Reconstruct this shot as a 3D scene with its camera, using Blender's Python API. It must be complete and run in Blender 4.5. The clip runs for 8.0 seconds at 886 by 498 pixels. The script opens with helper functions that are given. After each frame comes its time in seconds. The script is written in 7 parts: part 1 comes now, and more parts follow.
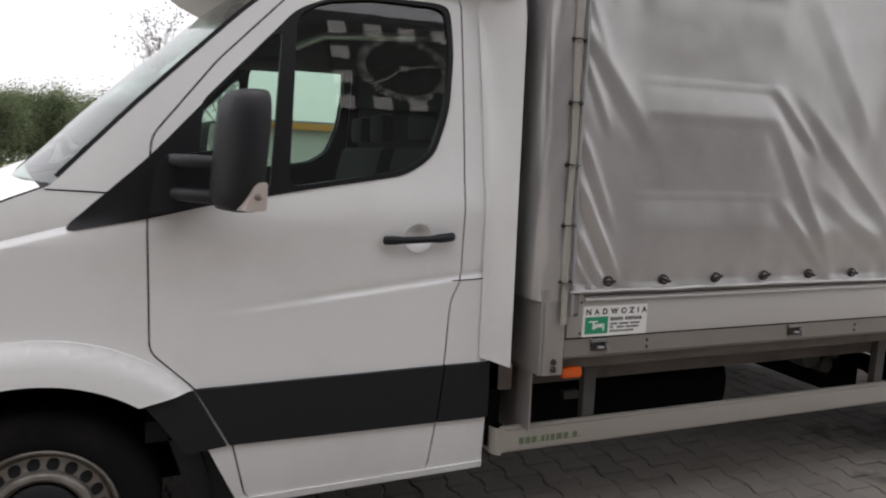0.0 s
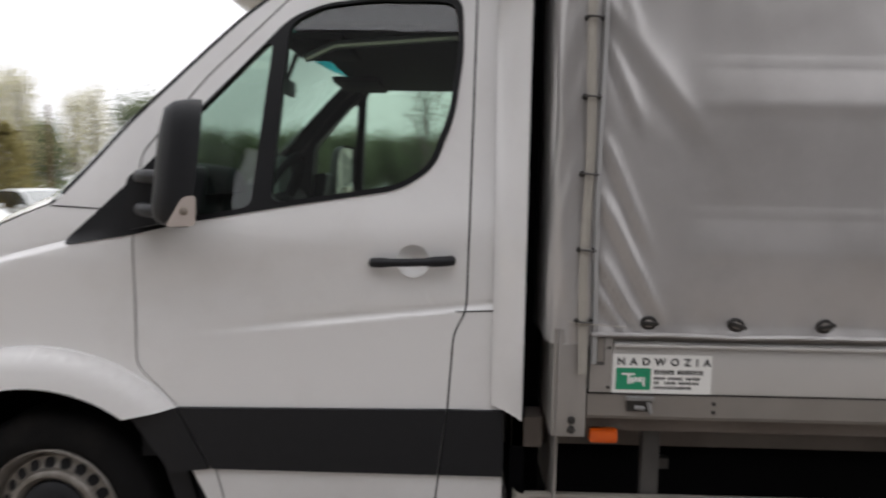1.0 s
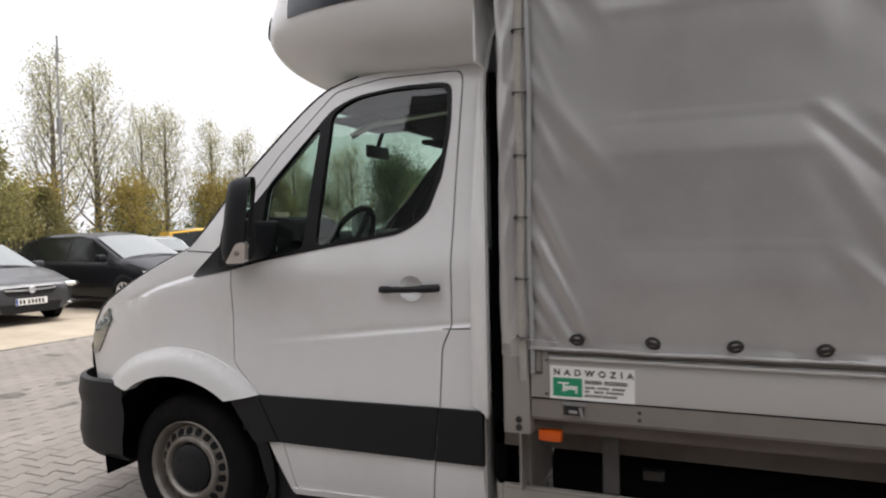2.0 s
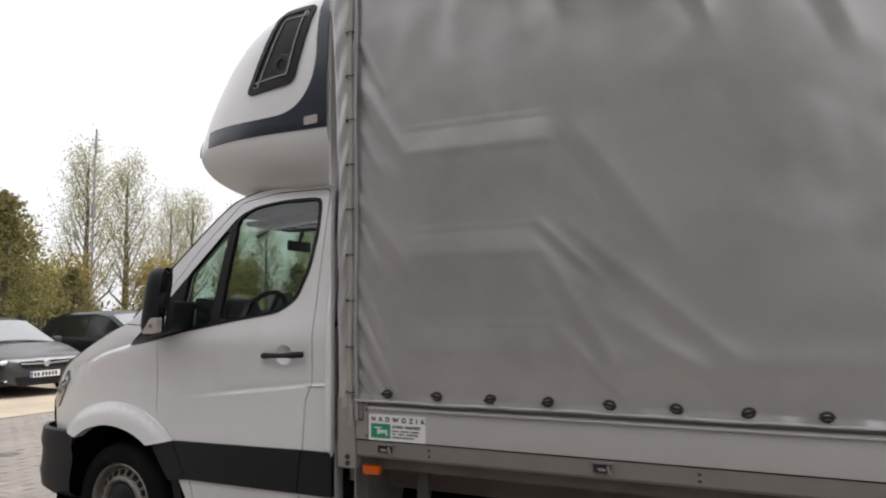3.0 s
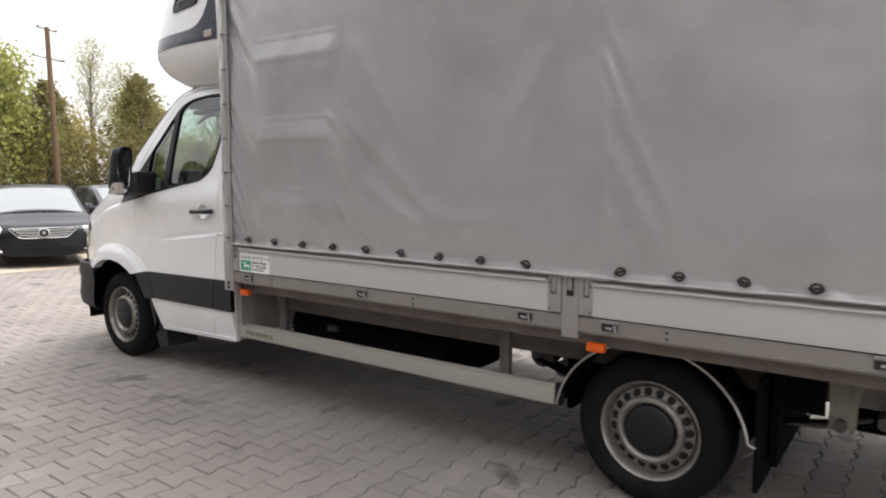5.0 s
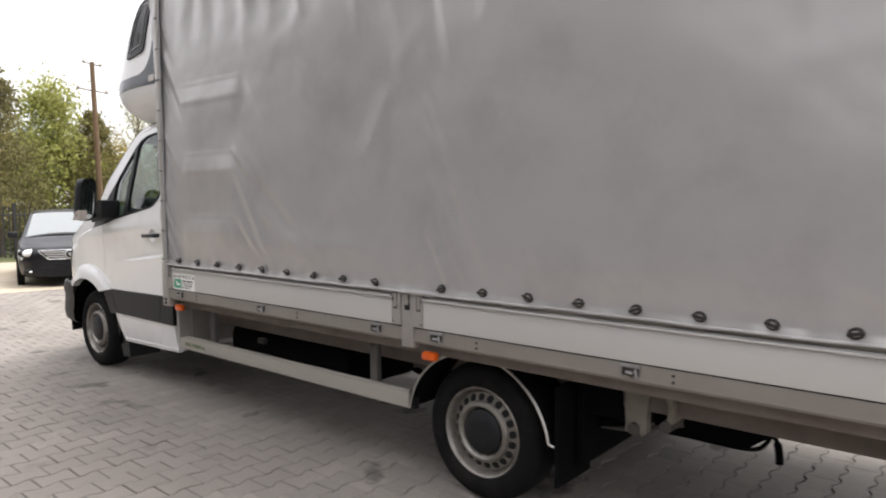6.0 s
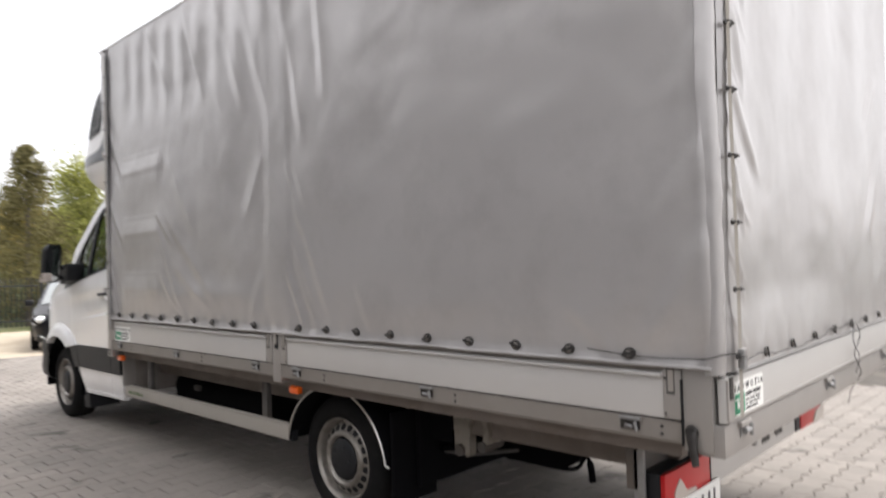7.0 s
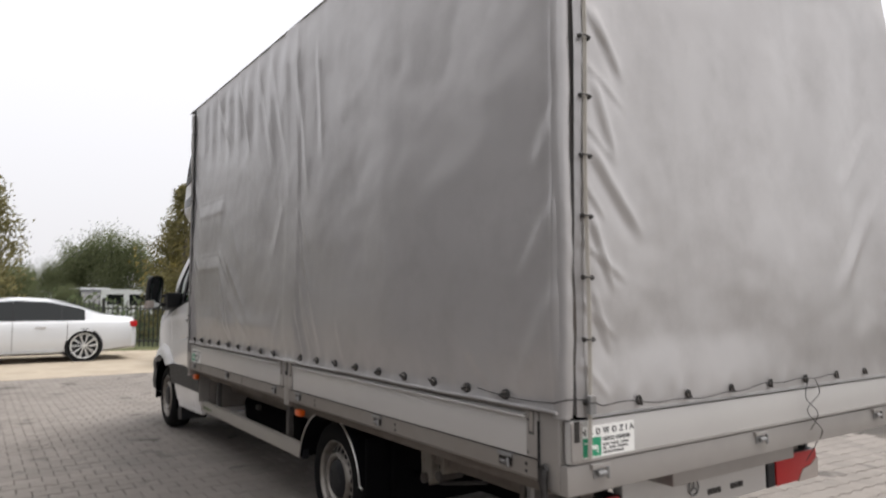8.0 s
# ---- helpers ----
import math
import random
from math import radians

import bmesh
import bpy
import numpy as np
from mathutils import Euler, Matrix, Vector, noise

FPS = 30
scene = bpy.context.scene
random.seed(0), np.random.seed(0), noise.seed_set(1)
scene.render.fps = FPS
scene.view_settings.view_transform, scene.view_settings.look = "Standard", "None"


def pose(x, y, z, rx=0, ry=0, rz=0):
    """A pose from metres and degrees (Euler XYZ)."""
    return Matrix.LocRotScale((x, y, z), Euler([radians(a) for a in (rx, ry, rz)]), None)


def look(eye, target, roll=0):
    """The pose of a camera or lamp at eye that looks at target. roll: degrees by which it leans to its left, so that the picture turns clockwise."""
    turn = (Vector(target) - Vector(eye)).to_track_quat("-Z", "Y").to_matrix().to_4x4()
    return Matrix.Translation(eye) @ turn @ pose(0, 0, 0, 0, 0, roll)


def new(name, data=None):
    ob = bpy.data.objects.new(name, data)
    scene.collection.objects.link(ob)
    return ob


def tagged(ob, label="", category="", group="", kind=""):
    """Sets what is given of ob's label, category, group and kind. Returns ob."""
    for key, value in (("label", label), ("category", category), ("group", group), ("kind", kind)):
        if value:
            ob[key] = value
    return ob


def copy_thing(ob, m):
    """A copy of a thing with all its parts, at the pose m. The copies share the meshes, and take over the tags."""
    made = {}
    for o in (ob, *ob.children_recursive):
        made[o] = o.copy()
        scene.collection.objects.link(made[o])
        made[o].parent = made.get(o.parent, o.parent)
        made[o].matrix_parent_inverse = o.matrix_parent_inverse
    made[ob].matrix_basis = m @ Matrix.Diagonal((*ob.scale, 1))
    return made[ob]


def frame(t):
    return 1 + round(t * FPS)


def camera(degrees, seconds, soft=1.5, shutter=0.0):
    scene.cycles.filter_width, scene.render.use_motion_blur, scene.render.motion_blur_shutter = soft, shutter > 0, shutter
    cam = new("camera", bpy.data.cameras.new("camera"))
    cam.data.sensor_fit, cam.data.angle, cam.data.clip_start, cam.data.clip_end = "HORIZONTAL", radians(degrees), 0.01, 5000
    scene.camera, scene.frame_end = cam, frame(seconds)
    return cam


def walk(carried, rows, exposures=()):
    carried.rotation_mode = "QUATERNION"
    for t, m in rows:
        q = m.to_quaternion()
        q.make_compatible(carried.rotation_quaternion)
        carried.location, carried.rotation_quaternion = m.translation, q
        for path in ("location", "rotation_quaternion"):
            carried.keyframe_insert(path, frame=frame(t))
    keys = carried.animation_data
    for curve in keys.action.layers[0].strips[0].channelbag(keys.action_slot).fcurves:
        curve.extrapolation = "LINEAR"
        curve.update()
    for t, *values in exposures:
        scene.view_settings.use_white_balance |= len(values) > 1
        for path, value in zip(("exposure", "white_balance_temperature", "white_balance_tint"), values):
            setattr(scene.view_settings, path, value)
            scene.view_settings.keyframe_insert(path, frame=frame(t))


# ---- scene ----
cam = camera(65.9, 8.0, soft=2.0, shutter=0.3)
PATH = [
    (0, (0.426, -2.075, 1.498), (1.135, -0.224, 1.232), 2.0),
    (0.5, (0.868, -2.026, 1.479), (1.369, -0.106, 1.225), 2.3),
    (1, (1.33, -1.918, 1.464), (1.278, 0.071, 1.264), 0.9),
    (1.2, (1.532, -1.956, 1.5), (1.151, -0.007, 1.269), 1.8),
    (2.3, (2.602, -2.406, 1.481), (1.793, -0.577, 1.475), -0.5),
    (2.5, (2.822, -2.485, 1.49), (1.962, -0.679, 1.535), 0.3),
    (3, (3.35, -2.697, 1.474), (2.532, -0.879, 1.63), -0.6),
    (3.5, (3.798, -2.814, 1.482), (2.975, -0.991, 1.478), -0.5),
    (4, (4.358, -2.884, 1.468), (3.543, -1.062, 1.343), -0.9),
    (4.2, (4.546, -2.898, 1.466), (3.661, -1.113, 1.291), 0.1),
    (5.3, (5.609, -2.627, 1.436), (4.417, -1.033, 1.241), -0.1),
    (5.5, (5.822, -2.579, 1.422), (4.637, -0.981, 1.223), 0.3),
    (6, (6.313, -2.427, 1.499), (5.023, -0.906, 1.349), -0.3),
    (6.5, (6.816, -2.357, 1.396), (5.541, -0.821, 1.266), -0.9),
    (6.8, (7.146, -2.233, 1.399), (5.883, -0.685, 1.309), -1.4),
    (6.9, (7.233, -2.179, 1.404), (5.921, -0.67, 1.381), -2.3),
    (7, (7.322, -2.119, 1.395), (5.947, -0.667, 1.437), -1.7),
    (7.5, (7.76, -1.887, 1.424), (6.206, -0.66, 1.706), -1.8),
    (8, (8.162, -1.65, 1.426), (6.517, -0.521, 1.571), -0.1),
]
walk(cam, [(t, look(eye, target, roll)) for t, eye, target, roll in PATH],
     [(0.0, 0.08), (1.2, 0.14), (2.5, 0.03), (3.0, -0.02), (3.5, 0.24), (4.2, 0.56), (5.5, 0.55), (7.0, 0.45), (7.5, -0.12), (8.0, -0.20)])

# ---- world and light: a bright overcast sky ----
world = bpy.data.worlds.new("overcast_sky")
scene.world = world
world.use_nodes = True
wn = world.node_tree.nodes
wl = world.node_tree.links
wn.clear()
sky = wn.new("ShaderNodeTexSky")
sky.sky_type = "NISHITA"
sky.sun_disc = False
sky.sun_elevation = radians(61)
sky.sun_rotation = radians(32)
sky.dust_density = 6.0
sky.ozone_density = 0.6
grey = wn.new("ShaderNodeMixRGB")          # cloud cover evens the sky out
grey.inputs[0].default_value = 0.88
grey.inputs[2].default_value = (10.1, 10.0, 10.35, 1)
place = wn.new("ShaderNodeTexCoord")       # a closed cloud deck is brightest overhead
height = wn.new("ShaderNodeSeparateXYZ")
deck_light = wn.new("ShaderNodeMapRange")
deck_light.inputs["From Min"].default_value = 0.0
deck_light.inputs["From Max"].default_value = 1.0
deck_light.inputs["To Min"].default_value = 1.0
deck_light.inputs["To Max"].default_value = 1.72
cloud = wn.new("ShaderNodeVectorMath")
cloud.operation = "SCALE"
wl.new(place.outputs["Generated"], height.inputs[0])
wl.new(height.outputs["Z"], deck_light.inputs["Value"])
wl.new(deck_light.outputs[0], cloud.inputs["Scale"])
back = wn.new("ShaderNodeBackground")
back.inputs["Strength"].default_value = 0.106
out = wn.new("ShaderNodeOutputWorld")
wl.new(sky.outputs[0], grey.inputs[1])
wl.new(grey.outputs[0], cloud.inputs[0])
wl.new(cloud.outputs[0], back.inputs["Color"])
wl.new(back.outputs[0], out.inputs["Surface"])

sun_data = bpy.data.lights.new("sun", "SUN")
sun_data.energy = 2.8
sun_data.angle = radians(35)
sun_data.color = (1.0, 0.975, 0.95)
sun = new("sun", sun_data)
sun.matrix_world = look((3.6, 5.8, 13), (0, 0, 0))


# ---- materials ----
def material(name, color, rough=0.5, metal=0.0, vary=0.12, scale=6.0, bump=0.0, bump_scale=60.0,
             coat=0.0, spec=0.5, stain=None, stain_scale=1.2, stain_amount=0.0, random=0.0, island=False):
    """A surface with grain at two scales, optional stains and relief."""
    m = bpy.data.materials.new(name)
    m.use_nodes = True
    n, l = m.node_tree.nodes, m.node_tree.links
    b = n["Principled BSDF"]
    b.inputs["Roughness"].default_value = rough
    b.inputs["Metallic"].default_value = metal
    b.inputs["Coat Weight"].default_value = coat
    b.inputs["Coat Roughness"].default_value = 0.08
    b.inputs["Specular IOR Level"].default_value = spec
    co = n.new("ShaderNodeTexCoord")
    fine = n.new("ShaderNodeTexNoise")
    fine.inputs["Scale"].default_value = scale
    fine.inputs["Detail"].default_value = 8
    l.new(co.outputs["Object"], fine.inputs["Vector"])
    mix = n.new("ShaderNodeMixRGB")
    mix.inputs[1].default_value = (*[c * (1 - vary) for c in color], 1)
    mix.inputs[2].default_value = (*[min(1, c * (1 + vary)) for c in color], 1)
    l.new(fine.outputs["Fac"], mix.inputs[0])
    last = mix.outputs[0]
    if stain:
        big = n.new("ShaderNodeTexNoise")
        big.inputs["Scale"].default_value = stain_scale
        big.inputs["Detail"].default_value = 6
        big.inputs["Roughness"].default_value = 0.65
        l.new(co.outputs["Object"], big.inputs["Vector"])
        ramp = n.new("ShaderNodeValToRGB")
        ramp.color_ramp.elements[0].position = 0.48
        ramp.color_ramp.elements[1].position = 0.72
        ramp.color_ramp.elements[1].color = (stain_amount,) * 3 + (1,)
        l.new(big.outputs["Fac"], ramp.inputs[0])
        mix2 = n.new("ShaderNodeMixRGB")
        mix2.inputs[2].default_value = (*stain, 1)
        l.new(ramp.outputs[0], mix2.inputs[0])
        l.new(last, mix2.inputs[1])
        last = mix2.outputs[0]
    if random:
        hsv = n.new("ShaderNodeHueSaturation")
        if island:
            src = n.new("ShaderNodeNewGeometry").outputs["Random Per Island"]
        else:
            src = n.new("ShaderNodeObjectInfo").outputs["Random"]
        mr = n.new("ShaderNodeMapRange")
        mr.inputs["To Min"].default_value = 1 - random
        mr.inputs["To Max"].default_value = 1 + random
        l.new(src, mr.inputs["Value"])
        l.new(mr.outputs[0], hsv.inputs["Value"])
        l.new(last, hsv.inputs["Color"])
        last = hsv.outputs[0]
    l.new(last, b.inputs["Base Color"])
    if bump:
        tex = n.new("ShaderNodeTexNoise")
        tex.inputs["Scale"].default_value = bump_scale
        tex.inputs["Detail"].default_value = 5
        l.new(co.outputs["Object"], tex.inputs["Vector"])
        bp = n.new("ShaderNodeBump")
        bp.inputs["Strength"].default_value = bump
        bp.inputs["Distance"].default_value = 0.01
        l.new(tex.outputs["Fac"], bp.inputs["Height"])
        l.new(bp.outputs[0], b.inputs["Normal"])
    return m


def glass(name, tint, base=0.06, rise=5.0):
    """Thin pane: tinted see-through with a mirror gloss that grows at grazing angles."""
    m = bpy.data.materials.new(name)
    m.use_nodes = True
    n, l = m.node_tree.nodes, m.node_tree.links
    n.remove(n["Principled BSDF"])
    tr = n.new("ShaderNodeBsdfTransparent")
    tr.inputs[0].default_value = (*tint, 1)
    gl = n.new("ShaderNodeBsdfGlossy")
    gl.inputs["Roughness"].default_value = 0.015
    lw = n.new("ShaderNodeLayerWeight")
    power = n.new("ShaderNodeMath")
    power.operation = "POWER"
    power.inputs[1].default_value = rise
    rng_ = n.new("ShaderNodeMapRange")
    rng_.inputs["To Min"].default_value = base
    rng_.inputs["To Max"].default_value = 0.9
    mx = n.new("ShaderNodeMixShader")
    l.new(lw.outputs["Facing"], power.inputs[0])
    l.new(power.outputs[0], rng_.inputs["Value"])
    l.new(rng_.outputs[0], mx.inputs[0])
    l.new(tr.outputs[0], mx.inputs[1])
    l.new(gl.outputs[0], mx.inputs[2])
    l.new(mx.outputs[0], n["Material Output"].inputs["Surface"])
    return m


def smudged(m, low, high, squash=(0.7, 1, 2.2)):
    """Dull and shiny patches, stretched sideways, as hands and rain leave them."""
    n, l = m.node_tree.nodes, m.node_tree.links
    co = n.new("ShaderNodeTexCoord")
    mp = n.new("ShaderNodeMapping")
    mp.inputs["Scale"].default_value = squash
    tex = n.new("ShaderNodeTexNoise")
    tex.inputs["Scale"].default_value = 1.7
    tex.inputs["Detail"].default_value = 3
    tex.inputs["Roughness"].default_value = 0.62
    rg = n.new("ShaderNodeMapRange")
    rg.inputs["From Min"].default_value = 0.32
    rg.inputs["From Max"].default_value = 0.68
    rg.inputs["To Min"].default_value = low
    rg.inputs["To Max"].default_value = high
    l.new(co.outputs["Object"], mp.inputs["Vector"])
    l.new(mp.outputs[0], tex.inputs["Vector"])
    l.new(tex.outputs["Fac"], rg.inputs["Value"])
    l.new(rg.outputs[0], n["Principled BSDF"].inputs["Roughness"])


def spotted(m, scale, color, start, amount):
    """Small dark oil spots scattered over the yard."""
    n, l = m.node_tree.nodes, m.node_tree.links
    b = n["Principled BSDF"]
    geo = n.new("ShaderNodeNewGeometry")
    tex = n.new("ShaderNodeTexNoise")
    tex.inputs["Scale"].default_value = scale
    tex.inputs["Detail"].default_value = 4
    ramp_ = n.new("ShaderNodeValToRGB")
    ramp_.color_ramp.elements[0].position = start
    ramp_.color_ramp.elements[1].position = start + 0.05
    ramp_.color_ramp.elements[1].color = (amount,) * 3 + (1,)
    mix = n.new("ShaderNodeMixRGB")
    mix.inputs[2].default_value = (*color, 1)
    l.new(geo.outputs["Position"], tex.inputs["Vector"])
    l.new(tex.outputs["Fac"], ramp_.inputs[0])
    l.new(ramp_.outputs[0], mix.inputs[0])
    l.new(b.inputs["Base Color"].links[0].from_socket, mix.inputs[1])
    l.new(mix.outputs[0], b.inputs["Base Color"])


WHITE = material("white_paint", (0.76, 0.75, 0.74), 0.24, coat=0.6, vary=0.03, scale=3, stain=(0.50, 0.47, 0.43), stain_scale=2.2, stain_amount=0.22)
POD_WHITE = material("white_gelcoat", (0.76, 0.75, 0.74), 0.34, coat=0.2, vary=0.03, scale=3)
BLACK_PLASTIC = material("black_plastic", (0.011, 0.0115, 0.0135), 0.5, spec=0.32, vary=0.2, scale=30, bump=0.12, bump_scale=400)
BLACK_TRIM = material("black_trim", (0.009, 0.009, 0.010), 0.42, spec=0.25, vary=0.1)
NAVY = material("dark_blue_band", (0.020, 0.024, 0.036), 0.30, coat=0.2, vary=0.06)
RUBBER = material("tyre_rubber", (0.008, 0.0078, 0.008), 0.85, vary=0.25, scale=12, bump=0.15, bump_scale=150, stain=(0.03, 0.027, 0.024), stain_scale=5, stain_amount=0.4, spec=0.12)
STEEL = material("wheel_silver", (0.27, 0.25, 0.225), 0.42, metal=0.6, vary=0.16, scale=14, stain=(0.11, 0.085, 0.065), stain_scale=9, stain_amount=0.75)
HOLE = material("dark_hollow", (0.008, 0.008, 0.009), 0.9, vary=0.1)
GAP = material("shut_line", (0.02, 0.02, 0.02), 0.8, vary=0.1)
ALU = material("brushed_aluminium", (0.35, 0.33, 0.31), 0.42, metal=0.45, vary=0.08, scale=9, bump=0.04, bump_scale=120, stain=(0.27, 0.25, 0.23), stain_scale=1.6, stain_amount=0.45)
ALU_PANEL = material("anodised_panel", (0.52, 0.505, 0.485), 0.38, metal=0.25, vary=0.04, scale=5, stain=(0.46, 0.44, 0.42), stain_scale=1.4, stain_amount=0.35)
FRAME = material("dusty_brown_frame", (0.20, 0.172, 0.15), 0.8, vary=0.25, scale=7, stain=(0.12, 0.09, 0.07), stain_scale=2.5, stain_amount=0.7)
RAIL = material("dusty_floor_rail", (0.25, 0.228, 0.207), 0.5, metal=0.3, vary=0.12, scale=9, bump=0.04, bump_scale=120, stain=(0.23, 0.20, 0.175), stain_scale=1.9, stain_amount=0.6)
ALU_DIRTY = material("dirty_aluminium", (0.30, 0.275, 0.25), 0.55, metal=0.3, vary=0.15, scale=9, stain=(0.14, 0.12, 0.10), stain_scale=2.5, stain_amount=0.6)
GALV = material("galvanised_steel", (0.27, 0.268, 0.265), 0.5, metal=0.5, vary=0.2, scale=25, stain=(0.17, 0.13, 0.10), stain_scale=6, stain_amount=0.5)
CHASSIS = material("chassis_grey", (0.085, 0.08, 0.076), 0.7, vary=0.3, scale=8, stain=(0.10, 0.075, 0.055), stain_scale=3, stain_amount=0.7)
# Nearly black: the deep shade under the truck is put into this colour.
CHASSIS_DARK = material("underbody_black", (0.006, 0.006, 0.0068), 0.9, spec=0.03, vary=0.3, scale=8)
RUST = material("weathered_casting", (0.26, 0.235, 0.20), 0.7, vary=0.25, scale=14, stain=(0.10, 0.06, 0.04), stain_scale=9, stain_amount=0.7)
CREAM = material("painted_side_guard", (0.35, 0.325, 0.285), 0.5, vary=0.06, scale=5, stain=(0.34, 0.31, 0.27), stain_scale=3, stain_amount=0.4)
TARP = material("grey_pvc_tarpaulin", (0.45, 0.434, 0.425), 0.31, metal=0.42, vary=0.11, scale=2.2, bump=0.06, bump_scale=260, spec=0.55, stain=(0.33, 0.311, 0.300), stain_scale=1.7, stain_amount=0.6)
smudged(TARP, 0.285, 0.335)
TARP_EDGE = material("tarpaulin_hem", (0.30, 0.295, 0.29), 0.42, metal=0.1, vary=0.08, scale=6, stain=(0.17, 0.16, 0.15), stain_scale=4, stain_amount=0.5)
STRAP = material("webbing_strap", (0.35, 0.325, 0.285), 0.75, vary=0.15, scale=30, bump=0.2, bump_scale=300)
DARK_METAL = material("dark_eyelet_metal", (0.055, 0.052, 0.05), 0.42, metal=0.7, vary=0.3, scale=40)
BRIGHT_METAL = material("worn_zinc", (0.5, 0.48, 0.45), 0.32, metal=0.9, vary=0.15, scale=40)
ORANGE = material("orange_lens", (0.66, 0.10, 0.006), 0.3, coat=0.15, vary=0.08)
RED = material("red_lens", (0.46, 0.010, 0.012), 0.3, spec=0.3, coat=0.15, vary=0.08)
CLEAR = material("clear_lens", (0.46, 0.40, 0.36), 0.18, coat=0.6, vary=0.08)
LAMP = material("headlamp_lens", (0.10, 0.115, 0.105), 0.10, metal=0.2, coat=0.8, vary=0.5, scale=12)
STICKER = material("white_sticker", (0.78, 0.77, 0.74), 0.5, vary=0.03)
GREEN = material("green_print", (0.015, 0.26, 0.13), 0.5, vary=0.05)
INK = material("black_print", (0.02, 0.02, 0.02), 0.6, vary=0.05)
DULL_GREEN = material("faded_green_print", (0.13, 0.17, 0.09), 0.6, vary=0.1)
BLUE = material("blue_plate_strip", (0.02, 0.06, 0.28), 0.4, vary=0.05)
INTERIOR = material("dark_cab_interior", (0.014, 0.014, 0.015), 0.85, vary=0.2, scale=20, spec=0.2)
CLOTH = material("grey_seat_cloth", (0.02, 0.02, 0.022), 0.95, vary=0.3, scale=60)
PAPER = material("pale_paper", (0.45, 0.52, 0.47), 0.8, vary=0.05)
GLASS = glass("cab_glass", (0.66, 0.78, 0.70), 0.095, 5.0)
SCREEN = glass("windscreen_pane", (0.62, 0.74, 0.68), 0.10, 2.6)
SHADE = glass("screen_shade_strip", (0.06, 0.50, 0.58))
MIRROR = material("mirror_glass", (0.75, 0.78, 0.78), 0.03, metal=1.0, vary=0.01)


# ---- building blocks ----
def part(name, bm, mat, parent=None, label="", smooth=False):
    me = bpy.data.meshes.new(name)
    bmesh.ops.recalc_face_normals(bm, faces=bm.faces[:])
    bm.to_mesh(me)
    bm.free()
    me.materials.append(mat)
    if smooth:
        me.shade_smooth()
        me.set_sharp_from_angle(angle=radians(38))
    ob = new(name, me)
    if parent:
        ob.parent = parent
    if label:
        ob["label"] = label
    return ob


def raw(name, verts, faces, mat, parent=None, label="", smooth=False):
    me = bpy.data.meshes.new(name)
    me.from_pydata(verts, [], faces)
    me.materials.append(mat)
    if smooth:
        me.shade_smooth()
    ob = new(name, me)
    if parent:
        ob.parent = parent
    if label:
        ob["label"] = label
    return ob


def thing(name, label, category, group="", kind=""):
    return tagged(new(name), label, category, group, kind)


def box(bm, x0, x1, y0, y1, z0, z1, bevel=0.0):
    vs = [bm.verts.new((x, y, z)) for x in (x0, x1) for y in (y0, y1) for z in (z0, z1)]
    fs = [bm.faces.new([vs[i] for i in q]) for q in ((0, 1, 3, 2), (4, 6, 7, 5), (0, 4, 5, 1), (2, 3, 7, 6), (0, 2, 6, 4), (1, 5, 7, 3))]
    if bevel:
        bmesh.ops.bevel(bm, geom=list({e for f in fs for e in f.edges}), offset=bevel, segments=2, affect="EDGES", profile=0.6)
    return bm


def boxed(x0, x1, y0, y1, z0, z1, bevel=0.0):
    return box(bmesh.new(), x0, x1, y0, y1, z0, z1, bevel)


def tube(bm, pts, r, n=10, closed=False):
    """A round bar along points; r may be a list."""
    pts = [Vector(p) for p in pts]
    rings = []
    for i, p in enumerate(pts):
        if closed:
            d = pts[(i + 1) % len(pts)] - pts[i - 1]
        else:
            d = pts[min(i + 1, len(pts) - 1)] - pts[max(i - 1, 0)]
        d.normalize()
        a = d.orthogonal().normalized() if i == 0 else (rings[-1][1] - d * rings[-1][1].dot(d)).normalized()
        b = d.cross(a)
        rad = r[i] if isinstance(r, (list, tuple)) else r
        rings.append(([bm.verts.new(p + rad * (math.cos(k * 2 * math.pi / n) * a + math.sin(k * 2 * math.pi / n) * b)) for k in range(n)], a))
    m = len(rings)
    for i in range(m if closed else m - 1):
        q, w = rings[i][0], rings[(i + 1) % m][0]
        for k in range(n):
            bm.faces.new((q[k], q[(k + 1) % n], w[(k + 1) % n], w[k]))
    if not closed:
        bm.faces.new(rings[0][0][::-1])
        bm.faces.new(rings[-1][0])
    return bm


def lathe(bm, profile, centre, n=40, cap=False):
    """Turns (radius, y) pairs round the y axis through centre."""
    cx, cy, cz = centre
    rings = [[bm.verts.new((cx + r * math.cos(k * 2 * math.pi / n), cy + y, cz + r * math.sin(k * 2 * math.pi / n))) for k in range(n)] for r, y in profile]
    for q, w in zip(rings, rings[1:]):
        for k in range(n):
            bm.faces.new((q[k], q[(k + 1) % n], w[(k + 1) % n], w[k]))
    if cap:
        bm.faces.new(rings[0])
        bm.faces.new(rings[-1])
    return bm


def prism(bm, outline, axis, a, b):
    """Extrudes a 2D outline between a and b along axis 'x', 'y' or 'z'."""
    def at(u, v, w):
        return {"x": (w, u, v), "y": (u, w, v), "z": (u, v, w)}[axis]
    lo = [bm.verts.new(at(u, v, a)) for u, v in outline]
    hi = [bm.verts.new(at(u, v, b)) for u, v in outline]
    bm.faces.new(lo[::-1])
    bm.faces.new(hi)
    n = len(outline)
    for i in range(n):
        bm.faces.new((lo[i], lo[(i + 1) % n], hi[(i + 1) % n], hi[i]))
    return bm


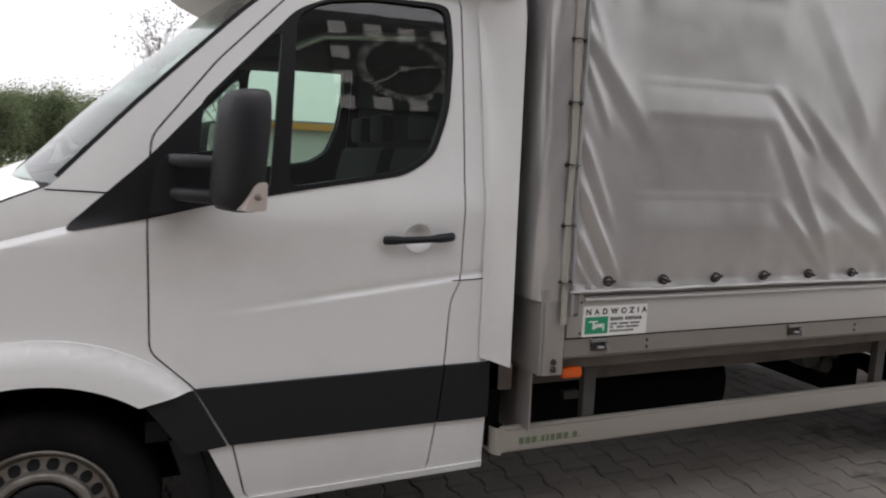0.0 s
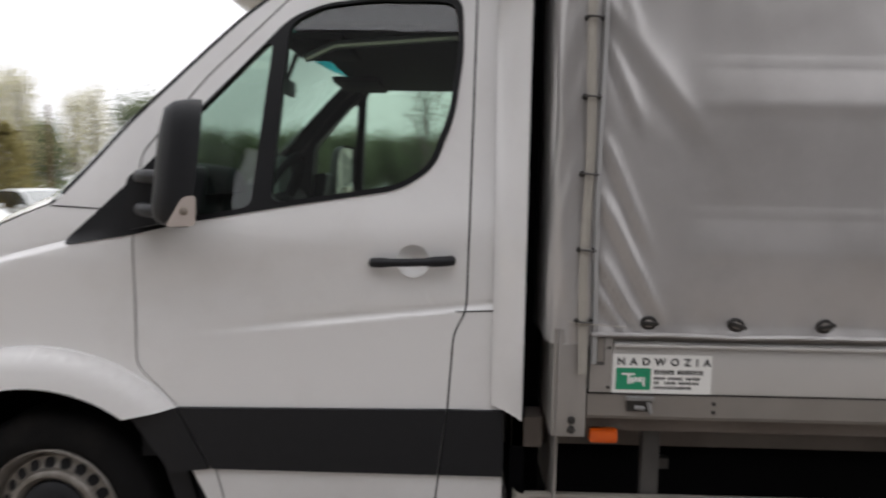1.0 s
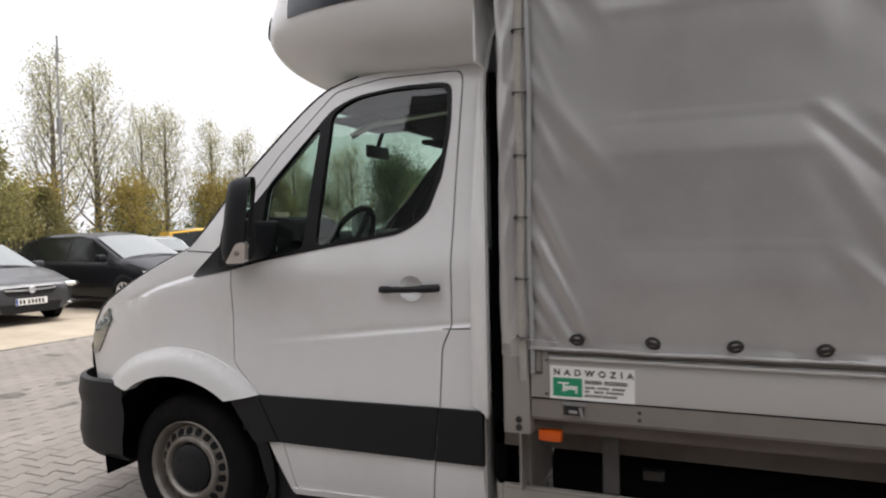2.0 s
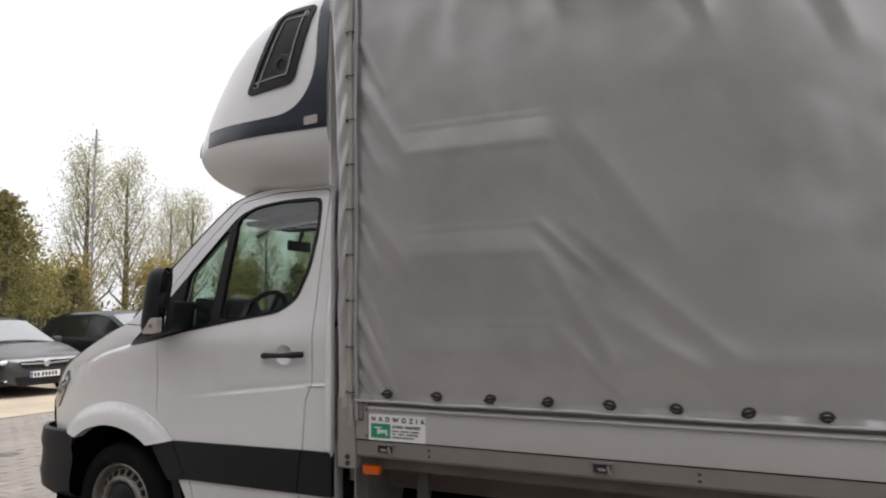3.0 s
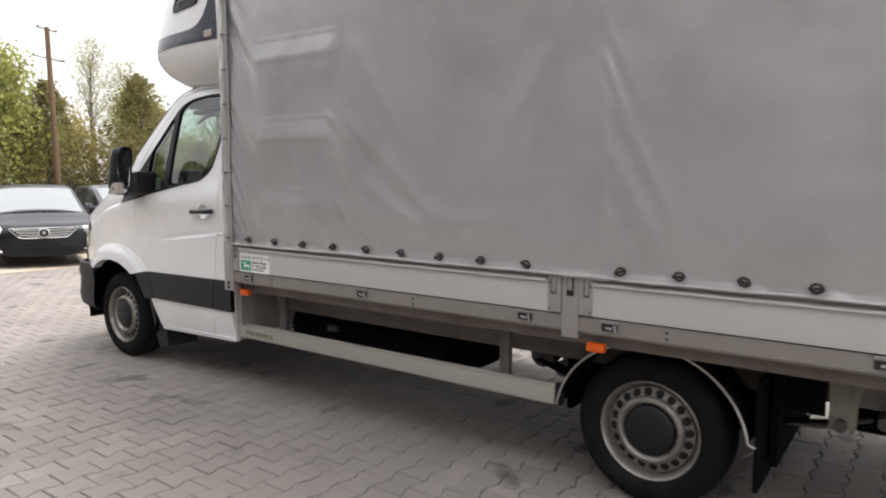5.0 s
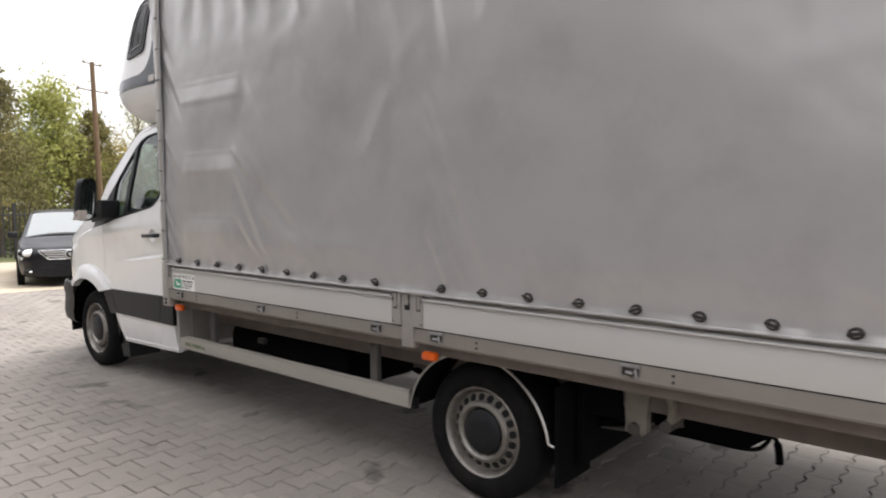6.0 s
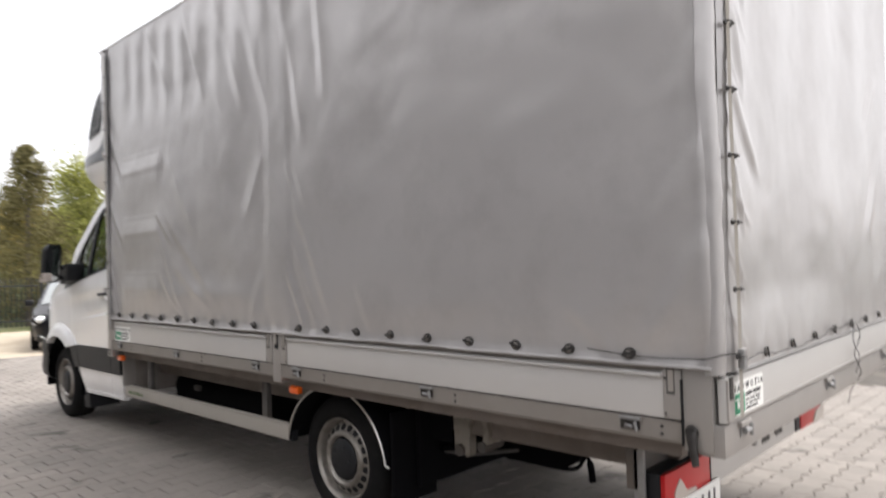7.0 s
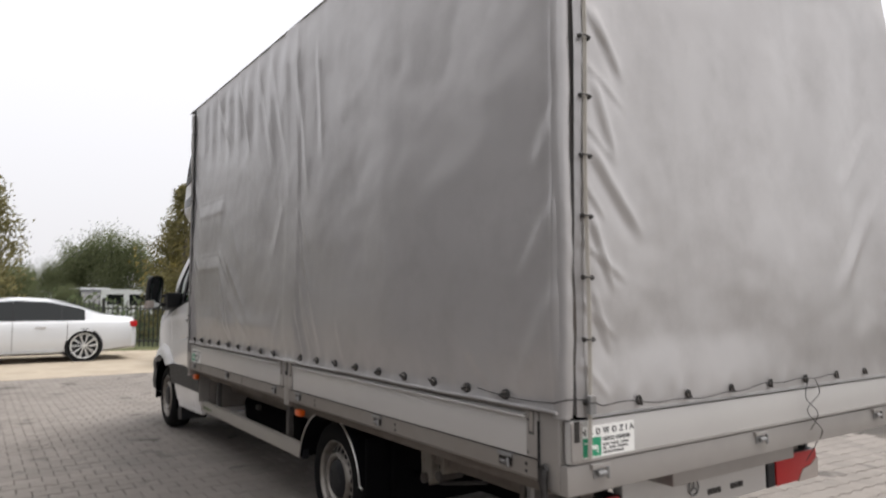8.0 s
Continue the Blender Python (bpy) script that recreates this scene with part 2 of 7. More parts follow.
def loft(bm, rows, close_u=False):
    vs = [[bm.verts.new(p) for p in row] for row in rows]
    for q, w in zip(vs, vs[1:]):
        n = len(q)
        for k in range(n if close_u else n - 1):
            bm.faces.new((q[k], q[(k + 1) % n], w[(k + 1) % n], w[k]))
    return bm


def smooth_line(pts, steps=6):
    """A Catmull-Rom curve through points."""
    pts = [np.array(p, float) for p in pts]
    out = []
    for i in range(len(pts) - 1):
        p0, p1, p2, p3 = pts[max(i - 1, 0)], pts[i], pts[i + 1], pts[min(i + 2, len(pts) - 1)]
        for k in range(steps):
            t = k / steps
            out.append(tuple(0.5 * (2 * p1 + (p2 - p0) * t + (2 * p0 - 5 * p1 + 4 * p2 - p3) * t * t + (3 * p1 - p0 - 3 * p2 + p3) * t ** 3)))
    out.append(tuple(pts[-1]))
    return out


def rounded(pts, r, n=5):
    """A polygon with its corners rounded off by about r."""
    out = []
    m = len(pts)
    for i in range(m):
        p, a, b = np.array(pts[i], float), np.array(pts[i - 1], float), np.array(pts[(i + 1) % m], float)
        da, db = np.linalg.norm(a - p), np.linalg.norm(b - p)
        s, e = p + (a - p) * min(r / da, 0.45), p + (b - p) * min(r / db, 0.45)
        for k in range(n + 1):
            t = k / n
            out.append(tuple((1 - t) ** 2 * s + 2 * t * (1 - t) * p + t * t * e))
    return out


def sheet(outline, holes, surface, thick=0.015, step=0.05, cuts=()):
    """A curved panel: the outline in x and z, cut into a grid and laid on surface(x, z) -> y, with thickness inwards."""
    bm = bmesh.new()
    edges = []
    for loop in [outline, *holes]:
        vs = [bm.verts.new((x, 0, z)) for x, z in loop]
        edges += [bm.edges.new((vs[i], vs[(i + 1) % len(vs)])) for i in range(len(vs))]
    bmesh.ops.triangle_fill(bm, edges=edges, use_beauty=True)
    xs = [p[0] for p in outline]
    zs = [p[1] for p in outline]
    for k in range(int(min(xs) / step) - 1, int(max(xs) / step) + 2):
        bmesh.ops.bisect_plane(bm, geom=bm.verts[:] + bm.edges[:] + bm.faces[:], plane_co=(k * step + 0.0031, 0, 0), plane_no=(1, 0, 0))
    for k in range(int(min(zs) / step) - 1, int(max(zs) / step) + 2):
        bmesh.ops.bisect_plane(bm, geom=bm.verts[:] + bm.edges[:] + bm.faces[:], plane_co=(0, 0, k * step + 0.0031), plane_no=(0, 0, 1))
    for co, no in cuts:
        bmesh.ops.bisect_plane(bm, geom=bm.verts[:] + bm.edges[:] + bm.faces[:], plane_co=co, plane_no=no)
    bmesh.ops.remove_doubles(bm, verts=bm.verts[:], dist=0.0004)
    sign = 1 if surface(1.0, 1.0) < 1.0 else -1
    rim = [e for e in bm.edges if e.is_boundary]
    for v in bm.verts:
        v.co.y = surface(v.co.x, v.co.z)
    ret = bmesh.ops.extrude_edge_only(bm, edges=rim)
    for v in ret["geom"]:
        if isinstance(v, bmesh.types.BMVert):
            v.co.y += sign * thick
    return bm


def letters(text, size, m, mat, parent, name="lettering", space=1.0, bold=0.0):
    cu = bpy.data.curves.new(name, "FONT")
    cu.body, cu.size, cu.extrude, cu.offset, cu.space_character = text, size, 0.0004, bold, space
    cu.align_x = "LEFT"
    tmp = new(name, cu)
    bpy.context.view_layer.update()
    me = bpy.data.meshes.new_from_object(tmp)
    bpy.data.objects.remove(tmp)
    me.materials.clear()
    me.materials.append(mat)
    ob = new(name, me)
    ob.matrix_basis = m
    ob.parent = parent
    return ob

# ---- the setting: ground, pavement, sand ----
GROUND = material("dry_soil", (0.30, 0.25, 0.18), 0.95, vary=0.25, scale=1.5, bump=0.4, bump_scale=12, stain=(0.16, 0.17, 0.07), stain_scale=0.08, stain_amount=0.8)
SAND = material("pale_sand", (0.40, 0.34, 0.26), 0.95, vary=0.2, scale=3, bump=0.5, bump_scale=25, stain=(0.27, 0.22, 0.16), stain_scale=0.9, stain_amount=0.7)
JOINT = material("sandy_joints", (0.062, 0.054, 0.046), 0.95, vary=0.3, scale=20, bump=0.4, bump_scale=80, stain=(0.24, 0.21, 0.175), stain_scale=0.7, stain_amount=0.6)
PAVER = material("concrete_paver", (0.222, 0.198, 0.175), 0.85, vary=0.14, scale=35, bump=0.25, bump_scale=180, stain=(0.15, 0.134, 0.118), stain_scale=0.9, stain_amount=0.5, random=0.09)
PAVER_JOINED = material("concrete_paver_far", (0.222, 0.198, 0.175), 0.85, vary=0.14, scale=35, bump=0.25, bump_scale=180, stain=(0.15, 0.134, 0.118), stain_scale=0.9, stain_amount=0.5, random=0.09, island=True)
for m_ in (PAVER, PAVER_JOINED):
    spotted(m_, 2.3, (0.07, 0.06, 0.052), 0.615, 0.75)
    spotted(m_, 0.55, (0.19, 0.168, 0.148), 0.55, 0.6)
GRASS = material("grass", (0.085, 0.10, 0.035), 0.9, vary=0.4, scale=3, bump=0.6, bump_scale=40, stain=(0.22, 0.20, 0.09), stain_scale=0.3, stain_amount=0.6)

PAVE_EDGE = -6.3
bm = bmesh.new()
bmesh.ops.create_grid(bm, x_segments=2, y_segments=2, size=900)
bmesh.ops.bisect_plane(bm, geom=bm.verts[:] + bm.edges[:] + bm.faces[:], plane_co=(0, 1, 0), plane_no=(0, 1, 0))
for v in bm.verts:
    v.co.z = -0.03 - 0.025 * max(0, v.co.y - 1.0)
tagged(part("ground", bm, GROUND), "dry sandy soil and rough grass all around", "ground", kind="structure")
bm = bmesh.new()
prism(bm, [(-40, -0.3), (-40, -0.011), (1, -0.011), (70, -1.736), (70, -2.2)], "x", PAVE_EDGE, 60)
pavement = tagged(part("pavement", bm, JOINT), "yard of grey interlocking concrete pavers with sandy joints", "pavement", kind="structure")
bm = bmesh.new()
prism(bm, [(-40, -0.3), (-40, -0.012), (1, -0.012), (70, -1.737), (70, -2.2)], "x", -13.2, PAVE_EDGE)
tagged(part("sand_strip", bm, SAND), "strip of pale trodden sand beside the pavers", "sand", kind="structure")
bm = bmesh.new()
prism(bm, [(-60, -0.3), (-60, -0.004), (1, -0.004), (90, -2.229), (90, -2.7)], "x", -60, -13.2)
tagged(part("lawn", bm, GRASS), "rough green grass behind the fence", "grass", kind="structure")

# ---- the truck ----
truck = thing("delivery_truck", "white light truck with grey tarpaulin body and sleeper pod", "truck")
MID = 1.14                  # y of the truck's middle line; the bed's near side lies at y = 0
WIDTH = 2.45


def ramp(v, a, b):
    t = min(1, max(0, (v - a) / (b - a)))
    return t * t * (3 - 2 * t)


def cab_side(x, z):
    """y of the cab's near flank."""
    y = 0.150
    if z > 1.28:
        y += 0.135 * ((z - 1.28) / 0.75) ** 1.25
    if z > 2.04:
        y += 1.5 * (z - 2.04) ** 1.5
    if z < 0.62:
        y += 0.035 * ((0.62 - z) / 0.3) ** 2
    if x < 0.20:
        y += 0.11 * ((0.20 - x) / 0.85) ** 3.6
    crease = 0.977 + (x - 0.53) * 0.1146
    d = crease - z
    k = ramp(x, 0.42, 1.0)
    y -= 0.0062 * k * ramp(d, -0.006, 0.008) * math.exp(-max(0, d) / 0.16)
    y += 0.0048 * k * math.exp(-((d + 0.013) / 0.011) ** 2)
    if x < 0.33:
        wing = z - (1.222 + 0.262 * x if x > -0.1 else 1.196 + 0.42 * (x + 0.1))     # the wing's shoulder under the bonnet
        f = ramp(x, 0.33, 0.12)
        y += f * (0.014 * ramp(wing, -0.010, 0.012) + 0.004 * math.exp(-((wing - 0.012) / 0.012) ** 2) + 0.10 * max(0, wing) ** 1.3)
    shoulder = 1.22 + 0.1 * (x - 0.3)
    y -= 0.010 * math.exp(-((z - shoulder) / 0.08) ** 2)
    return y


def proud(d):
    return lambda x, z: cab_side(x, z) - d


def far(f):
    return lambda x, z: 2 * MID - f(x, z)


def arch(rx, rz, a0, a1, n=18, cx=0.0, cz=0.35):
    return [(cx + rx * math.cos(radians(a0 + (a1 - a0) * i / n)), cz + rz * math.sin(radians(a0 + (a1 - a0) * i / n))) for i in range(n + 1)]


hood_edge = smooth_line([(-0.615, 1.00), (-0.51, 1.095), (-0.40, 1.158), (-0.22, 1.250), (-0.05, 1.330), (0.06, 1.375)], 4)
pillar = smooth_line([(0.06, 1.37), (0.225, 1.545), (0.478, 1.80), (0.672, 1.985), (0.81, 2.070), (1.0, 2.112), (1.46, 2.125)], 4)[1:]
body_line = ([(-0.60, 0.72), (-0.64, 0.86)] + hood_edge + pillar
             + [(1.468, 1.6), (1.468, 1.0), (1.470, 0.338), (0.585, 0.315), (0.480, 0.555)]
             + [(x, z) for x, z in arch(0.60, 0.565, 43, 137) if z > 0.735])
door_line = rounded([(0.325, 1.285), (0.322, 0.872), (0.452, 0.742), (0.563, 0.555), (0.607, 0.335), (1.250, 0.352), (1.296, 0.75), (1.312, 0.995),
                     (1.350, 1.07), (1.368, 2.045), (1.345, 2.078), (1.00, 2.078), (0.79, 2.035), (0.535, 1.775), (0.340, 1.53)], 0.03, 4)
sail_line = rounded([(0.085, 1.243), (0.32, 1.283), (0.50, 1.325), (0.80, 1.378), (1.14, 1.432), (1.245, 1.50), (1.305, 1.66), (1.330, 1.86),
                     (1.325, 2.015), (1.29, 2.035), (1.10, 2.035), (0.90, 2.012), (0.785, 1.965), (0.585, 1.745), (0.335, 1.472)], 0.05, 4)
quarter_line = rounded([(0.46, 1.334), (0.685, 1.374), (0.735, 1.885), (0.70, 1.870), (0.49, 1.635)], 0.03, 4)
pane_line = rounded([(0.745, 1.386), (1.13, 1.446), (1.228, 1.508), (1.287, 1.67), (1.312, 1.86), (1.306, 2.000), (1.27, 2.020), (1.05, 2.021), (0.88, 1.998), (0.785, 1.943)], 0.04, 4)


def shrink(line, d):
    """Pulls a closed outline inwards by d."""
    n = len(line)
    area = sum(line[i][0] * line[(i + 1) % n][1] - line[(i + 1) % n][0] * line[i][1] for i in range(n))
    s = 1 if area > 0 else -1
    out = []
    for i in range(n):
        (ax, az), (bx, bz) = line[i - 1], line[(i + 1) % n]
        tx, tz = bx - ax, bz - az
        length = math.hypot(tx, tz) or 1
        out.append((line[i][0] - s * tz / length * d, line[i][1] + s * tx / length * d))
    return out


cup_hole = [(1.185 + 0.0505 * math.cos(a), 1.218 + 0.0505 * math.sin(a)) for a in np.linspace(0, 2 * math.pi, 25)[:-1]]
CREASE = [((0.53, 0, 0.977 + o), (-0.1146, 0, 1)) for o in (-0.014, -0.007, 0.0, 0.007, 0.014, 0.024)]
SHOULDER = CREASE + [((0.0, 0, 1.222 + o), (-0.262, 0, 1)) for o in (-0.012, -0.004, 0.004, 0.012, 0.022)]
lining_line = rounded([(0.10, 1.30), (0.22, 1.50), (0.44, 1.76), (0.62, 1.945), (0.75, 2.03), (0.95, 2.06), (1.43, 2.06), (1.43, 0.7), (0.42, 0.7), (0.33, 1.2)], 0.03, 3)
lining_hole = rounded([(0.448, 1.325), (1.135, 1.438), (1.238, 1.503), (1.298, 1.668), (1.321, 1.86), (1.316, 2.010), (1.275, 2.029), (1.05, 2.030), (0.876, 2.006), (0.776, 1.953), (0.482, 1.642)], 0.03, 3)
for side in (0, 1):
    lay = (lambda f: f) if side == 0 else far
    part("door_lining", sheet(lining_line, [lining_hole], lay(proud(-0.045)), 0.01, 0.08), INTERIOR, truck, smooth=True)
    part("body_side", sheet(body_line, [shrink(door_line, -0.0035)], lay(cab_side), 0.03, 0.05, SHOULDER), WHITE, truck, smooth=True)
    door = part("cab_door", sheet(shrink(door_line, 0.0025), [lining_hole, cup_hole], lay(cab_side), 0.05, 0.03, CREASE), WHITE, truck, "closed white cab door", smooth=True)
    part("door_gap", sheet(shrink(door_line, -0.015), [shrink(door_line, 0.03)], lay(proud(-0.010)), 0.004, 0.08), GAP, door)
    part("window_surround", sheet(sail_line, [quarter_line, pane_line], lay(proud(0.004)), 0.03, 0.05), BLACK_TRIM, door, "black window surround and mirror sail", smooth=True)
    for line in (quarter_line, pane_line):
        g = part("window_pane", sheet(shrink(line, -0.006), [], lay(proud(-0.008)), 0.0, 0.06), GLASS, door, "green-tinted side glass", smooth=True)
        g.visible_shadow = False
    # wheel arch flare, bumper side mouldings
    ring = arch(0.605, 0.578, 42.5, 137.5) + arch(0.485, 0.452, 127, 53)
    part("wheel_arch_flare", sheet(ring, [], lay(lambda x, z: cab_side(x, z) - 0.009 - 0.030 * ramp(math.hypot(x / 0.605, (z - 0.35) / 0.578), 1.0, 0.90) - 0.010 * ramp(math.hypot(x / 0.605, (z - 0.35) / 0.578), 0.92, 0.78)), 0.06, 0.025), WHITE, truck, smooth=True)
    for line in ([(0.295, 0.715), (0.447, 0.742), (0.548, 0.545), (0.425, 0.53), (0.40, 0.565)],
                 [(0.453, 0.743), (1.293, 0.757), (1.268, 0.545), (0.556, 0.545)],
                 [(1.298, 0.757), (1.474, 0.757), (1.474, 0.545), (1.274, 0.545)]):
        part("side_moulding", sheet(shrink(line, 0.001), [], lay(proud(0.014)), 0.03, 0.06), BLACK_PLASTIC, truck, smooth=True)
    bm = sheet([(0.592, 0.338), (0.60, 0.312), (1.472, 0.335), (1.472, 0.36)], [], lay(proud(0.008)), 0.04, 0.06)
    part("sill", bm, WHITE, truck)
    part("wing_seam", sheet([(0.052, 1.369), (0.215, 1.362), (0.215, 1.3575), (0.052, 1.3645)], [], lay(proud(0.0012)), 0.004, 0.05), GAP, truck)
    part("flank_seam", sheet([(1.318, 1.066), (1.474, 1.073), (1.474, 1.0695), (1.318, 1.0625)], [], lay(proud(0.0015)), 0.004, 0.05), GAP, truck)
    seal = [(x + 0.004, z - 0.004) for x, z in pillar[:18]]
    part("screen_seal", sheet(seal + [(x - 0.016, z + 0.012) for x, z in seal[::-1]], [], lay(proud(-0.004)), 0.008, 0.05), BLACK_TRIM, truck, "black windscreen seal")
    lamp = part("headlamp", sheet(rounded([(-0.455, 1.095), (-0.43, 1.04), (-0.50, 0.945), (-0.565, 0.862), (-0.63, 0.85), (-0.625, 0.93), (-0.57, 1.01)], 0.02, 3), [], lay(proud(0.006)), 0.03, 0.04), LAMP, truck, "clear headlamp with dark surround", smooth=True)

# door handle on the near door
handle_y = cab_side(1.18, 1.22)
bm = bmesh.new()
lathe(bm, [(0.0005, 0.034), (0.022, 0.030), (0.038, 0.018), (0.048, 0.004), (0.0515, -0.001), (0.0535, 0.001)], (1.185, handle_y, 1.218), 32)
part("handle_cup", bm, WHITE, truck, "round recessed handle cup", smooth=True)
bm = bmesh.new()
tube(bm, smooth_line([(1.062, handle_y - 0.010, 1.212), (1.085, handle_y - 0.026, 1.214), (1.18, handle_y - 0.036, 1.217), (1.28, handle_y - 0.030, 1.222), (1.305, handle_y - 0.008, 1.223)], 5), [0.012] + [0.015] * 6 + [0.0125] * 6 + [0.016] * 7 + [0.012], 12)
part("door_handle", bm, BLACK_PLASTIC, truck, "black plastic pull handle", smooth=True)

# bonnet, front face, windscreen, roof
rows = []
for x, z in [(-0.62, 0.90)] + hood_edge[1:]:
    y0 = cab_side(x, z) + 0.004
    row = []
    for i in range(25):
        s = -1 + 2 * i / 24
        fall = 1 - abs(s) ** 2.4
        row.append((x - 0.15 * fall - 0.02, MID + s * (MID - y0), z + 0.075 * fall * ramp(x, -0.9, -0.3) - 0.002))
    rows.append(row)
part("bonnet", loft(bmesh.new(), rows), WHITE, truck, smooth=True)
rows = []
for z, back in ((0.70, 0.02), (0.80, 0.0), (0.90, 0.0)):
    y0 = cab_side(-0.62, z)
    rows.append([(-0.64 - 0.17 * (1 - abs(-1 + i / 12) ** 2.4) + back, MID + (-1 + i / 12) * (MID - y0), z) for i in range(25)])
part("grille_panel", loft(bmesh.new(), rows), BLACK_PLASTIC, truck, smooth=True)
BOW = [-1, -0.985, -0.96, -0.93, -0.89, -0.84, -0.76, -0.6, -0.4, -0.2, 0, 0.2, 0.4, 0.6, 0.76, 0.84, 0.89, 0.93, 0.96, 0.985, 1]
rows = []
for k, (x, z) in enumerate([(0.06, 1.37)] + pillar[:17:2]):
    y0 = cab_side(x, z) + 0.012
    rows.append([(x + 0.012 - 0.20 * (1 - abs(s) ** 5) * (1 - 0.35 * k / 8), MID + s * (MID - y0), z + 0.012 + 0.02 * (1 - s ** 4)) for s in BOW])
screen = part("windscreen", loft(bmesh.new(), rows), SCREEN, truck, "sloping windscreen", smooth=True)
screen.visible_shadow = False
part("shade_band", loft(bmesh.new(), [[(x + 0.012, y, z - 0.008) for x, y, z in r] for r in rows[-3:-1]]), SHADE, screen, "blue-green shade strip", smooth=True).visible_shadow = False
part("cowl", loft(bmesh.new(), [[(x - 0.03, y, z - 0.03) for x, y, z in rows[0]], [(x + 0.01, y, z + 0.002) for x, y, z in rows[0]]]), BLACK_PLASTIC, truck)
rows = []
for x, z in pillar[14:]:
    y0 = cab_side(x, min(z, 2.12)) - 0.002
    rows.append([(x - 0.13 * (1 - abs(s) ** 5) * ramp(x, 1.25, 0.75), MID + s * (MID - y0), z + 0.030 * (1 - s ** 4)) for s in BOW])
part("cab_roof", loft(bmesh.new(), rows), WHITE, truck, smooth=True)

# bumper: a section swept round the nose
plan = smooth_line([(-0.345, 0.145), (-0.48, 0.150), (-0.63, 0.180), (-0.76, 0.28), (-0.84, 0.48), (-0.885, 0.80), (-0.90, MID)], 4)
plan = plan + [(x, 2 * MID - y) for x, y in plan[-2::-1]]
rows = []
for x, y in plan:
    dx, dy = x + 0.1, y - MID
    n = math.hypot(dx * 1.2, dy) or 1
    rows.append([(x - dx / n * o, y - dy / n * o, z) for o, z in ((0.03, 0.742), (0.0, 0.735), (-0.012, 0.66), (0.0, 0.60), (-0.004, 0.54), (-0.012, 0.47), (0.0, 0.39), (0.05, 0.345), (0.12, 0.33))])
for r in (rows[0], rows[-1]):
    for i, (x, y, z) in enumerate(r):
        r[i] = (min(-0.335, -0.30 - 0.16 * max(0, 0.72 - z)), y, z)
part("bumper", loft(bmesh.new(), rows), BLACK_PLASTIC, truck, "dark grey plastic front bumper", smooth=True)

# cab shell inside: back wall, floor, wheel housing
part("cab_back", boxed(1.435, 1.462, cab_side(1.4, 1.2) + 0.02, 2 * MID - cab_side(1.4, 1.2) - 0.02, 0.45, 1.36), WHITE, truck)
part("cab_back_top", boxed(1.435, 1.462, 0.335, 2 * MID - 0.335, 1.36, 2.08), WHITE, truck)
part("back_lining", boxed(1.40, 1.43, 0.34, 1.94, 0.9, 2.06), INTERIOR, truck)
part("cab_floor", boxed(0.30, 1.40, 0.22, 2.06, 0.55, 0.62), INTERIOR, truck)
part("headliner", boxed(0.76, 1.42, 0.32, 1.96, 1.955, 2.055, 0.01), INTERIOR, truck)
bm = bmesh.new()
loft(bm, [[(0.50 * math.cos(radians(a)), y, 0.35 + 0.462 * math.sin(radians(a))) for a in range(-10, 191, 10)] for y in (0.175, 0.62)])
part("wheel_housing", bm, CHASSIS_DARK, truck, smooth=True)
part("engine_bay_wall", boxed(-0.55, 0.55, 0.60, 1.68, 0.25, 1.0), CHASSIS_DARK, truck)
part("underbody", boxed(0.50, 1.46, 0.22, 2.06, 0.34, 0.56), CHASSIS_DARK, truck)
prof = smooth_line([(0.02, 1.30), (0.10, 1.40), (0.22, 1.43), (0.36, 1.42), (0.44, 1.34), (0.46, 1.15), (0.42, 0.9)], 4)
bm = prism(bmesh.new(), prof + [(0.02, 0.9)], "y", 0.24, 2.04)
part("dashboard", bm, INTERIOR, truck, smooth=True)
bm = prism(bmesh.new(), rounded([(0.25, 1.40), (0.27, 1.52), (0.42, 1.50), (0.47, 1.40)], 0.03, 4), "y", 0.48, 0.86)
part("instrument_hood", bm, INTERIOR, truck, smooth=True)
bm = bmesh.new()
tilt = pose(0.62, 0.66, 1.37, 0, -62, 0)
tube(bm, [tilt @ Vector((0.20 * math.cos(a), 0.20 * math.sin(a), 0)) for a in np.linspace(0, 2 * math.pi, 33)[:-1]], 0.015, 8, True)
for a in (0.3, math.pi - 0.3, -math.pi / 2):
    tube(bm, [tilt @ Vector((0, 0, -0.03)), tilt @ Vector((0.195 * math.cos(a), 0.195 * math.sin(a), 0))], 0.014, 6)
tube(bm, [tilt @ Vector((0, 0, 0.0)), tilt @ Vector((0, 0, -0.25))], 0.05, 12)
part("steering_wheel", bm, INTERIOR, truck, "black steering wheel", smooth=True)
for y in (0.66, 1.30, 1.72):
    seat = part("seat", boxed(0.80, 1.25, y - 0.22, y + 0.22, 0.85, 1.02, 0.04), CLOTH, truck, smooth=True)
    bm = prism(bmesh.new(), rounded([(1.18, 1.0), (1.29, 1.0), (1.40, 1.52), (1.31, 1.54)], 0.04, 4), "y", y - 0.21, y + 0.21)
    part("backrest", bm, CLOTH, seat, smooth=True)
    part("headrest", boxed(1.33, 1.40, y - 0.12, y + 0.12, 1.56, 1.70, 0.03), CLOTH, seat, smooth=True)
bm = bmesh.new()
box(bm, 0.535, 0.56, 1.02, 1.26, 1.83, 1.90, 0.01)
tube(bm, [(0.55, MID, 1.90), (0.60, MID, 2.02)], 0.012, 6)
part("rear_view_mirror", bm, BLACK_TRIM, truck, smooth=True)
for y in (0.42, 1.40):
    part("sun_visor", boxed(0.70, 0.92, y, y + 0.42, 1.925, 1.952, 0.008), INTERIOR, truck, smooth=True)
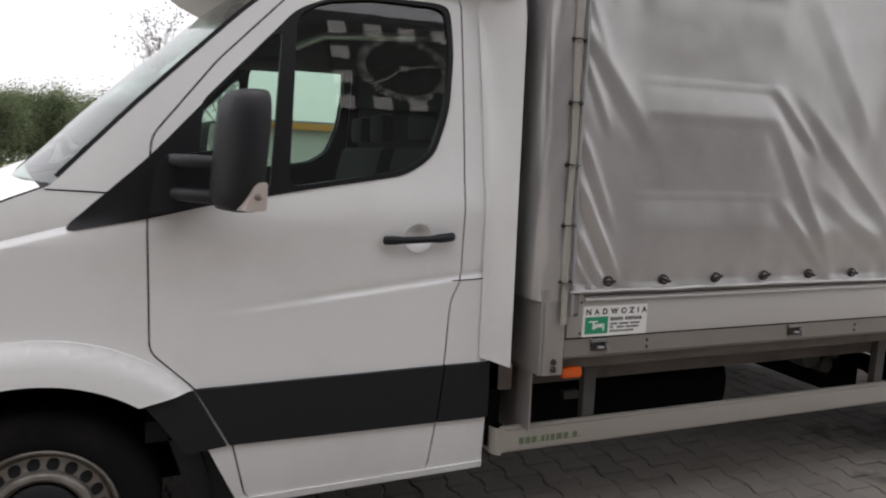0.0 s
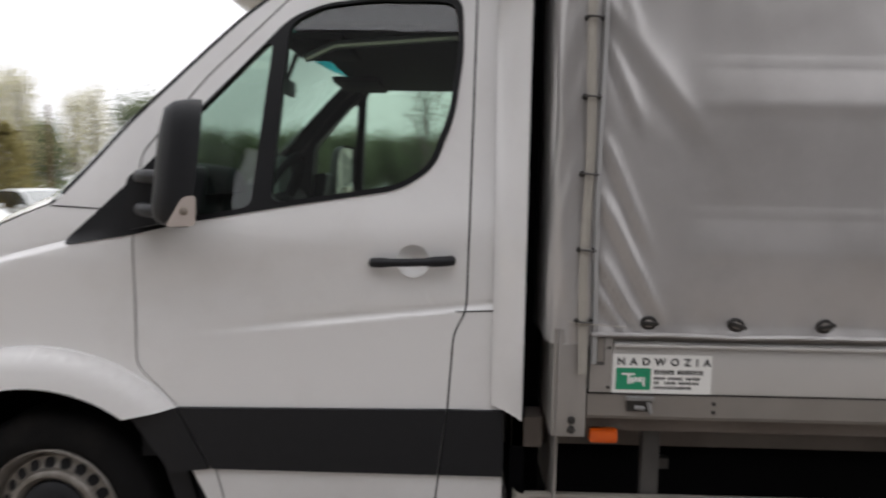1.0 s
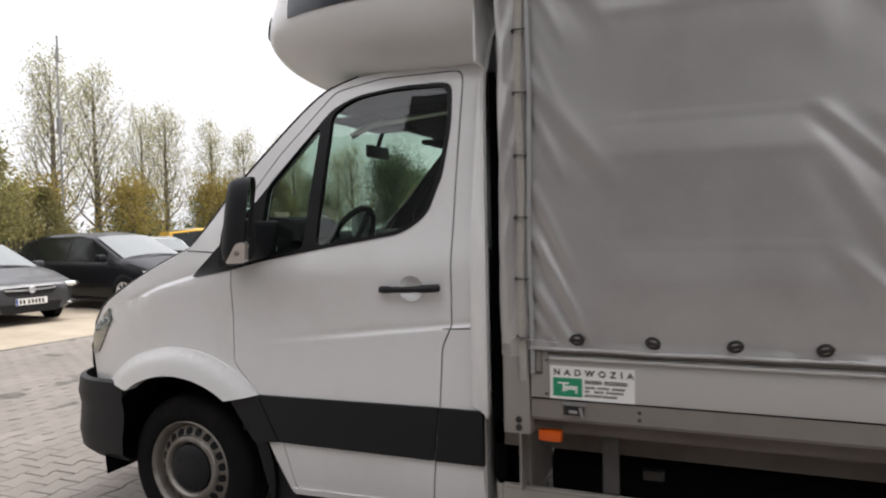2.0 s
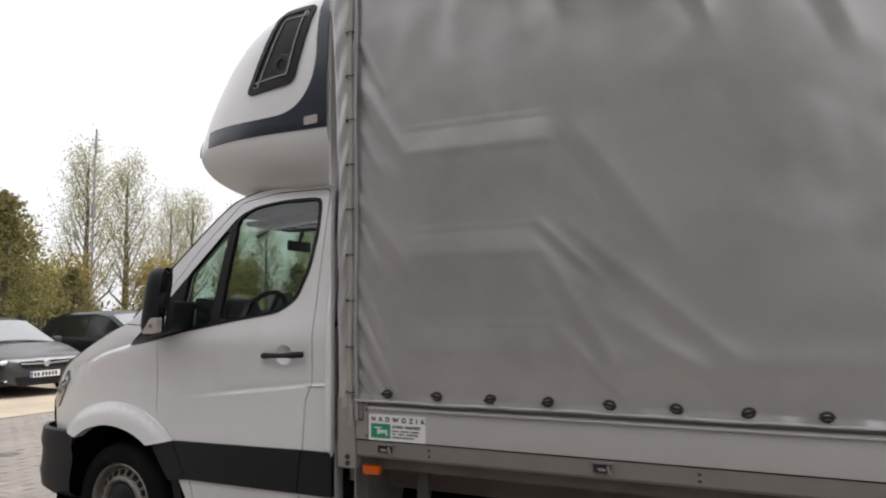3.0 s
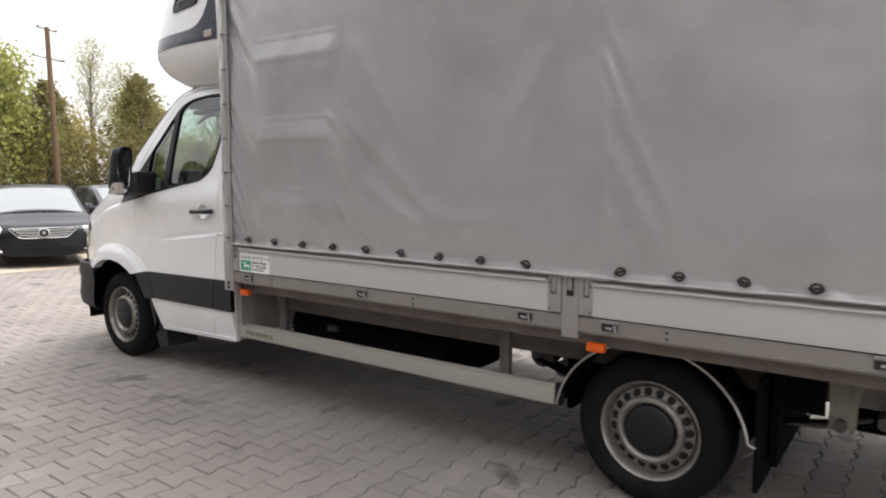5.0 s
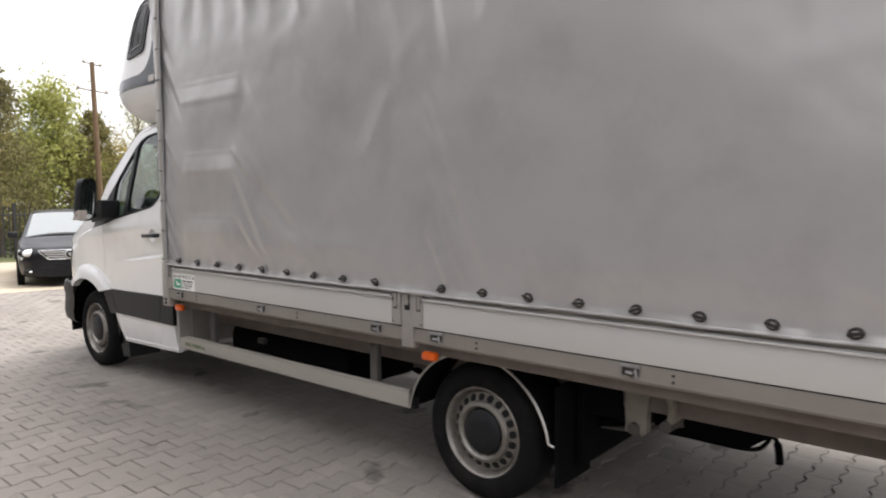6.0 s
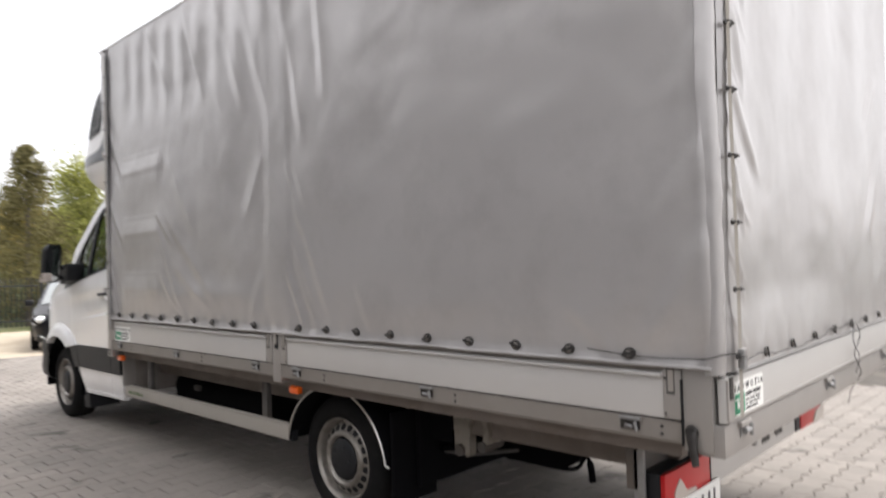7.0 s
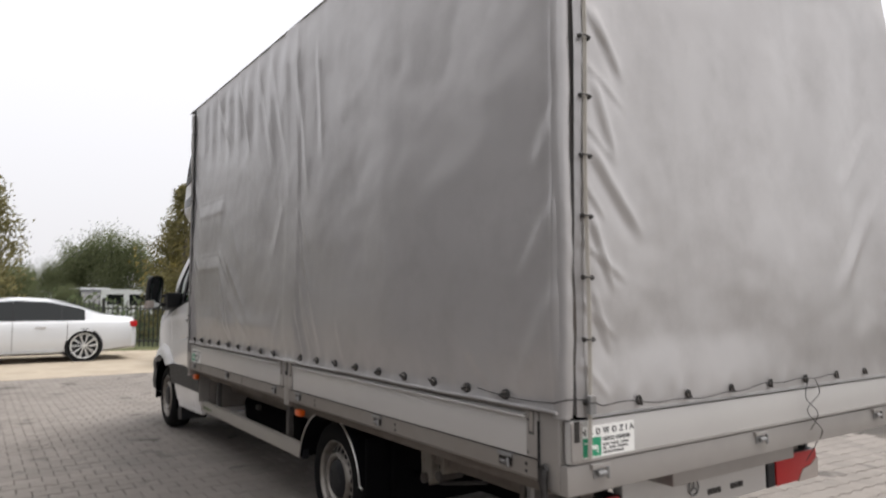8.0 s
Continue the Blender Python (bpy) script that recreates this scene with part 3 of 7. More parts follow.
bm = bmesh.new()
tube(bm, [(0.80, 0.40, 1.86), (0.90, 0.40, 1.905), (1.34, 0.40, 1.94)], 0.014, 8)
part("grab_rail", bm, BRIGHT_METAL, truck, "pale grab rail under the roof", smooth=True)
part("paper_note", boxed(0.475, 0.478, 0.205, 0.27, 1.36, 1.45), PAPER, truck, "pale green paper note behind the glass")
part("document_folder", boxed(0.56, 0.60, 0.80, 0.99, 1.40, 1.55, 0.004), PAPER, truck, "pale papers on the dashboard")

# door mirrors
for side in (0, 1):
    def my(y):
        return y if side == 0 else 2 * MID - y

    def turned(x, y, z):
        a, dx, dy = radians(28), x - 0.56, y + 0.105
        return (0.56 + dx * math.cos(a) - dy * math.sin(a), my(-0.105 + dx * math.sin(a) + dy * math.cos(a)), z)

    mirror = part("mirror_foot", prism(bmesh.new(), rounded([(0.33, 1.30), (0.52, 1.34), (0.545, 1.50), (0.36, 1.47)], 0.03, 4), "y", *sorted((my(0.05), my(0.20)))), BLACK_PLASTIC, truck, "black plastic mirror foot", smooth=True)
    for z0 in (1.368, 1.462):
        bm = bmesh.new()
        tube(bm, [(0.40, my(0.12), z0), (0.41, my(0.02), z0), (0.47, my(-0.05), z0), (0.54, my(-0.075), z0 - 0.004)], 0.020, 10)
        part("mirror_arm", bm, BLACK_PLASTIC, mirror, smooth=True)
    # housing: lofted shell, glass on its rear face
    rows = []
    for u, sx, sy, sz in ((0.02, 0.35, 0.45, 0.60), (0.03, 0.62, 0.75, 0.86), (0.05, 0.85, 0.92, 0.96), (0.085, 1.0, 1.0, 1.0), (0.115, 0.99, 1.0, 1.0)):
        ring = []
        for a in np.linspace(0, 2 * math.pi, 29)[:-1]:
            c, s_ = math.cos(a), math.sin(a)
            ex = 0.088 * sx ** 0.5 * math.copysign(abs(c) ** 0.45, c)
            ez = 0.170 * sz * math.copysign(abs(s_) ** 0.5, s_)
            ring.append(turned(0.495 + u + 0.02 * (ez / 0.17), -0.105 + ex * sy, 1.497 + ez - 0.015 * (u < 0.03)))
        rows.append(ring)
    bm = loft(bmesh.new(), rows, True)
    bm.faces.new(bm.verts[:28])
    part("mirror_housing", bm, BLACK_PLASTIC, mirror, smooth=True)
    bm = bmesh.new()
    bm.faces.new([bm.verts.new(turned(0.600 + 0.02 * math.sin(a), -0.105 + 0.078 * math.copysign(abs(math.cos(a)) ** 0.45, math.cos(a)), 1.497 + 0.158 * math.copysign(abs(math.sin(a)) ** 0.5, math.sin(a)))) for a in np.linspace(0, 2 * math.pi, 29)[:-1]])
    part("mirror_glass", bm, MIRROR, mirror, "mirror glass")
    bm = prism(bmesh.new(), rounded([(0.53, 1.335), (0.602, 1.335), (0.606, 1.415), (0.572, 1.412)], 0.012, 3), "y", -0.195, -0.12)
    for v in bm.verts:
        v.co = turned(*v.co)
    part("indicator", bm, CLEAR, mirror, "clear indicator lens", smooth=True)
    bm = bmesh.new()
    bmesh.ops.create_uvsphere(bm, u_segments=12, v_segments=8, radius=0.011)
    bmesh.ops.translate(bm, vec=(0.575, -0.193, 1.375), verts=bm.verts[:])
    for v in bm.verts:
        v.co = turned(*v.co)
    part("indicator_bulb", bm, RUST, mirror, "amber bulb behind the lens", smooth=True)

# side air deflector between cab and body
for side in (0, 1):
    lay = (lambda y: y) if side == 0 else (lambda y: 2 * MID - y)
    rows = []
    for i in range(16):
        z = 0.775 + i / 15 * 1.51
        y0 = cab_side(1.43, z) - 0.006
        lean = ramp(z, 1.95, 2.29) * 0.06
        rows.append([(1.432 + 0.088 * u + lean * 0.3, lay(y0 + (0.062 + lean * 2.0 - y0) * u ** 1.5), z - (0.022 * u if i == 0 else 0)) for u in np.linspace(0, 1, 9)]
                    + [(1.525 + lean * 0.3, lay(0.085 + lean * 2.0), z)])
    part("air_deflector", loft(bmesh.new(), rows), WHITE, truck, "white vertical air deflector", smooth=True)

# sleeper pod above the cab
POD = [(2.06, 0.78, 0.66), (2.09, 0.66, 0.78), (2.13, 0.50, 0.89), (2.19, 0.37, 0.975), (2.26, 0.285, 1.025), (2.34, 0.25, 1.05), (2.44, 0.282, 1.052), (2.60, 0.37, 1.05),
       (2.80, 0.52, 1.04), (2.93, 0.665, 1.02), (3.02, 0.84, 0.985), (3.075, 1.04, 0.94), (3.11, 1.28, 0.86)]
pod_line = smooth_line(POD, 10)


def pod_at(z):
    i = min(range(len(pod_line)), key=lambda k: abs(pod_line[k][0] - z))
    return pod_line[i]


def pod_ring(z, xf, hw):
    return [(1.475 - (1.475 - xf) * math.sin(a) ** (2 / 3.3), MID - hw * math.copysign(abs(math.cos(a)) ** (2 / 3.3), math.cos(a)), z) for a in np.linspace(0.0, math.pi, 121)]


def pod_side(x, z):
    _, xf, hw = pod_at(z)
    t = min(1, max(0, (1.475 - x) / (1.475 - xf)))
    return MID - hw * (1 - t ** 3.3) ** (1 / 3.3)


pod = part("sleeper_pod", loft(bmesh.new(), [pod_ring(*r) for r in pod_line]), POD_WHITE, truck, "white moulded sleeper pod over the cab roof", smooth=True)
part("pod_back", boxed(1.47, 1.478, 0.12, 2.16, 2.06, 3.05), POD_WHITE, pod)
part("pod_seam", loft(bmesh.new(), [[(x - 0.004, y - 0.004 if y < MID else y + 0.004, z) for x, y, z in pod_ring(z, pod_at(z)[1], pod_at(z)[2])] for z in (2.076, 2.084)]), GAP, pod)
for side in (0, 1):
    lay = (lambda f: f) if side == 0 else far
    band = [(0.62, 2.345), (1.474, 2.345), (1.474, 3.07), (1.41, 3.07)] + smooth_line([(1.41, 2.72), (1.385, 2.60), (1.32, 2.50), (1.22, 2.445), (1.05, 2.432), (0.62, 2.432)], 5)
    part("pod_band", sheet(band, [], lay(lambda x, z: pod_side(x, z) - 0.004), 0.01, 0.02), NAVY, pod, "dark blue band", smooth=True)
    win = rounded([(0.955, 2.565), (1.275, 2.592), (1.392, 3.01), (1.155, 3.01)], 0.05, 5)
    part("pod_window_frame", sheet(win, [shrink(win, 0.028)], lay(lambda x, z: pod_side(x, z) - 0.012), 0.012, 0.03), BLACK_TRIM, pod, "black rubber window frame", smooth=True)
    part("pod_window", sheet(shrink(win, 0.026), [], lay(lambda x, z: pod_side(x, z) - 0.005), 0.002, 0.04), BLACK_TRIM, pod, "dark pod window pane", smooth=True)
    inner = shrink(win, 0.055)
    part("window_bead", sheet(inner, [shrink(inner, 0.008)], lay(lambda x, z: pod_side(x, z) - 0.010), 0.004, 0.04), GALV, pod, "thin grey bead inside the pane")
    if side == 0:
        part("pod_plate", sheet(rounded([(1.345, 2.363), (1.425, 2.368), (1.425, 2.412), (1.345, 2.407)], 0.008, 3), [], lay(lambda x, z: pod_side(x, z) - 0.009), 0.006, 0.05), CLEAR, pod, "small pale plate")
rows = [[(x - 0.006, y - 0.0045 if y < MID else y + 0.0045, z) for x, y, z in pod_ring(z, pod_at(z)[1], pod_at(z)[2])[34:87]] for z in np.linspace(2.345, 2.432, 6)]
part("pod_band_front", loft(bmesh.new(), rows), NAVY, pod, "dark blue band round the nose", smooth=True)
bm = bmesh.new()
lathe(bm, [(0.03, -0.004), (0.055, -0.004), (0.058, 0.0)], (1.20, pod_side(1.2, 2.70) - 0.006, 2.70), 20)
part("window_catch", bm, DARK_METAL, pod, smooth=True)


# wheels
def wheel(x, y, flip=1):
    w = part("tyre", lathe(bmesh.new(), [(0.222, 0.020 * flip), (0.238, 0.004 * flip), (0.262, 0.0), (0.300, 0.006 * flip), (0.328, 0.022 * flip), (0.341, 0.045 * flip), (0.345, 0.07 * flip),
                                         (0.345, 0.165 * flip), (0.335, 0.20 * flip), (0.30, 0.225 * flip), (0.222, 0.215 * flip)], (x, y, 0.345), 64), RUBBER, truck, "black tyre on a steel wheel", smooth=True)
    # tread grooves
    bm = bmesh.new()
    for r in (0.075, 0.105, 0.135):
        lathe(bm, [(0.3458, r * flip), (0.3458, (r + 0.008) * flip)], (x, y, 0.345), 48)
    part("tread_groove", bm, HOLE, w)
    bm = bmesh.new()
    lathe(bm, [(0.215, 0.200 * flip), (0.200, 0.17 * flip), (0.200, 0.10 * flip), (0.210, 0.055 * flip), (0.224, 0.030 * flip), (0.226, 0.014 * flip), (0.221, 0.009 * flip), (0.214, 0.014 * flip), (0.207, 0.034 * flip),
               (0.203, 0.056 * flip), (0.199, 0.062 * flip), (0.195, 0.054 * flip), (0.190, 0.050 * flip), (0.184, 0.050 * flip), (0.156, 0.036 * flip), (0.150, 0.020 * flip), (0.144, 0.014 * flip), (0.132, 0.012 * flip), (0.118, 0.026 * flip), (0.112, 0.05 * flip), (0.0005, 0.05 * flip)], (x, y, 0.345), 64)
    rim = part("rim", bm, STEEL, w, "silver steel wheel with round holes", smooth=True)
    for k in range(20):
        bm = bmesh.new()
        a = k * 2 * math.pi / 20 + 0.1
        cx, cz = x + 0.170 * math.cos(a), 0.345 + 0.170 * math.sin(a)
        ring = []
        for b in np.linspace(0, 2 * math.pi, 15)[:-1]:
            hx, hz = cx + 0.0185 * math.cos(b), cz + 0.0185 * math.sin(b)
            ring.append(bm.verts.new((hx, y + flip * (0.0335 + 0.5 * (math.hypot(hx - x, hz - 0.345) - 0.156)), hz)))
        deep = [bm.verts.new((v.co.x, v.co.y + 0.012 * flip, v.co.z)) for v in ring]
        bm.faces.new(ring)
        for i in range(14):
            bm.faces.new((ring[i], ring[(i + 1) % 14], deep[(i + 1) % 14], deep[i]))
        part("rim_hole", bm, HOLE, w)
    bm = bmesh.new()
    lathe(bm, [(0.0005, 0.004 * flip), (0.05, 0.006 * flip), (0.095, 0.012 * flip), (0.110, 0.024 * flip), (0.114, 0.05 * flip)], (x, y, 0.345), 40)
    for k in range(5):
        a = k * 2 * math.pi / 5
        lathe(bm, [(0.0005, -0.002 * flip), (0.010, 0.0), (0.012, 0.014 * flip)], (x + 0.066 * math.cos(a), y + 0.006 * flip, 0.345 + 0.066 * math.sin(a)), 8)
    part("hub_cap", bm, BLACK_PLASTIC, w, "matt black hub cap", smooth=True)


for x in (0.0, 4.325):
    wheel(x, 0.185)
    wheel(x, 2 * MID - 0.185, -1)
    bm = bmesh.new()
    tube(bm, [(x, 0.35, 0.345), (x, 1.93, 0.345)], 0.05, 10)
    if x > 1:
        lathe(bm, [(0.02, -0.16), (0.13, -0.10), (0.16, 0.0), (0.13, 0.10), (0.02, 0.16)], (x, MID, 0.34), 20)
    part("axle", bm, CHASSIS_DARK, truck, smooth=True)
# mud flaps
part("front_mud_flap", prism(bmesh.new(), [(0.37, 0.56), (0.52, 0.54), (0.60, 0.31), (0.62, 0.17), (0.50, 0.16), (0.43, 0.36)], "y", 0.20, 0.46), BLACK_PLASTIC, truck, "black rubber mud flap")

# ---- the truck's bed ----
FRONT, REAR, TOP = 1.56, 6.485, 3.185     # ends and height of the tarpaulin body

# aluminium floor rails and drop sides
for side in (0, 1):
    def fy(a, b):
        return (a, b) if side == 0 else (WIDTH - b, WIDTH - a)
    part("floor_rail", prism(bmesh.new(), [(fy(0.0, 0)[0] if side == 0 else WIDTH, 0.862), (0.0 if side == 0 else WIDTH, 0.80), (0.006 if side == 0 else WIDTH - 0.006, 0.789), (0.07 if side == 0 else WIDTH - 0.07, 0.789), (0.07 if side == 0 else WIDTH - 0.07, 0.862)], "x", 1.70, 6.40), RAIL, truck, "long dusty aluminium floor rail")
    for x0, x1 in ((1.702, 3.985), (4.068, 6.355)):
        panel = part("drop_side", boxed(x0, x1, *fy(-0.004, 0.024), 0.868, 1.018, 0.004), ALU_PANEL, truck, "pale aluminium drop side", smooth=True)
        part("drop_side_lip", boxed(x0 + 0.065, x1 - 0.065, *fy(-0.017, -0.001), 1.004, 1.014, 0.003), ALU_PANEL, panel, "bright rounded top lip")
        for a, b in ((x0, x0 + 0.062), (x1 - 0.062, x1)):
            br = part("end_bracket", boxed(a, b, *fy(-0.010, 0.020), 0.870, 1.030, 0.003), ALU, panel, smooth=True)
            inner = b - 0.026 if a == x0 and x0 > 2 else a + 0.026
            slot = part("bracket_slot", boxed(inner - 0.013, inner + 0.015, *fy(-0.0118, -0.008), 0.950, 1.032), CHASSIS, br)
            part("slot_bar", boxed(inner - 0.007, inner + 0.012, *fy(-0.0140, -0.008), 0.960, 1.030, 0.002), ALU_DIRTY, slot)
            for z in (0.885, 1.000):
                xx = b - 0.008 if a == x0 else a + 0.008
                part("rivet", lathe(bmesh.new(), [(0.0004, -0.003), (0.004, -0.002), (0.005, 0.0)], (xx, fy(-0.010, 0)[0] if side == 0 else WIDTH + 0.010, z), 8), DARK_METAL, br)
    part("rail_gap", boxed(1.70, 6.36, *fy(0.004, 0.03), 0.858, 0.872), HOLE, truck)
    part("side_top_tube", boxed(1.66, 6.40, *fy(0.006, 0.03), 1.014, 1.050, 0.004), ALU_DIRTY, truck)
    posts = [(1.612, 1.696, 0.735, 1.05), (3.988, 4.066, 0.765, 1.042), (6.358, 6.452, 0.775, 1.05)]
    for x0, x1, z0, z1 in posts:
        post = part("bed_post", boxed(x0, x1, *fy(-0.006, 0.05), z0, z1, 0.004), ALU, truck, "aluminium bed post", smooth=True)
        if x0 > 2 and x0 < 5:
            part("post_latch", boxed(4.011, 4.044, *fy(-0.0105, -0.004), 0.950, 1.032, 0.002), HOLE, post)
            part("post_latch_plate", boxed(4.016, 4.038, *fy(-0.014, -0.009), 0.975, 1.028, 0.002), ALU_DIRTY, post)
        if x0 > 5:
            part("post_gap", boxed(6.352, 6.3575, *fy(-0.0115, -0.003), 0.79, 1.0), HOLE, post)
        if x0 < 2:
            for z in (0.757, 0.785):
                bm = lathe(bmesh.new(), [(0.0005, -0.010), (0.009, -0.009), (0.0115, -0.005), (0.012, 0.0)], (1.656, fy(-0.006, 0)[0] if side == 0 else WIDTH + 0.006, z), 10)
                part("bolt", bm, DARK_METAL, post)
    # latches and rivets on the rail
    for k, x in enumerate((1.848, 2.800, 3.803, 4.212, 5.195, 6.168)):
        la = part("side_latch", boxed(x - 0.040, x + 0.040, *fy(-0.013, 0.002), 0.848, 0.860, 0.003), GALV, truck, "small zinc drop-side latch")
        part("latch_pocket", boxed(x - 0.036, x + 0.034, *fy(-0.006, 0.004), 0.815, 0.848, 0.002), DARK_METAL, la)
        bm = bmesh.new()
        yy = fy(-0.012, 0)[0] if side == 0 else WIDTH + 0.012
        tube(bm, [(x - 0.015, yy, 0.829), (x + 0.012, yy, 0.827)], 0.0065, 8)
        tube(bm, [(x + 0.022, yy - 0.002, 0.845), (x + 0.030, yy - 0.004, 0.814)], 0.006, 8)
        part("latch_bolt", bm, GALV, la, smooth=True)
    for x in (2.06, 3.15, 4.45, 5.36, 6.28):
        for z in (0.815, 0.840):
            part("rail_rivet", lathe(bmesh.new(), [(0.0005, -0.004), (0.005, -0.003), (0.0065, 0.0)], (x, fy(0.0, 0)[0] if side == 0 else WIDTH, z), 8), DARK_METAL, truck)
    # side marker lamps
    for x in (1.757, 4.135):
        part("side_marker", boxed(x - 0.042, x + 0.042, *fy(0.022, 0.06), 0.706, 0.748, 0.012), ORANGE, truck, "orange side marker lamp", smooth=True)
    # sill channel under the rail
    part("side_runner", boxed(1.66, 6.30, *fy(0.10, 0.14), 0.72, 0.79), FRAME, truck)

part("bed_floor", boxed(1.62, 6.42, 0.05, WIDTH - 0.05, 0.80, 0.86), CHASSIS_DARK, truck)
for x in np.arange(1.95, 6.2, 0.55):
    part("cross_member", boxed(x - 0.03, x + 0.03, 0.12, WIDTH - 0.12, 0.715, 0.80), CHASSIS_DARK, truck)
for y in (0.40, WIDTH - 0.48):
    part("frame_rail", boxed(1.3, 6.15, y, y + 0.08, 0.555, 0.725, 0.006), FRAME, truck, "dusty brown-grey chassis rail")

part("headboard", boxed(1.600, 1.612, 0.0, WIDTH, 0.735, 1.05, 0.003), ALU, truck, "aluminium front board of the bed")
part("headboard_beam", boxed(1.50, 1.60, 0.20, WIDTH - 0.20, 0.62, 0.72, 0.004), FRAME, truck, "dusty cross beam behind the cab")
part("marker_bracket", boxed(1.626, 1.634, 0.10, 0.205, 0.485, 0.735, 0.002), ALU, truck, "pale folded sheet bracket")
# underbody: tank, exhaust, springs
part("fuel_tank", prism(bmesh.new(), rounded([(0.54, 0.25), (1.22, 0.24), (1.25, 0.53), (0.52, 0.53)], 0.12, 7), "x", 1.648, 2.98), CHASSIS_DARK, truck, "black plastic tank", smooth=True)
part("sheet_panel", boxed(1.634, 1.644, 0.195, 0.56, 0.42, 0.735, 0.002), ALU_DIRTY, truck, "grey sheet-metal panel across the frame")
# Black panel and strip, added to block light through the gap behind the cab.
part("bulkhead_panel", boxed(1.50, 1.545, 0.20, WIDTH - 0.30, 0.40, 2.02, 0.004), CHASSIS_DARK, truck, "black panel that keeps the gap between cab and body dark")
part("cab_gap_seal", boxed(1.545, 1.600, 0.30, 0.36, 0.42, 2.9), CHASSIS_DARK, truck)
part("cab_back_skirt", boxed(1.462, 1.474, 0.175, 0.9, 0.345, 0.80, 0.003), WHITE, truck)
part("tank_valve", boxed(2.02, 2.10, 0.50, 0.535, 0.43, 0.47, 0.005), CHASSIS, truck)
bm = bmesh.new()
tube(bm, smooth_line([(2.9, 1.7, 0.42), (3.5, 1.6, 0.42), (4.0, 1.55, 0.50), (4.4, 1.5, 0.60), (5.0, 1.5, 0.48)], 5), 0.05, 10)
tube(bm, [(1.4, 1.0, 0.45), (4.2, 1.12, 0.40)], 0.04, 10)
part("exhaust_pipe", bm, CHASSIS_DARK, truck, smooth=True)
part("underbed_box", prism(bmesh.new(), rounded([(4.97, 0.56), (4.99, 0.372), (5.06, 0.357), (5.42, 0.372), (5.52, 0.45), (5.53, 0.56)], 0.03, 4), "y", 0.72, 1.50), CHASSIS_DARK, truck, "black box slung under the bed", smooth=True)
bm = bmesh.new()
tube(bm, smooth_line([(5.02, 0.75, 0.362), (5.20, 0.75, 0.358), (5.44, 0.75, 0.365), (5.515, 0.75, 0.44), (5.54, 0.75, 0.40), (5.548, 0.75, 0.325)], 5), [0.010] * 19 + [0.017] * 7, 8)
part("carrier_hook", bm, CHASSIS_DARK, truck, smooth=True)
for y in (0.44, WIDTH - 0.50):
    bm = bmesh.new()
    for k in range(3):
        pts = smooth_line([(3.62 + 0.1 * k, y, 0.50), (4.0, y, 0.40 - 0.014 * k), (4.325, y, 0.365 - 0.014 * k), (4.7, y, 0.40 - 0.014 * k), (5.02 - 0.1 * k, y, 0.46)], 4)
        loft(bm, [[(x, yy, z) for x, _, z in pts] for yy in (y, y + 0.07)])
        loft(bm, [[(x, y, z + d) for x, _, z in pts] for d in (0, 0.012)])
    part("leaf_spring", bm, CHASSIS_DARK, truck)
    # cast spring hanger
    yy = y - 0.06
    br = part("spring_hanger", prism(bmesh.new(), rounded([(4.995, 0.72), (5.095, 0.72), (5.10, 0.66), (5.092, 0.455), (5.07, 0.44), (5.055, 0.50), (5.028, 0.505), (5.02, 0.455), (4.997, 0.45)], 0.010, 3), "y", yy, yy + 0.05), RUST, truck, "weathered cast spring hanger", smooth=True)
    bm = bmesh.new()
    arc = [(5.150 + 0.074 * math.cos(a), 0.585 + 0.115 * math.sin(a)) for a in np.linspace(math.pi, -0.9, 16)]
    for (xa, za), (xb, zb) in zip(arc, arc[1:]):
        q = [[bm.verts.new((x_, y_, z_)) for x_, z_ in ((xa, za), (xb, zb), (5.150 + (xb - 5.150) * 0.62, 0.585 + (zb - 0.585) * 0.72), (5.150 + (xa - 5.150) * 0.62, 0.585 + (za - 0.585) * 0.72))] for y_ in (yy - 0.012, yy + 0.10)]
        bm.faces.new(q[0])
        bm.faces.new(q[1])
        for i in range(4):
            bm.faces.new((q[0][i], q[0][(i + 1) % 4], q[1][(i + 1) % 4], q[1][i]))
    bmesh.ops.remove_doubles(bm, verts=bm.verts[:], dist=0.0002)
    part("hanger_loop", bm, RUST, br, "rounded shackle with rust at its lower end", smooth=True)
    bm = bmesh.new()
    tube(bm, [(5.04, yy - 0.02, 0.475), (5.04, yy + 0.12, 0.475)], 0.026, 12)
    part("hanger_pin", bm, CHASSIS, br, smooth=True)
    bm = bmesh.new()
    tube(bm, [(5.190, yy - 0.025, 0.515), (5.190, yy + 0.12, 0.515)], 0.026, 12)
    part("hanger_pin", bm, CHASSIS, br, smooth=True)
bm = bmesh.new()
for x, z, r in ((3.60, 0.50, 0.07), (3.72, 0.44, 0.045), (3.78, 0.52, 0.05)):
    lathe(bm, [(0.005, -0.06), (r, -0.05), (r, 0.05), (0.005, 0.06)], (x, 0.62, z), 14)
tube(bm, [(3.55, 0.60, 0.56), (3.75, 0.62, 0.48), (3.95, 0.70, 0.52)], 0.012, 6)
part("brake_valve", bm, CHASSIS, truck, smooth=True)
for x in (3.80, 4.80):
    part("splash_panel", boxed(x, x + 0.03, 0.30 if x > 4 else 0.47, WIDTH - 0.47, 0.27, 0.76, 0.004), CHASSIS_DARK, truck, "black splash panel")
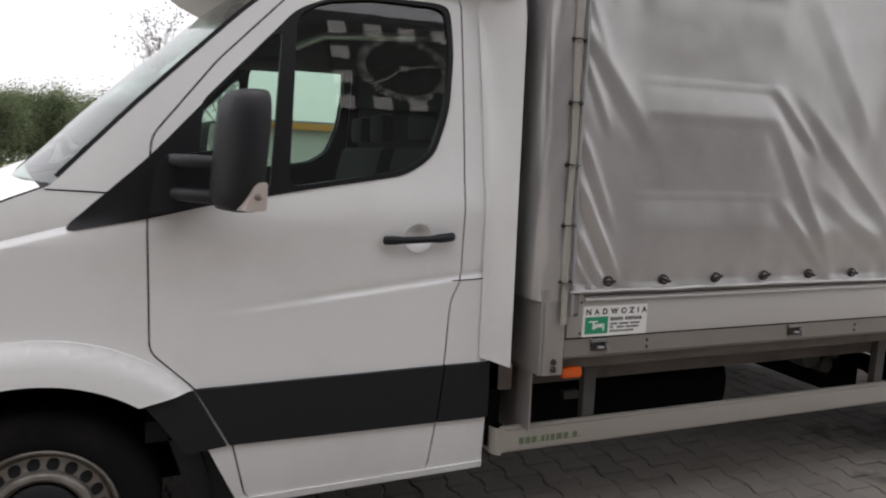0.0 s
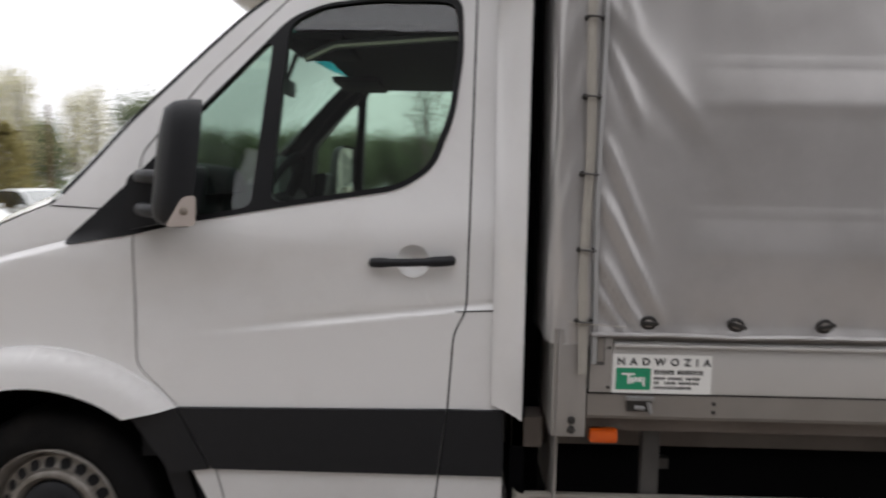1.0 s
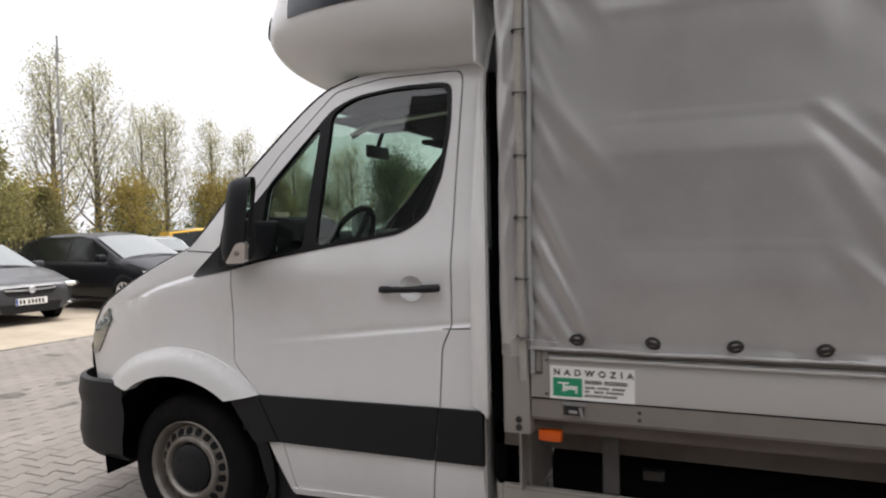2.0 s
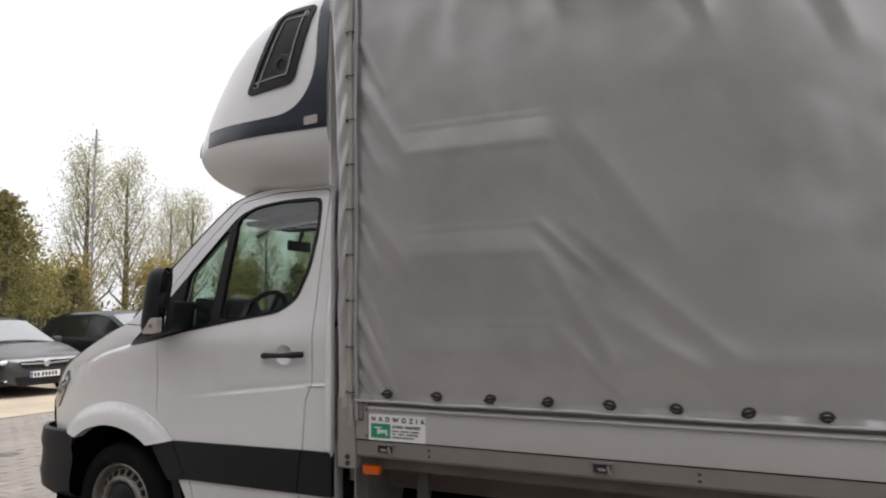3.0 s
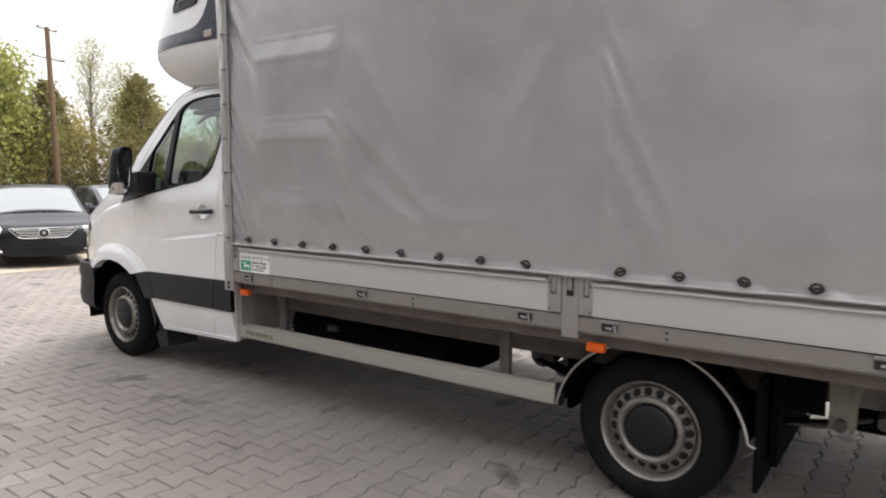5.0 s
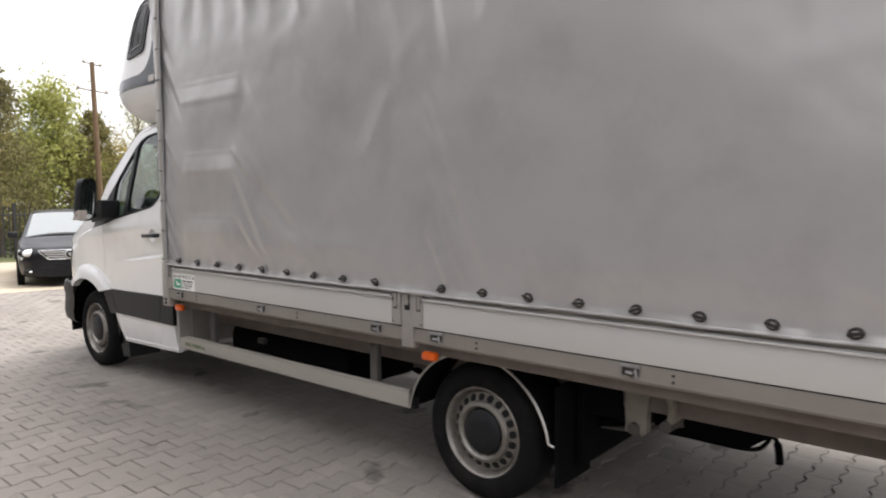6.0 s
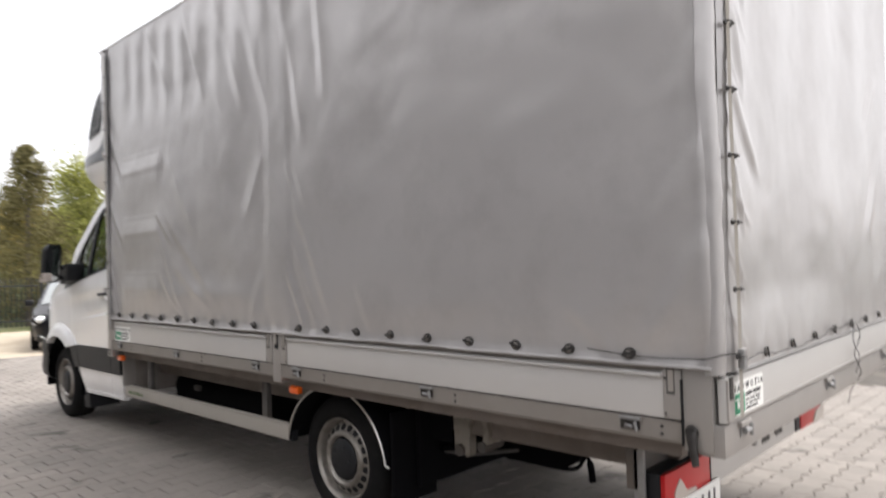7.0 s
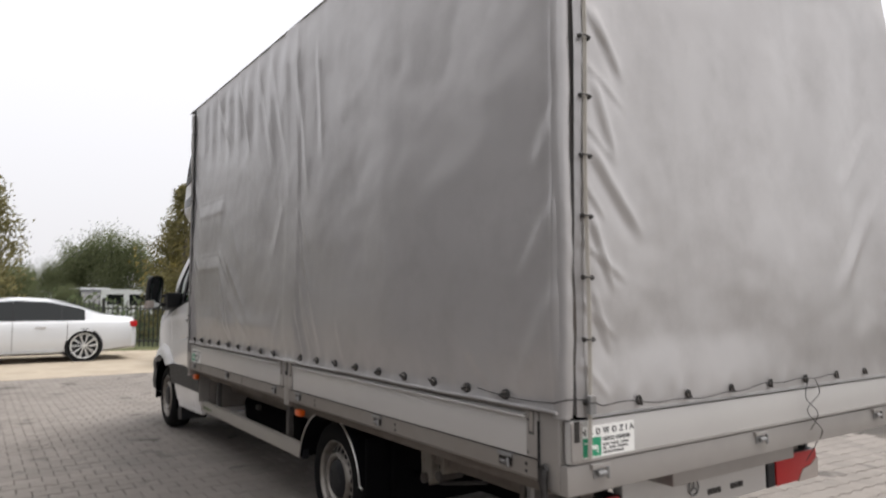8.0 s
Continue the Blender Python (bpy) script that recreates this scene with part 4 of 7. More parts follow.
# Thin black sheets, added to cover the chassis rails behind the rear wheels.
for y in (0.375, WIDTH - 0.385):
    part("inner_guard", boxed(4.805, 4.985, y, y + 0.010, 0.50, 0.735, 0.003), CHASSIS_DARK, truck, "thin black sheet before the chassis rail")
for y in (0.50, WIDTH - 0.54):
    bm = bmesh.new()
    tube(bm, [(4.62, y, 0.36), (4.96, y, 0.70)], 0.035, 10)
    part("shock_absorber", bm, CHASSIS_DARK, truck, smooth=True)
bm = bmesh.new()
tube(bm, [(4.75, 0.45, 0.42), (4.95, 0.55, 0.40), (5.2, 0.8, 0.42)], 0.012, 6)
part("brake_line", bm, CHASSIS, truck, smooth=True)

# side guard
for side in (0, 1):
    def gy(a, b):
        return (a, b) if side == 0 else (WIDTH - b, WIDTH - a)
    guard = part("side_guard", boxed(1.545, 3.885, *gy(0.150, 0.178), 0.388, 0.487, 0.006), CREAM, truck, "cream painted side guard bar", smooth=True)
    sy = 1 if side == 0 else -1
    y0 = 0.150 if side == 0 else WIDTH - 0.150
    bm = bmesh.new()
    loft(bm, [[(1.545 - 0.035 * math.sin(a), y0 + sy * 0.05 * (1 - math.cos(a)), z) for a in np.linspace(0, math.pi / 2, 8)] + [(1.51, y0 + sy * 0.12, z)] for z in (0.380, 0.487)])
    part("guard_end", bm, CREAM, guard, smooth=True)
    for z in (0.392, 0.475):
        part("guard_groove", boxed(1.56, 3.88, *gy(0.1485, 0.1510), z, z + 0.004), ALU_DIRTY, guard)
    for x in (1.94, 3.59):
        part("guard_leg", boxed(x - 0.028, x + 0.028, *gy(0.180, 0.215), 0.40, 0.80, 0.004), CHASSIS, guard, "grey guard leg")
    part("guard_cap", boxed(3.882, 3.915, *gy(0.16, 0.20), 0.385, 0.49, 0.004), BLACK_PLASTIC, guard)
    # faded web address on the bar, as plain strokes
    if side == 0:
        bm = bmesh.new()
        xx = 1.618
        for w in (0.02, 0.02, 0.02, 0.006, 0.014, 0.012, 0.018, 0.026, 0.02, 0.006, 0.02, 0.006):
            box(bm, xx, xx + w, 0.1482, 0.1492, 0.416, 0.442 if w > 0.007 else 0.424)
            xx += w + 0.0075
        part("web_address", bm, DULL_GREEN, guard, "row of faded green print")

# rear mudguards with a pale edge
for side in (0, 1):
    lay = (lambda y: y) if side == 0 else (lambda y: WIDTH - y)
    pts = [(4.325 + 0.425 * math.cos(a), 0.345 + 0.40 * math.sin(a)) for a in np.linspace(radians(8), radians(172), 30)]
    bm = loft(bmesh.new(), [[(x, lay(y), z) for x, z in pts] for y in (0.14, 0.46)])
    mg = part("mudguard", bm, CHASSIS_DARK, truck, "black plastic mudguard", smooth=True)
    bm = bmesh.new()
    tube(bm, [(4.775, lay(0.138), 0.392)] + [(x, lay(0.138), z) for x, z in pts], 0.006, 6)
    part("mudguard_edge", bm, BRIGHT_METAL, mg, "pale bent edge strip", smooth=True)
    part("mud_flap", boxed(4.765, 4.785, *sorted((lay(0.16), lay(0.46))), 0.20, 0.66), CHASSIS_DARK, mg, "black rubber flap")


# ---- tarpaulin ----
FOLDS = [  # x0, z0, x1, z1, width, height
    (1.72, 1.42, 1.90, 1.08, 0.020, 0.019), (1.72, 1.25, 1.84, 1.05, 0.017, 0.018), (1.72, 1.95, 1.98, 1.62, 0.045, 0.012), (1.72, 2.50, 1.96, 2.12, 0.05, 0.014), (1.72, 1.58, 1.86, 1.28, 0.019, 0.014),
    (1.72, 2.28, 1.83, 2.06, 0.018, 0.007), (1.72, 2.07, 1.80, 1.88, 0.016, 0.006), (1.72, 1.85, 1.82, 1.62, 0.018, 0.011), (1.72, 2.70, 1.84, 2.44, 0.02, 0.011), (1.71, 1.16, 1.80, 1.04, 0.013, 0.014),
    (2.60, 1.66, 2.95, 1.10, 0.045, 0.009), (2.74, 1.74, 3.30, 1.26, 0.05, 0.008), (2.64, 1.36, 2.92, 1.08, 0.035, 0.009), (2.86, 1.42, 3.30, 1.14, 0.05, 0.007), (2.72, 2.20, 3.10, 1.66, 0.07, 0.006), (2.58, 1.79, 2.80, 1.58, 0.03, 0.010),
    (4.18, 2.05, 4.34, 1.72, 0.032, 0.0042), (4.18, 1.80, 4.40, 1.42, 0.032, 0.0042), (4.18, 1.58, 4.40, 1.20, 0.028, 0.0045), (4.22, 1.44, 4.40, 1.10, 0.022, 0.005), (4.17, 1.34, 4.30, 1.08, 0.024, 0.010),
    (4.30, 1.62, 4.52, 1.16, 0.035, 0.005), (4.16, 1.95, 4.25, 1.72, 0.02, 0.007), (5.95, 1.22, 6.12, 1.06, 0.03, 0.006), (4.75, 1.30, 4.85, 1.06, 0.03, 0.006),
]
PLEATS = [(3.90, 2.02, 3.74, 1.72, 0.075, 0.006), (3.90, 1.35, 3.78, 1.12, 0.055, 0.006), (6.44, 1.75, 6.28, 1.50, 0.04, 0.005), (6.46, 1.45, 6.24, 1.10, 0.05, 0.008), (6.44, 2.1, 6.36, 1.9, 0.04, 0.004),
          (2.43, 3.16, 2.70, 2.70, 0.05, 0.012), (3.02, 3.12, 3.24, 2.55, 0.05, 0.014), (3.43, 3.10, 3.72, 2.40, 0.06, 0.009), (3.70, 3.12, 3.95, 2.37, 0.06, 0.009), (4.18, 2.75, 4.32, 2.10, 0.05, 0.009), (4.46, 2.9, 4.51, 2.3, 0.05, 0.010)]


def ridge(x, z, f):
    x0, z0, x1, z1, w, h = f
    dx, dz = x1 - x0, z1 - z0
    ln = math.hypot(dx, dz)
    t = ((x - x0) * dx + (z - z0) * dz) / (ln * ln)
    if t < -0.2 or t > 1.2:
        return 0.0
    d = ((x - x0) * dz - (z - z0) * dx) / ln / w
    if abs(d) > 3:
        return 0.0
    fade = ramp(t, -0.2, 0.15) * ramp(t, 1.2, 0.75)
    return h * fade * (0.9 * math.exp(-1.5 * abs(d) ** 1.25) - 0.5 * math.exp(-1.4 * abs(d - 1.25) ** 1.4))


def cloth(x, z):
    """How far the near sheet bulges outwards at x, z."""
    held = ramp(z, 1.03, 1.25) * ramp(z, TOP, TOP - 0.25)
    d = 0.020 * held * noise.noise((x * 0.55, 1.7, z * 0.8)) + 0.012 * held * noise.noise((x * 1.6, 4.2, z * 1.3)) + 0.004 * held * noise.noise((x * 3.7, 9.2, z * 4.2)) + 0.0016 * noise.noise((x * 11, 3.1, z * 9)) 
    # boards behind the sheet press it out
    for zt, x0, x1, h in ((2.250, 1.96, 2.62, 0.0105), (1.790, 1.98, 2.58, 0.0105), (1.383, 1.96, 2.60, 0.007)):
        k = ramp(x, x0 - 0.05, x0 + 0.05) * ramp(x, x1 + 0.05, x1 - 0.05)
        t = zt - z
        if 0 < t < 0.105:
            d += h * k * t / 0.105
        elif 0 < t < 0.40:
            d += h * k * (1 - 0.28 * ramp(t, 0.105, 0.150) - 0.72 * ramp(t, 0.11, 0.40))
        d += 0.0018 * k * math.exp(-((z - zt - 0.004) / 0.008) ** 2)
    # the middle upright
    d += 0.006 * ramp(x, 3.90, 4.00) * ramp(x, 4.21, 4.15) * ramp(z, 1.05, 1.3)
    # long sag waves towards the top
    d += 0.006 * math.sin(x * 26) * ramp(z, 2.3, 3.0) * ramp(z, TOP, 3.0) * ramp(x, 1.7, 2.2) * ramp(x, 4.6, 3.8)
    # sag above the hem on the front half
    d += 0.010 * ramp(x, 2.5, 3.0) * ramp(x, 3.95, 3.6) * math.exp(-((z - 1.24) / 0.07) ** 2)
    for f in FOLDS:
        d += ridge(x, z, f)
    for f in PLEATS:
        d += ridge(x, z, f)
    # the hem kicks out at the bottom; a roll runs up the rear corner
    d += 0.008 * ramp(z, 1.072, 1.042) * (1 + 0.25 * math.sin(x * 19))
    d += -0.004 * math.exp(-((x - 6.41) / 0.02) ** 2) + 0.004 * math.exp(-((x - 6.452) / 0.018) ** 2)
    # small puckers round the eyelets and along the hem
    d += 0.003 * math.sin(x * 51.5 + 1.0) * math.exp(-((z - 1.06) / 0.05) ** 2)
    return d


hem = []
for k in range(9):
    hem.append(1.862 + k * 0.2435)
for k in range(9):
    hem.append(4.252 + k * 0.2405)

xs = np.concatenate([np.linspace(1.66, 4.6, 236), np.linspace(4.62, 6.47, 90)])
zs = np.linspace(1.040, TOP, 174)
verts, faces = [], []
for z in zs:
    for x in xs:
        end = 0.03 * ramp(x, 6.452, 6.475)
        verts.append((x, -0.004 - cloth(x, z) + end, z))
# roll over the rear corner
nx = len(xs)
for j in range(len(zs) - 1):
    for i in range(nx - 1):
        a = j * nx + i
        faces.append((a, a + 1, a + nx + 1, a + nx))
tarp = raw("tarpaulin", verts, faces, TARP, truck, "grey coated tarpaulin with folds and metal eyelets", smooth=True)

# front wrap and front face
verts, faces = [], []
prof = [(1.70, -0.012), (1.66, -0.010), (1.622, -0.006), (1.598, 0.008), (1.588, 0.035), (1.582, 0.08), (1.575, 0.4), (1.572, 1.2), (1.575, 1.9), (1.60, 2.27), (1.64, 2.29)]
prof = smooth_line(prof, 3)
zz = np.linspace(1.005, TOP, 60)
for z in zz:
    for k, (x, y) in enumerate(prof):
        wob = 0.006 * noise.noise((x * 3 + k * 0.3, 7.7, z * 4)) + 0.003 * math.sin(z * 30 + k) * (k < 8)
        lean = -0.045 * ramp(z, 1.9, TOP)
        verts.append((x + wob + (lean if k > 3 else lean * k / 4), y + wob, z))
n = len(prof)
faces = [(j * n + i, j * n + i + 1, (j + 1) * n + i + 1, (j + 1) * n + i) for j in range(len(zz) - 1) for i in range(n - 1)]
raw("front_sheet", verts, faces, TARP, tarp, smooth=True)
# roof sheet
rows = []
for x in np.linspace(1.515, REAR, 40):
    rows.append([(x, y, TOP + 0.03 * math.sin(math.pi * y / WIDTH) - (0.012 if y in (-0.004, WIDTH + 0.004) else 0)) for y in (-0.012, 0.02, 0.3, 0.7, 1.14, 1.6, 2.0, 2.26, WIDTH + 0.012)])
part("roof_sheet", loft(bmesh.new(), rows), TARP, tarp, smooth=True)
raw("far_sheet", [(FRONT, WIDTH, 1.03), (REAR, WIDTH, 1.03), (REAR, WIDTH, TOP), (FRONT, WIDTH, TOP)], [(0, 1, 2, 3)], TARP, tarp)
# rear flap
ys = np.concatenate([np.linspace(0.060, 0.62, 50), np.linspace(0.64, WIDTH + 0.005, 64)])
zs2 = np.linspace(1.022, TOP, 170)
verts, faces = [], []
REAR_FOLDS = [(0.14, 2.45, 0.30, 2.25, 0.03, 0.012), (0.14, 2.2, 0.26, 1.95, 0.03, 0.012), (0.14, 1.95, 0.40, 1.68, 0.035, 0.011), (0.14, 1.70, 0.24, 1.48, 0.02, 0.012), (0.14, 1.45, 0.22, 1.25, 0.02, 0.010),
              (2.20, 2.3, 1.95, 2.0, 0.04, 0.014), (2.2, 1.9, 1.9, 1.5, 0.05, 0.016)]
for k in range(9):
    REAR_FOLDS.append((0.085, 1.20 + 0.212 * k, 0.20 + 0.05 * (k % 3), 1.08 + 0.212 * k, 0.016, 0.006))
for z in zs2:
    for y in ys:
        held = ramp(z, 1.03, 1.3) * ramp(z, TOP, TOP - 0.3)
        d = 0.03 * held * noise.noise((y * 0.9, 11.3, z * 0.7)) + 0.010 * held * noise.noise((y * 2.6, 14.2, z * 1.9)) + 0.0035 * noise.noise((y * 7, 21.2, z * 5)) + 0.0014 * noise.noise((y * 16, 5.2, z * 12))
        d += 0.007 * math.sin(y * 11 + 2 * math.sin(z * 1.3)) * ramp(z, 1.2, 2.4) * held
        for f in REAR_FOLDS:
            d += ridge(y, z, f)
        d -= 0.020 * ramp(y, 0.085, 0.060)
        d += 0.003 * math.sin(y * 44) * math.exp(-((z - 1.05) / 0.05) ** 2)
        verts.append((REAR + 0.008 + d, y, z))
n = len(ys)
faces = [(j * n + i, j * n + i + 1, (j + 1) * n + i + 1, (j + 1) * n + i) for j in range(len(zs2) - 1) for i in range(n - 1)]
raw("rear_flap", verts, faces, TARP, tarp, "grey rear flap of the tarpaulin", smooth=True)
# side sheet turned in at the rear corner, dark strip between it and the flap
verts, faces = [], []
for z in zs2:
    w = 0.006 * noise.noise((0.3, 3.3, z * 3)) + 0.003 * noise.noise((0.1, 8.8, z * 11))
    for x, y in ((6.44, -0.010), (6.468, -0.007), (6.486, 0.002), (6.492, 0.016), (6.490, 0.030), (6.478, 0.036), (6.46, 0.038)):
        verts.append((x + w, y + w, z))
faces = [(j * 7 + i, j * 7 + i + 1, j * 7 + i + 8, j * 7 + i + 7) for j in range(len(zs2) - 1) for i in range(6)]
raw("rear_corner_fold", verts, faces, TARP, tarp, smooth=True)
# Dark grey strip that stands in for the fold's shadow.
part("corner_slot", boxed(6.462, 6.470, 0.035, 0.11, 1.03, TOP - 0.02), CHASSIS, tarp)
# hem tapes
bm = bmesh.new()
tube(bm, [(x, -0.013 - 0.6 * cloth(x, 1.045), 1.0405 + 0.0015 * math.sin(x * 5.3) + 0.001 * math.sin(x * 17)) for x in np.linspace(1.70, 6.46, 160)], 0.0065, 8)
part("side_hem", bm, TARP, tarp, "rolled lower hem", smooth=True)
part("side_hem_fold", boxed(3.99, 4.20, -0.020, -0.003, 1.030, 1.052, 0.004), TARP, tarp)
part("rear_hem", boxed(6.488, 6.497, 0.09, WIDTH, 1.018, 1.028, 0.002), TARP_EDGE, tarp)

# eyelets along the hem: one mesh, many pieces
bm = bmesh.new()
lathe(bm, [(0.011, -0.002), (0.016, -0.007), (0.022, -0.006), (0.025, 0.0)], (0, 0, 0), 16)
for v in bm.verts:
    v.co.z *= 0.82
eyelet = part("eyelet", bm, DARK_METAL, tarp, "dark metal turn-buckle eyelet", smooth=True)
eyelet.matrix_basis = pose(hem[0], -0.008 - cloth(hem[0], 1.073), 1.073)
for x in hem[1:]:
    o = eyelet.copy()
    scene.collection.objects.link(o)
    o.matrix_basis = pose(x, -0.008 - cloth(x, 1.073), 1.073 + 0.002 * math.sin(x * 3), 0, 22 * math.sin(x * 7), 0)
for k in range(7):
    o = eyelet.copy()
    scene.collection.objects.link(o)
    o.matrix_basis = pose(REAR + 0.014, 0.348 + 0.285 * k, 1.060, 0, 70 + 20 * math.sin(k * 5), 90) @ Matrix.Diagonal((0.78, 0.78, 0.78, 1))
# the turning toggle in each eyelet
bm = boxed(-0.009, 0.009, -0.009, -0.001, -0.010, 0.010, 0.002)
toggle = part("toggle", bm, ALU_DIRTY, tarp, "dull zinc toggle", smooth=True)
bm = boxed(-0.025, 0.025, -0.0145, -0.009, -0.0050, 0.006, 0.0015)
wing = part("toggle_wing", bm, DARK_METAL, tarp, smooth=True)
rings_ = [o for o in tarp.children if o.name.startswith("eyelet")]
for k, o in enumerate(rings_):
    for piece in (toggle, wing):
        q = piece if k == 0 else piece.copy()
        if k:
            scene.collection.objects.link(q)
        q.matrix_basis = o.matrix_basis

# lacing straps with rings: front corner and rear corner
bm = bmesh.new()
loft(bm, [[(1.664 + 0.004 * math.sin(z * 9), -0.020, z), (1.678 + 0.004 * math.sin(z * 9), -0.024, z), (1.690 + 0.004 * math.sin(z * 9), -0.020, z)] for z in np.linspace(0.925, 3.12, 60)])
strap = part("lacing_strap", bm, STRAP, tarp, "worn webbing strap through rings", smooth=True)
bm = bmesh.new()
loft(bm, [[(1.699 + 0.003 * math.sin(z * 7 + 1), -0.012, z), (1.703 + 0.003 * math.sin(z * 7 + 1), -0.026, z), (1.716 + 0.003 * math.sin(z * 7 + 1), -0.018, z)] for z in np.linspace(0.955, 3.12, 60)])
part("flap_edge", bm, TARP_EDGE, tarp, "turned edge of the side sheet", smooth=True)
bm = bmesh.new()
tube(bm, [(-0.021, 0.006, 0.0), (-0.020, -0.006, 0.001), (-0.012, -0.010, 0.001), (0.012, -0.010, -0.001), (0.020, -0.006, -0.001), (0.021, 0.006, 0.0)], 0.0032, 6)
for e in (-0.021, 0.021):
    lathe(bm, [(0.0005, -0.002), (0.008, -0.001), (0.0095, 0.006)], (e, 0.003, 0), 10)
ring = part("lacing_ring", bm, DARK_METAL, tarp, "dark wire staple over the lacing strap", smooth=True)
ring.matrix_basis = pose(1.682, -0.022, 1.075)
for k in range(1, 11):
    o = ring.copy()
    scene.collection.objects.link(o)
    o.matrix_basis = pose(1.682, -0.022, 1.068 + 0.2095 * k)
bm = bmesh.new()
loft(bm, [[(REAR + 0.022, y + 0.004 * math.sin(z * 6), z), (REAR + 0.030, y + 0.010 + 0.004 * math.sin(z * 6), z), (REAR + 0.022, y + 0.022 + 0.004 * math.sin(z * 6), z)] for y in (0.078,) for z in np.linspace(0.885, 3.10, 60)])
part("rear_lacing_strap", bm, STRAP, tarp, "pale webbing strap down the rear corner", smooth=True)
for k in range(10):
    o = ring.copy()
    scene.collection.objects.link(o)
    o.matrix_basis = pose(REAR + 0.030, 0.086, 1.075 + 0.2115 * k, 0, 0, 90)
part("strap_buckle", boxed(REAR + 0.020, REAR + 0.042, 0.072, 0.102, 1.035, 1.10, 0.006), GALV, tarp)
# sealing cable round the hem
bm = bmesh.new()
pts = [(x, -0.018 - cloth(x, 1.075), 1.078 - 0.012 * math.sin((x - 6.05) * 7)) for x in np.linspace(6.02, 6.45, 8)] + [(6.49, 0.0, 1.088), (REAR + 0.03, 0.08, 1.085)]
pts += [(REAR + 0.022, y, 1.062 + 0.005 * math.cos(y * 22) - 0.02 * ramp(y, 0.2, 0.6) * ramp(y, 1.2, 0.8)) for y in np.linspace(0.15, 1.75, 30)]
tube(bm, pts, 0.0022, 5)
tube(bm, smooth_line([(REAR + 0.025, 1.50, 1.06), (REAR + 0.03, 1.46, 0.98), (REAR + 0.03, 1.56, 0.90), (REAR + 0.025, 1.50, 0.83)], 6), 0.002, 5)
tube(bm, smooth_line([(REAR + 0.025, 1.56, 1.05), (REAR + 0.03, 1.58, 0.99), (REAR + 0.03, 1.47, 0.92), (REAR + 0.025, 1.60, 0.82), (REAR - 0.02, 1.62, 0.74), (REAR - 0.02, 1.54, 0.68)], 6), 0.002, 5)
part("sealing_cable", bm, DARK_METAL, tarp, "thin grey steel cable", smooth=True)
bm = bmesh.new()
tube(bm, [(1.60, 0.03, 1.075), (1.65, -0.02, 1.072), (1.70, -0.030, 1.070), (1.80, -0.020, 1.062)], 0.002, 5)
part("front_cord", bm, BRIGHT_METAL, tarp, smooth=True)

# ---- rear end ----
tail = part("tailgate", boxed(6.462, 6.490, 0.012, WIDTH - 0.012, 0.872, 1.012, 0.004), ALU_PANEL, truck, "pale aluminium tailgate", smooth=True)
part("tailgate_lip", boxed(6.488, 6.494, 0.02, WIDTH - 0.02, 0.872, 0.884, 0.002), ALU, tail)
part("gate_hinge_plate", boxed(6.488, 6.496, 0.012, 0.065, 0.880, 1.008, 0.003), ALU, tail)
part("gate_hinge_slot", boxed(6.494, 6.499, 0.024, 0.046, 0.945, 1.014), DARK_METAL, tail)
part("rear_sill", boxed(6.40, 6.486, 0.0, WIDTH, 0.765, 0.866, 0.004), ALU, truck, "aluminium rear sill", smooth=True)
for y in (0.15, 1.13, 2.185):
    la = part("gate_latch", boxed(6.484, 6.500, y - 0.045, y + 0.045, 0.845, 0.862, 0.003), ALU, truck, "zinc tailgate latch")
    bm = bmesh.new()
    tube(bm, [(6.50, y - 0.02, 0.83), (6.50, y + 0.02, 0.83)], 0.009, 8)
    tube(bm, [(6.502, y + 0.028, 0.85), (6.502, y + 0.03, 0.81)], 0.007, 8)
    box(bm, 6.484, 6.490, y - 0.03, y + 0.02, 0.812, 0.846)
    part("latch_bolt", bm, GALV, la, smooth=True)
bm = bmesh.new()
tube(bm, [(6.385, -0.014, 0.838), (6.392, -0.024, 0.80), (6.400, -0.022, 0.735)], [0.019, 0.015, 0.012], 10)
lathe(bm, [(0.0005, -0.012), (0.018, -0.010), (0.022, 0.0)], (6.385, -0.010, 0.838), 14)
part("post_lever", bm, DARK_METAL, truck, "dark steel lever on the corner post", smooth=True)
beam = part("rear_beam", boxed(6.13, 6.185, 0.61, 1.675, 0.47, 0.66, 0.006), ALU_PANEL, truck, "pale sheet-metal rear beam", smooth=True)
part("beam_notch", boxed(6.02, 6.34, 0.74, 1.66, 0.655, 0.766, 0.005), ALU, beam, "sheet-metal box under the sill")
bm = bmesh.new()
tube(bm, [(6.191, 1.08 + 0.035 * math.cos(a), 0.57 + 0.035 * math.sin(a)) for a in np.linspace(0, 2 * math.pi, 17)[:-1]], 0.004, 6, True)
for a in (1.57, 3.67, 5.76):
    tube(bm, [(6.191, 1.08, 0.57), (6.191, 1.08 + 0.033 * math.cos(a), 0.57 + 0.033 * math.sin(a))], 0.004, 5)
part("badge", bm, GALV, beam, "round metal badge", smooth=True)
for y0 in (1.19, 1.225, 1.26, 1.37, 1.405, 1.44):
    part("badge_stroke", boxed(6.184, 6.189, y0, y0 + 0.028, 0.518, 0.543), DARK_METAL, beam)
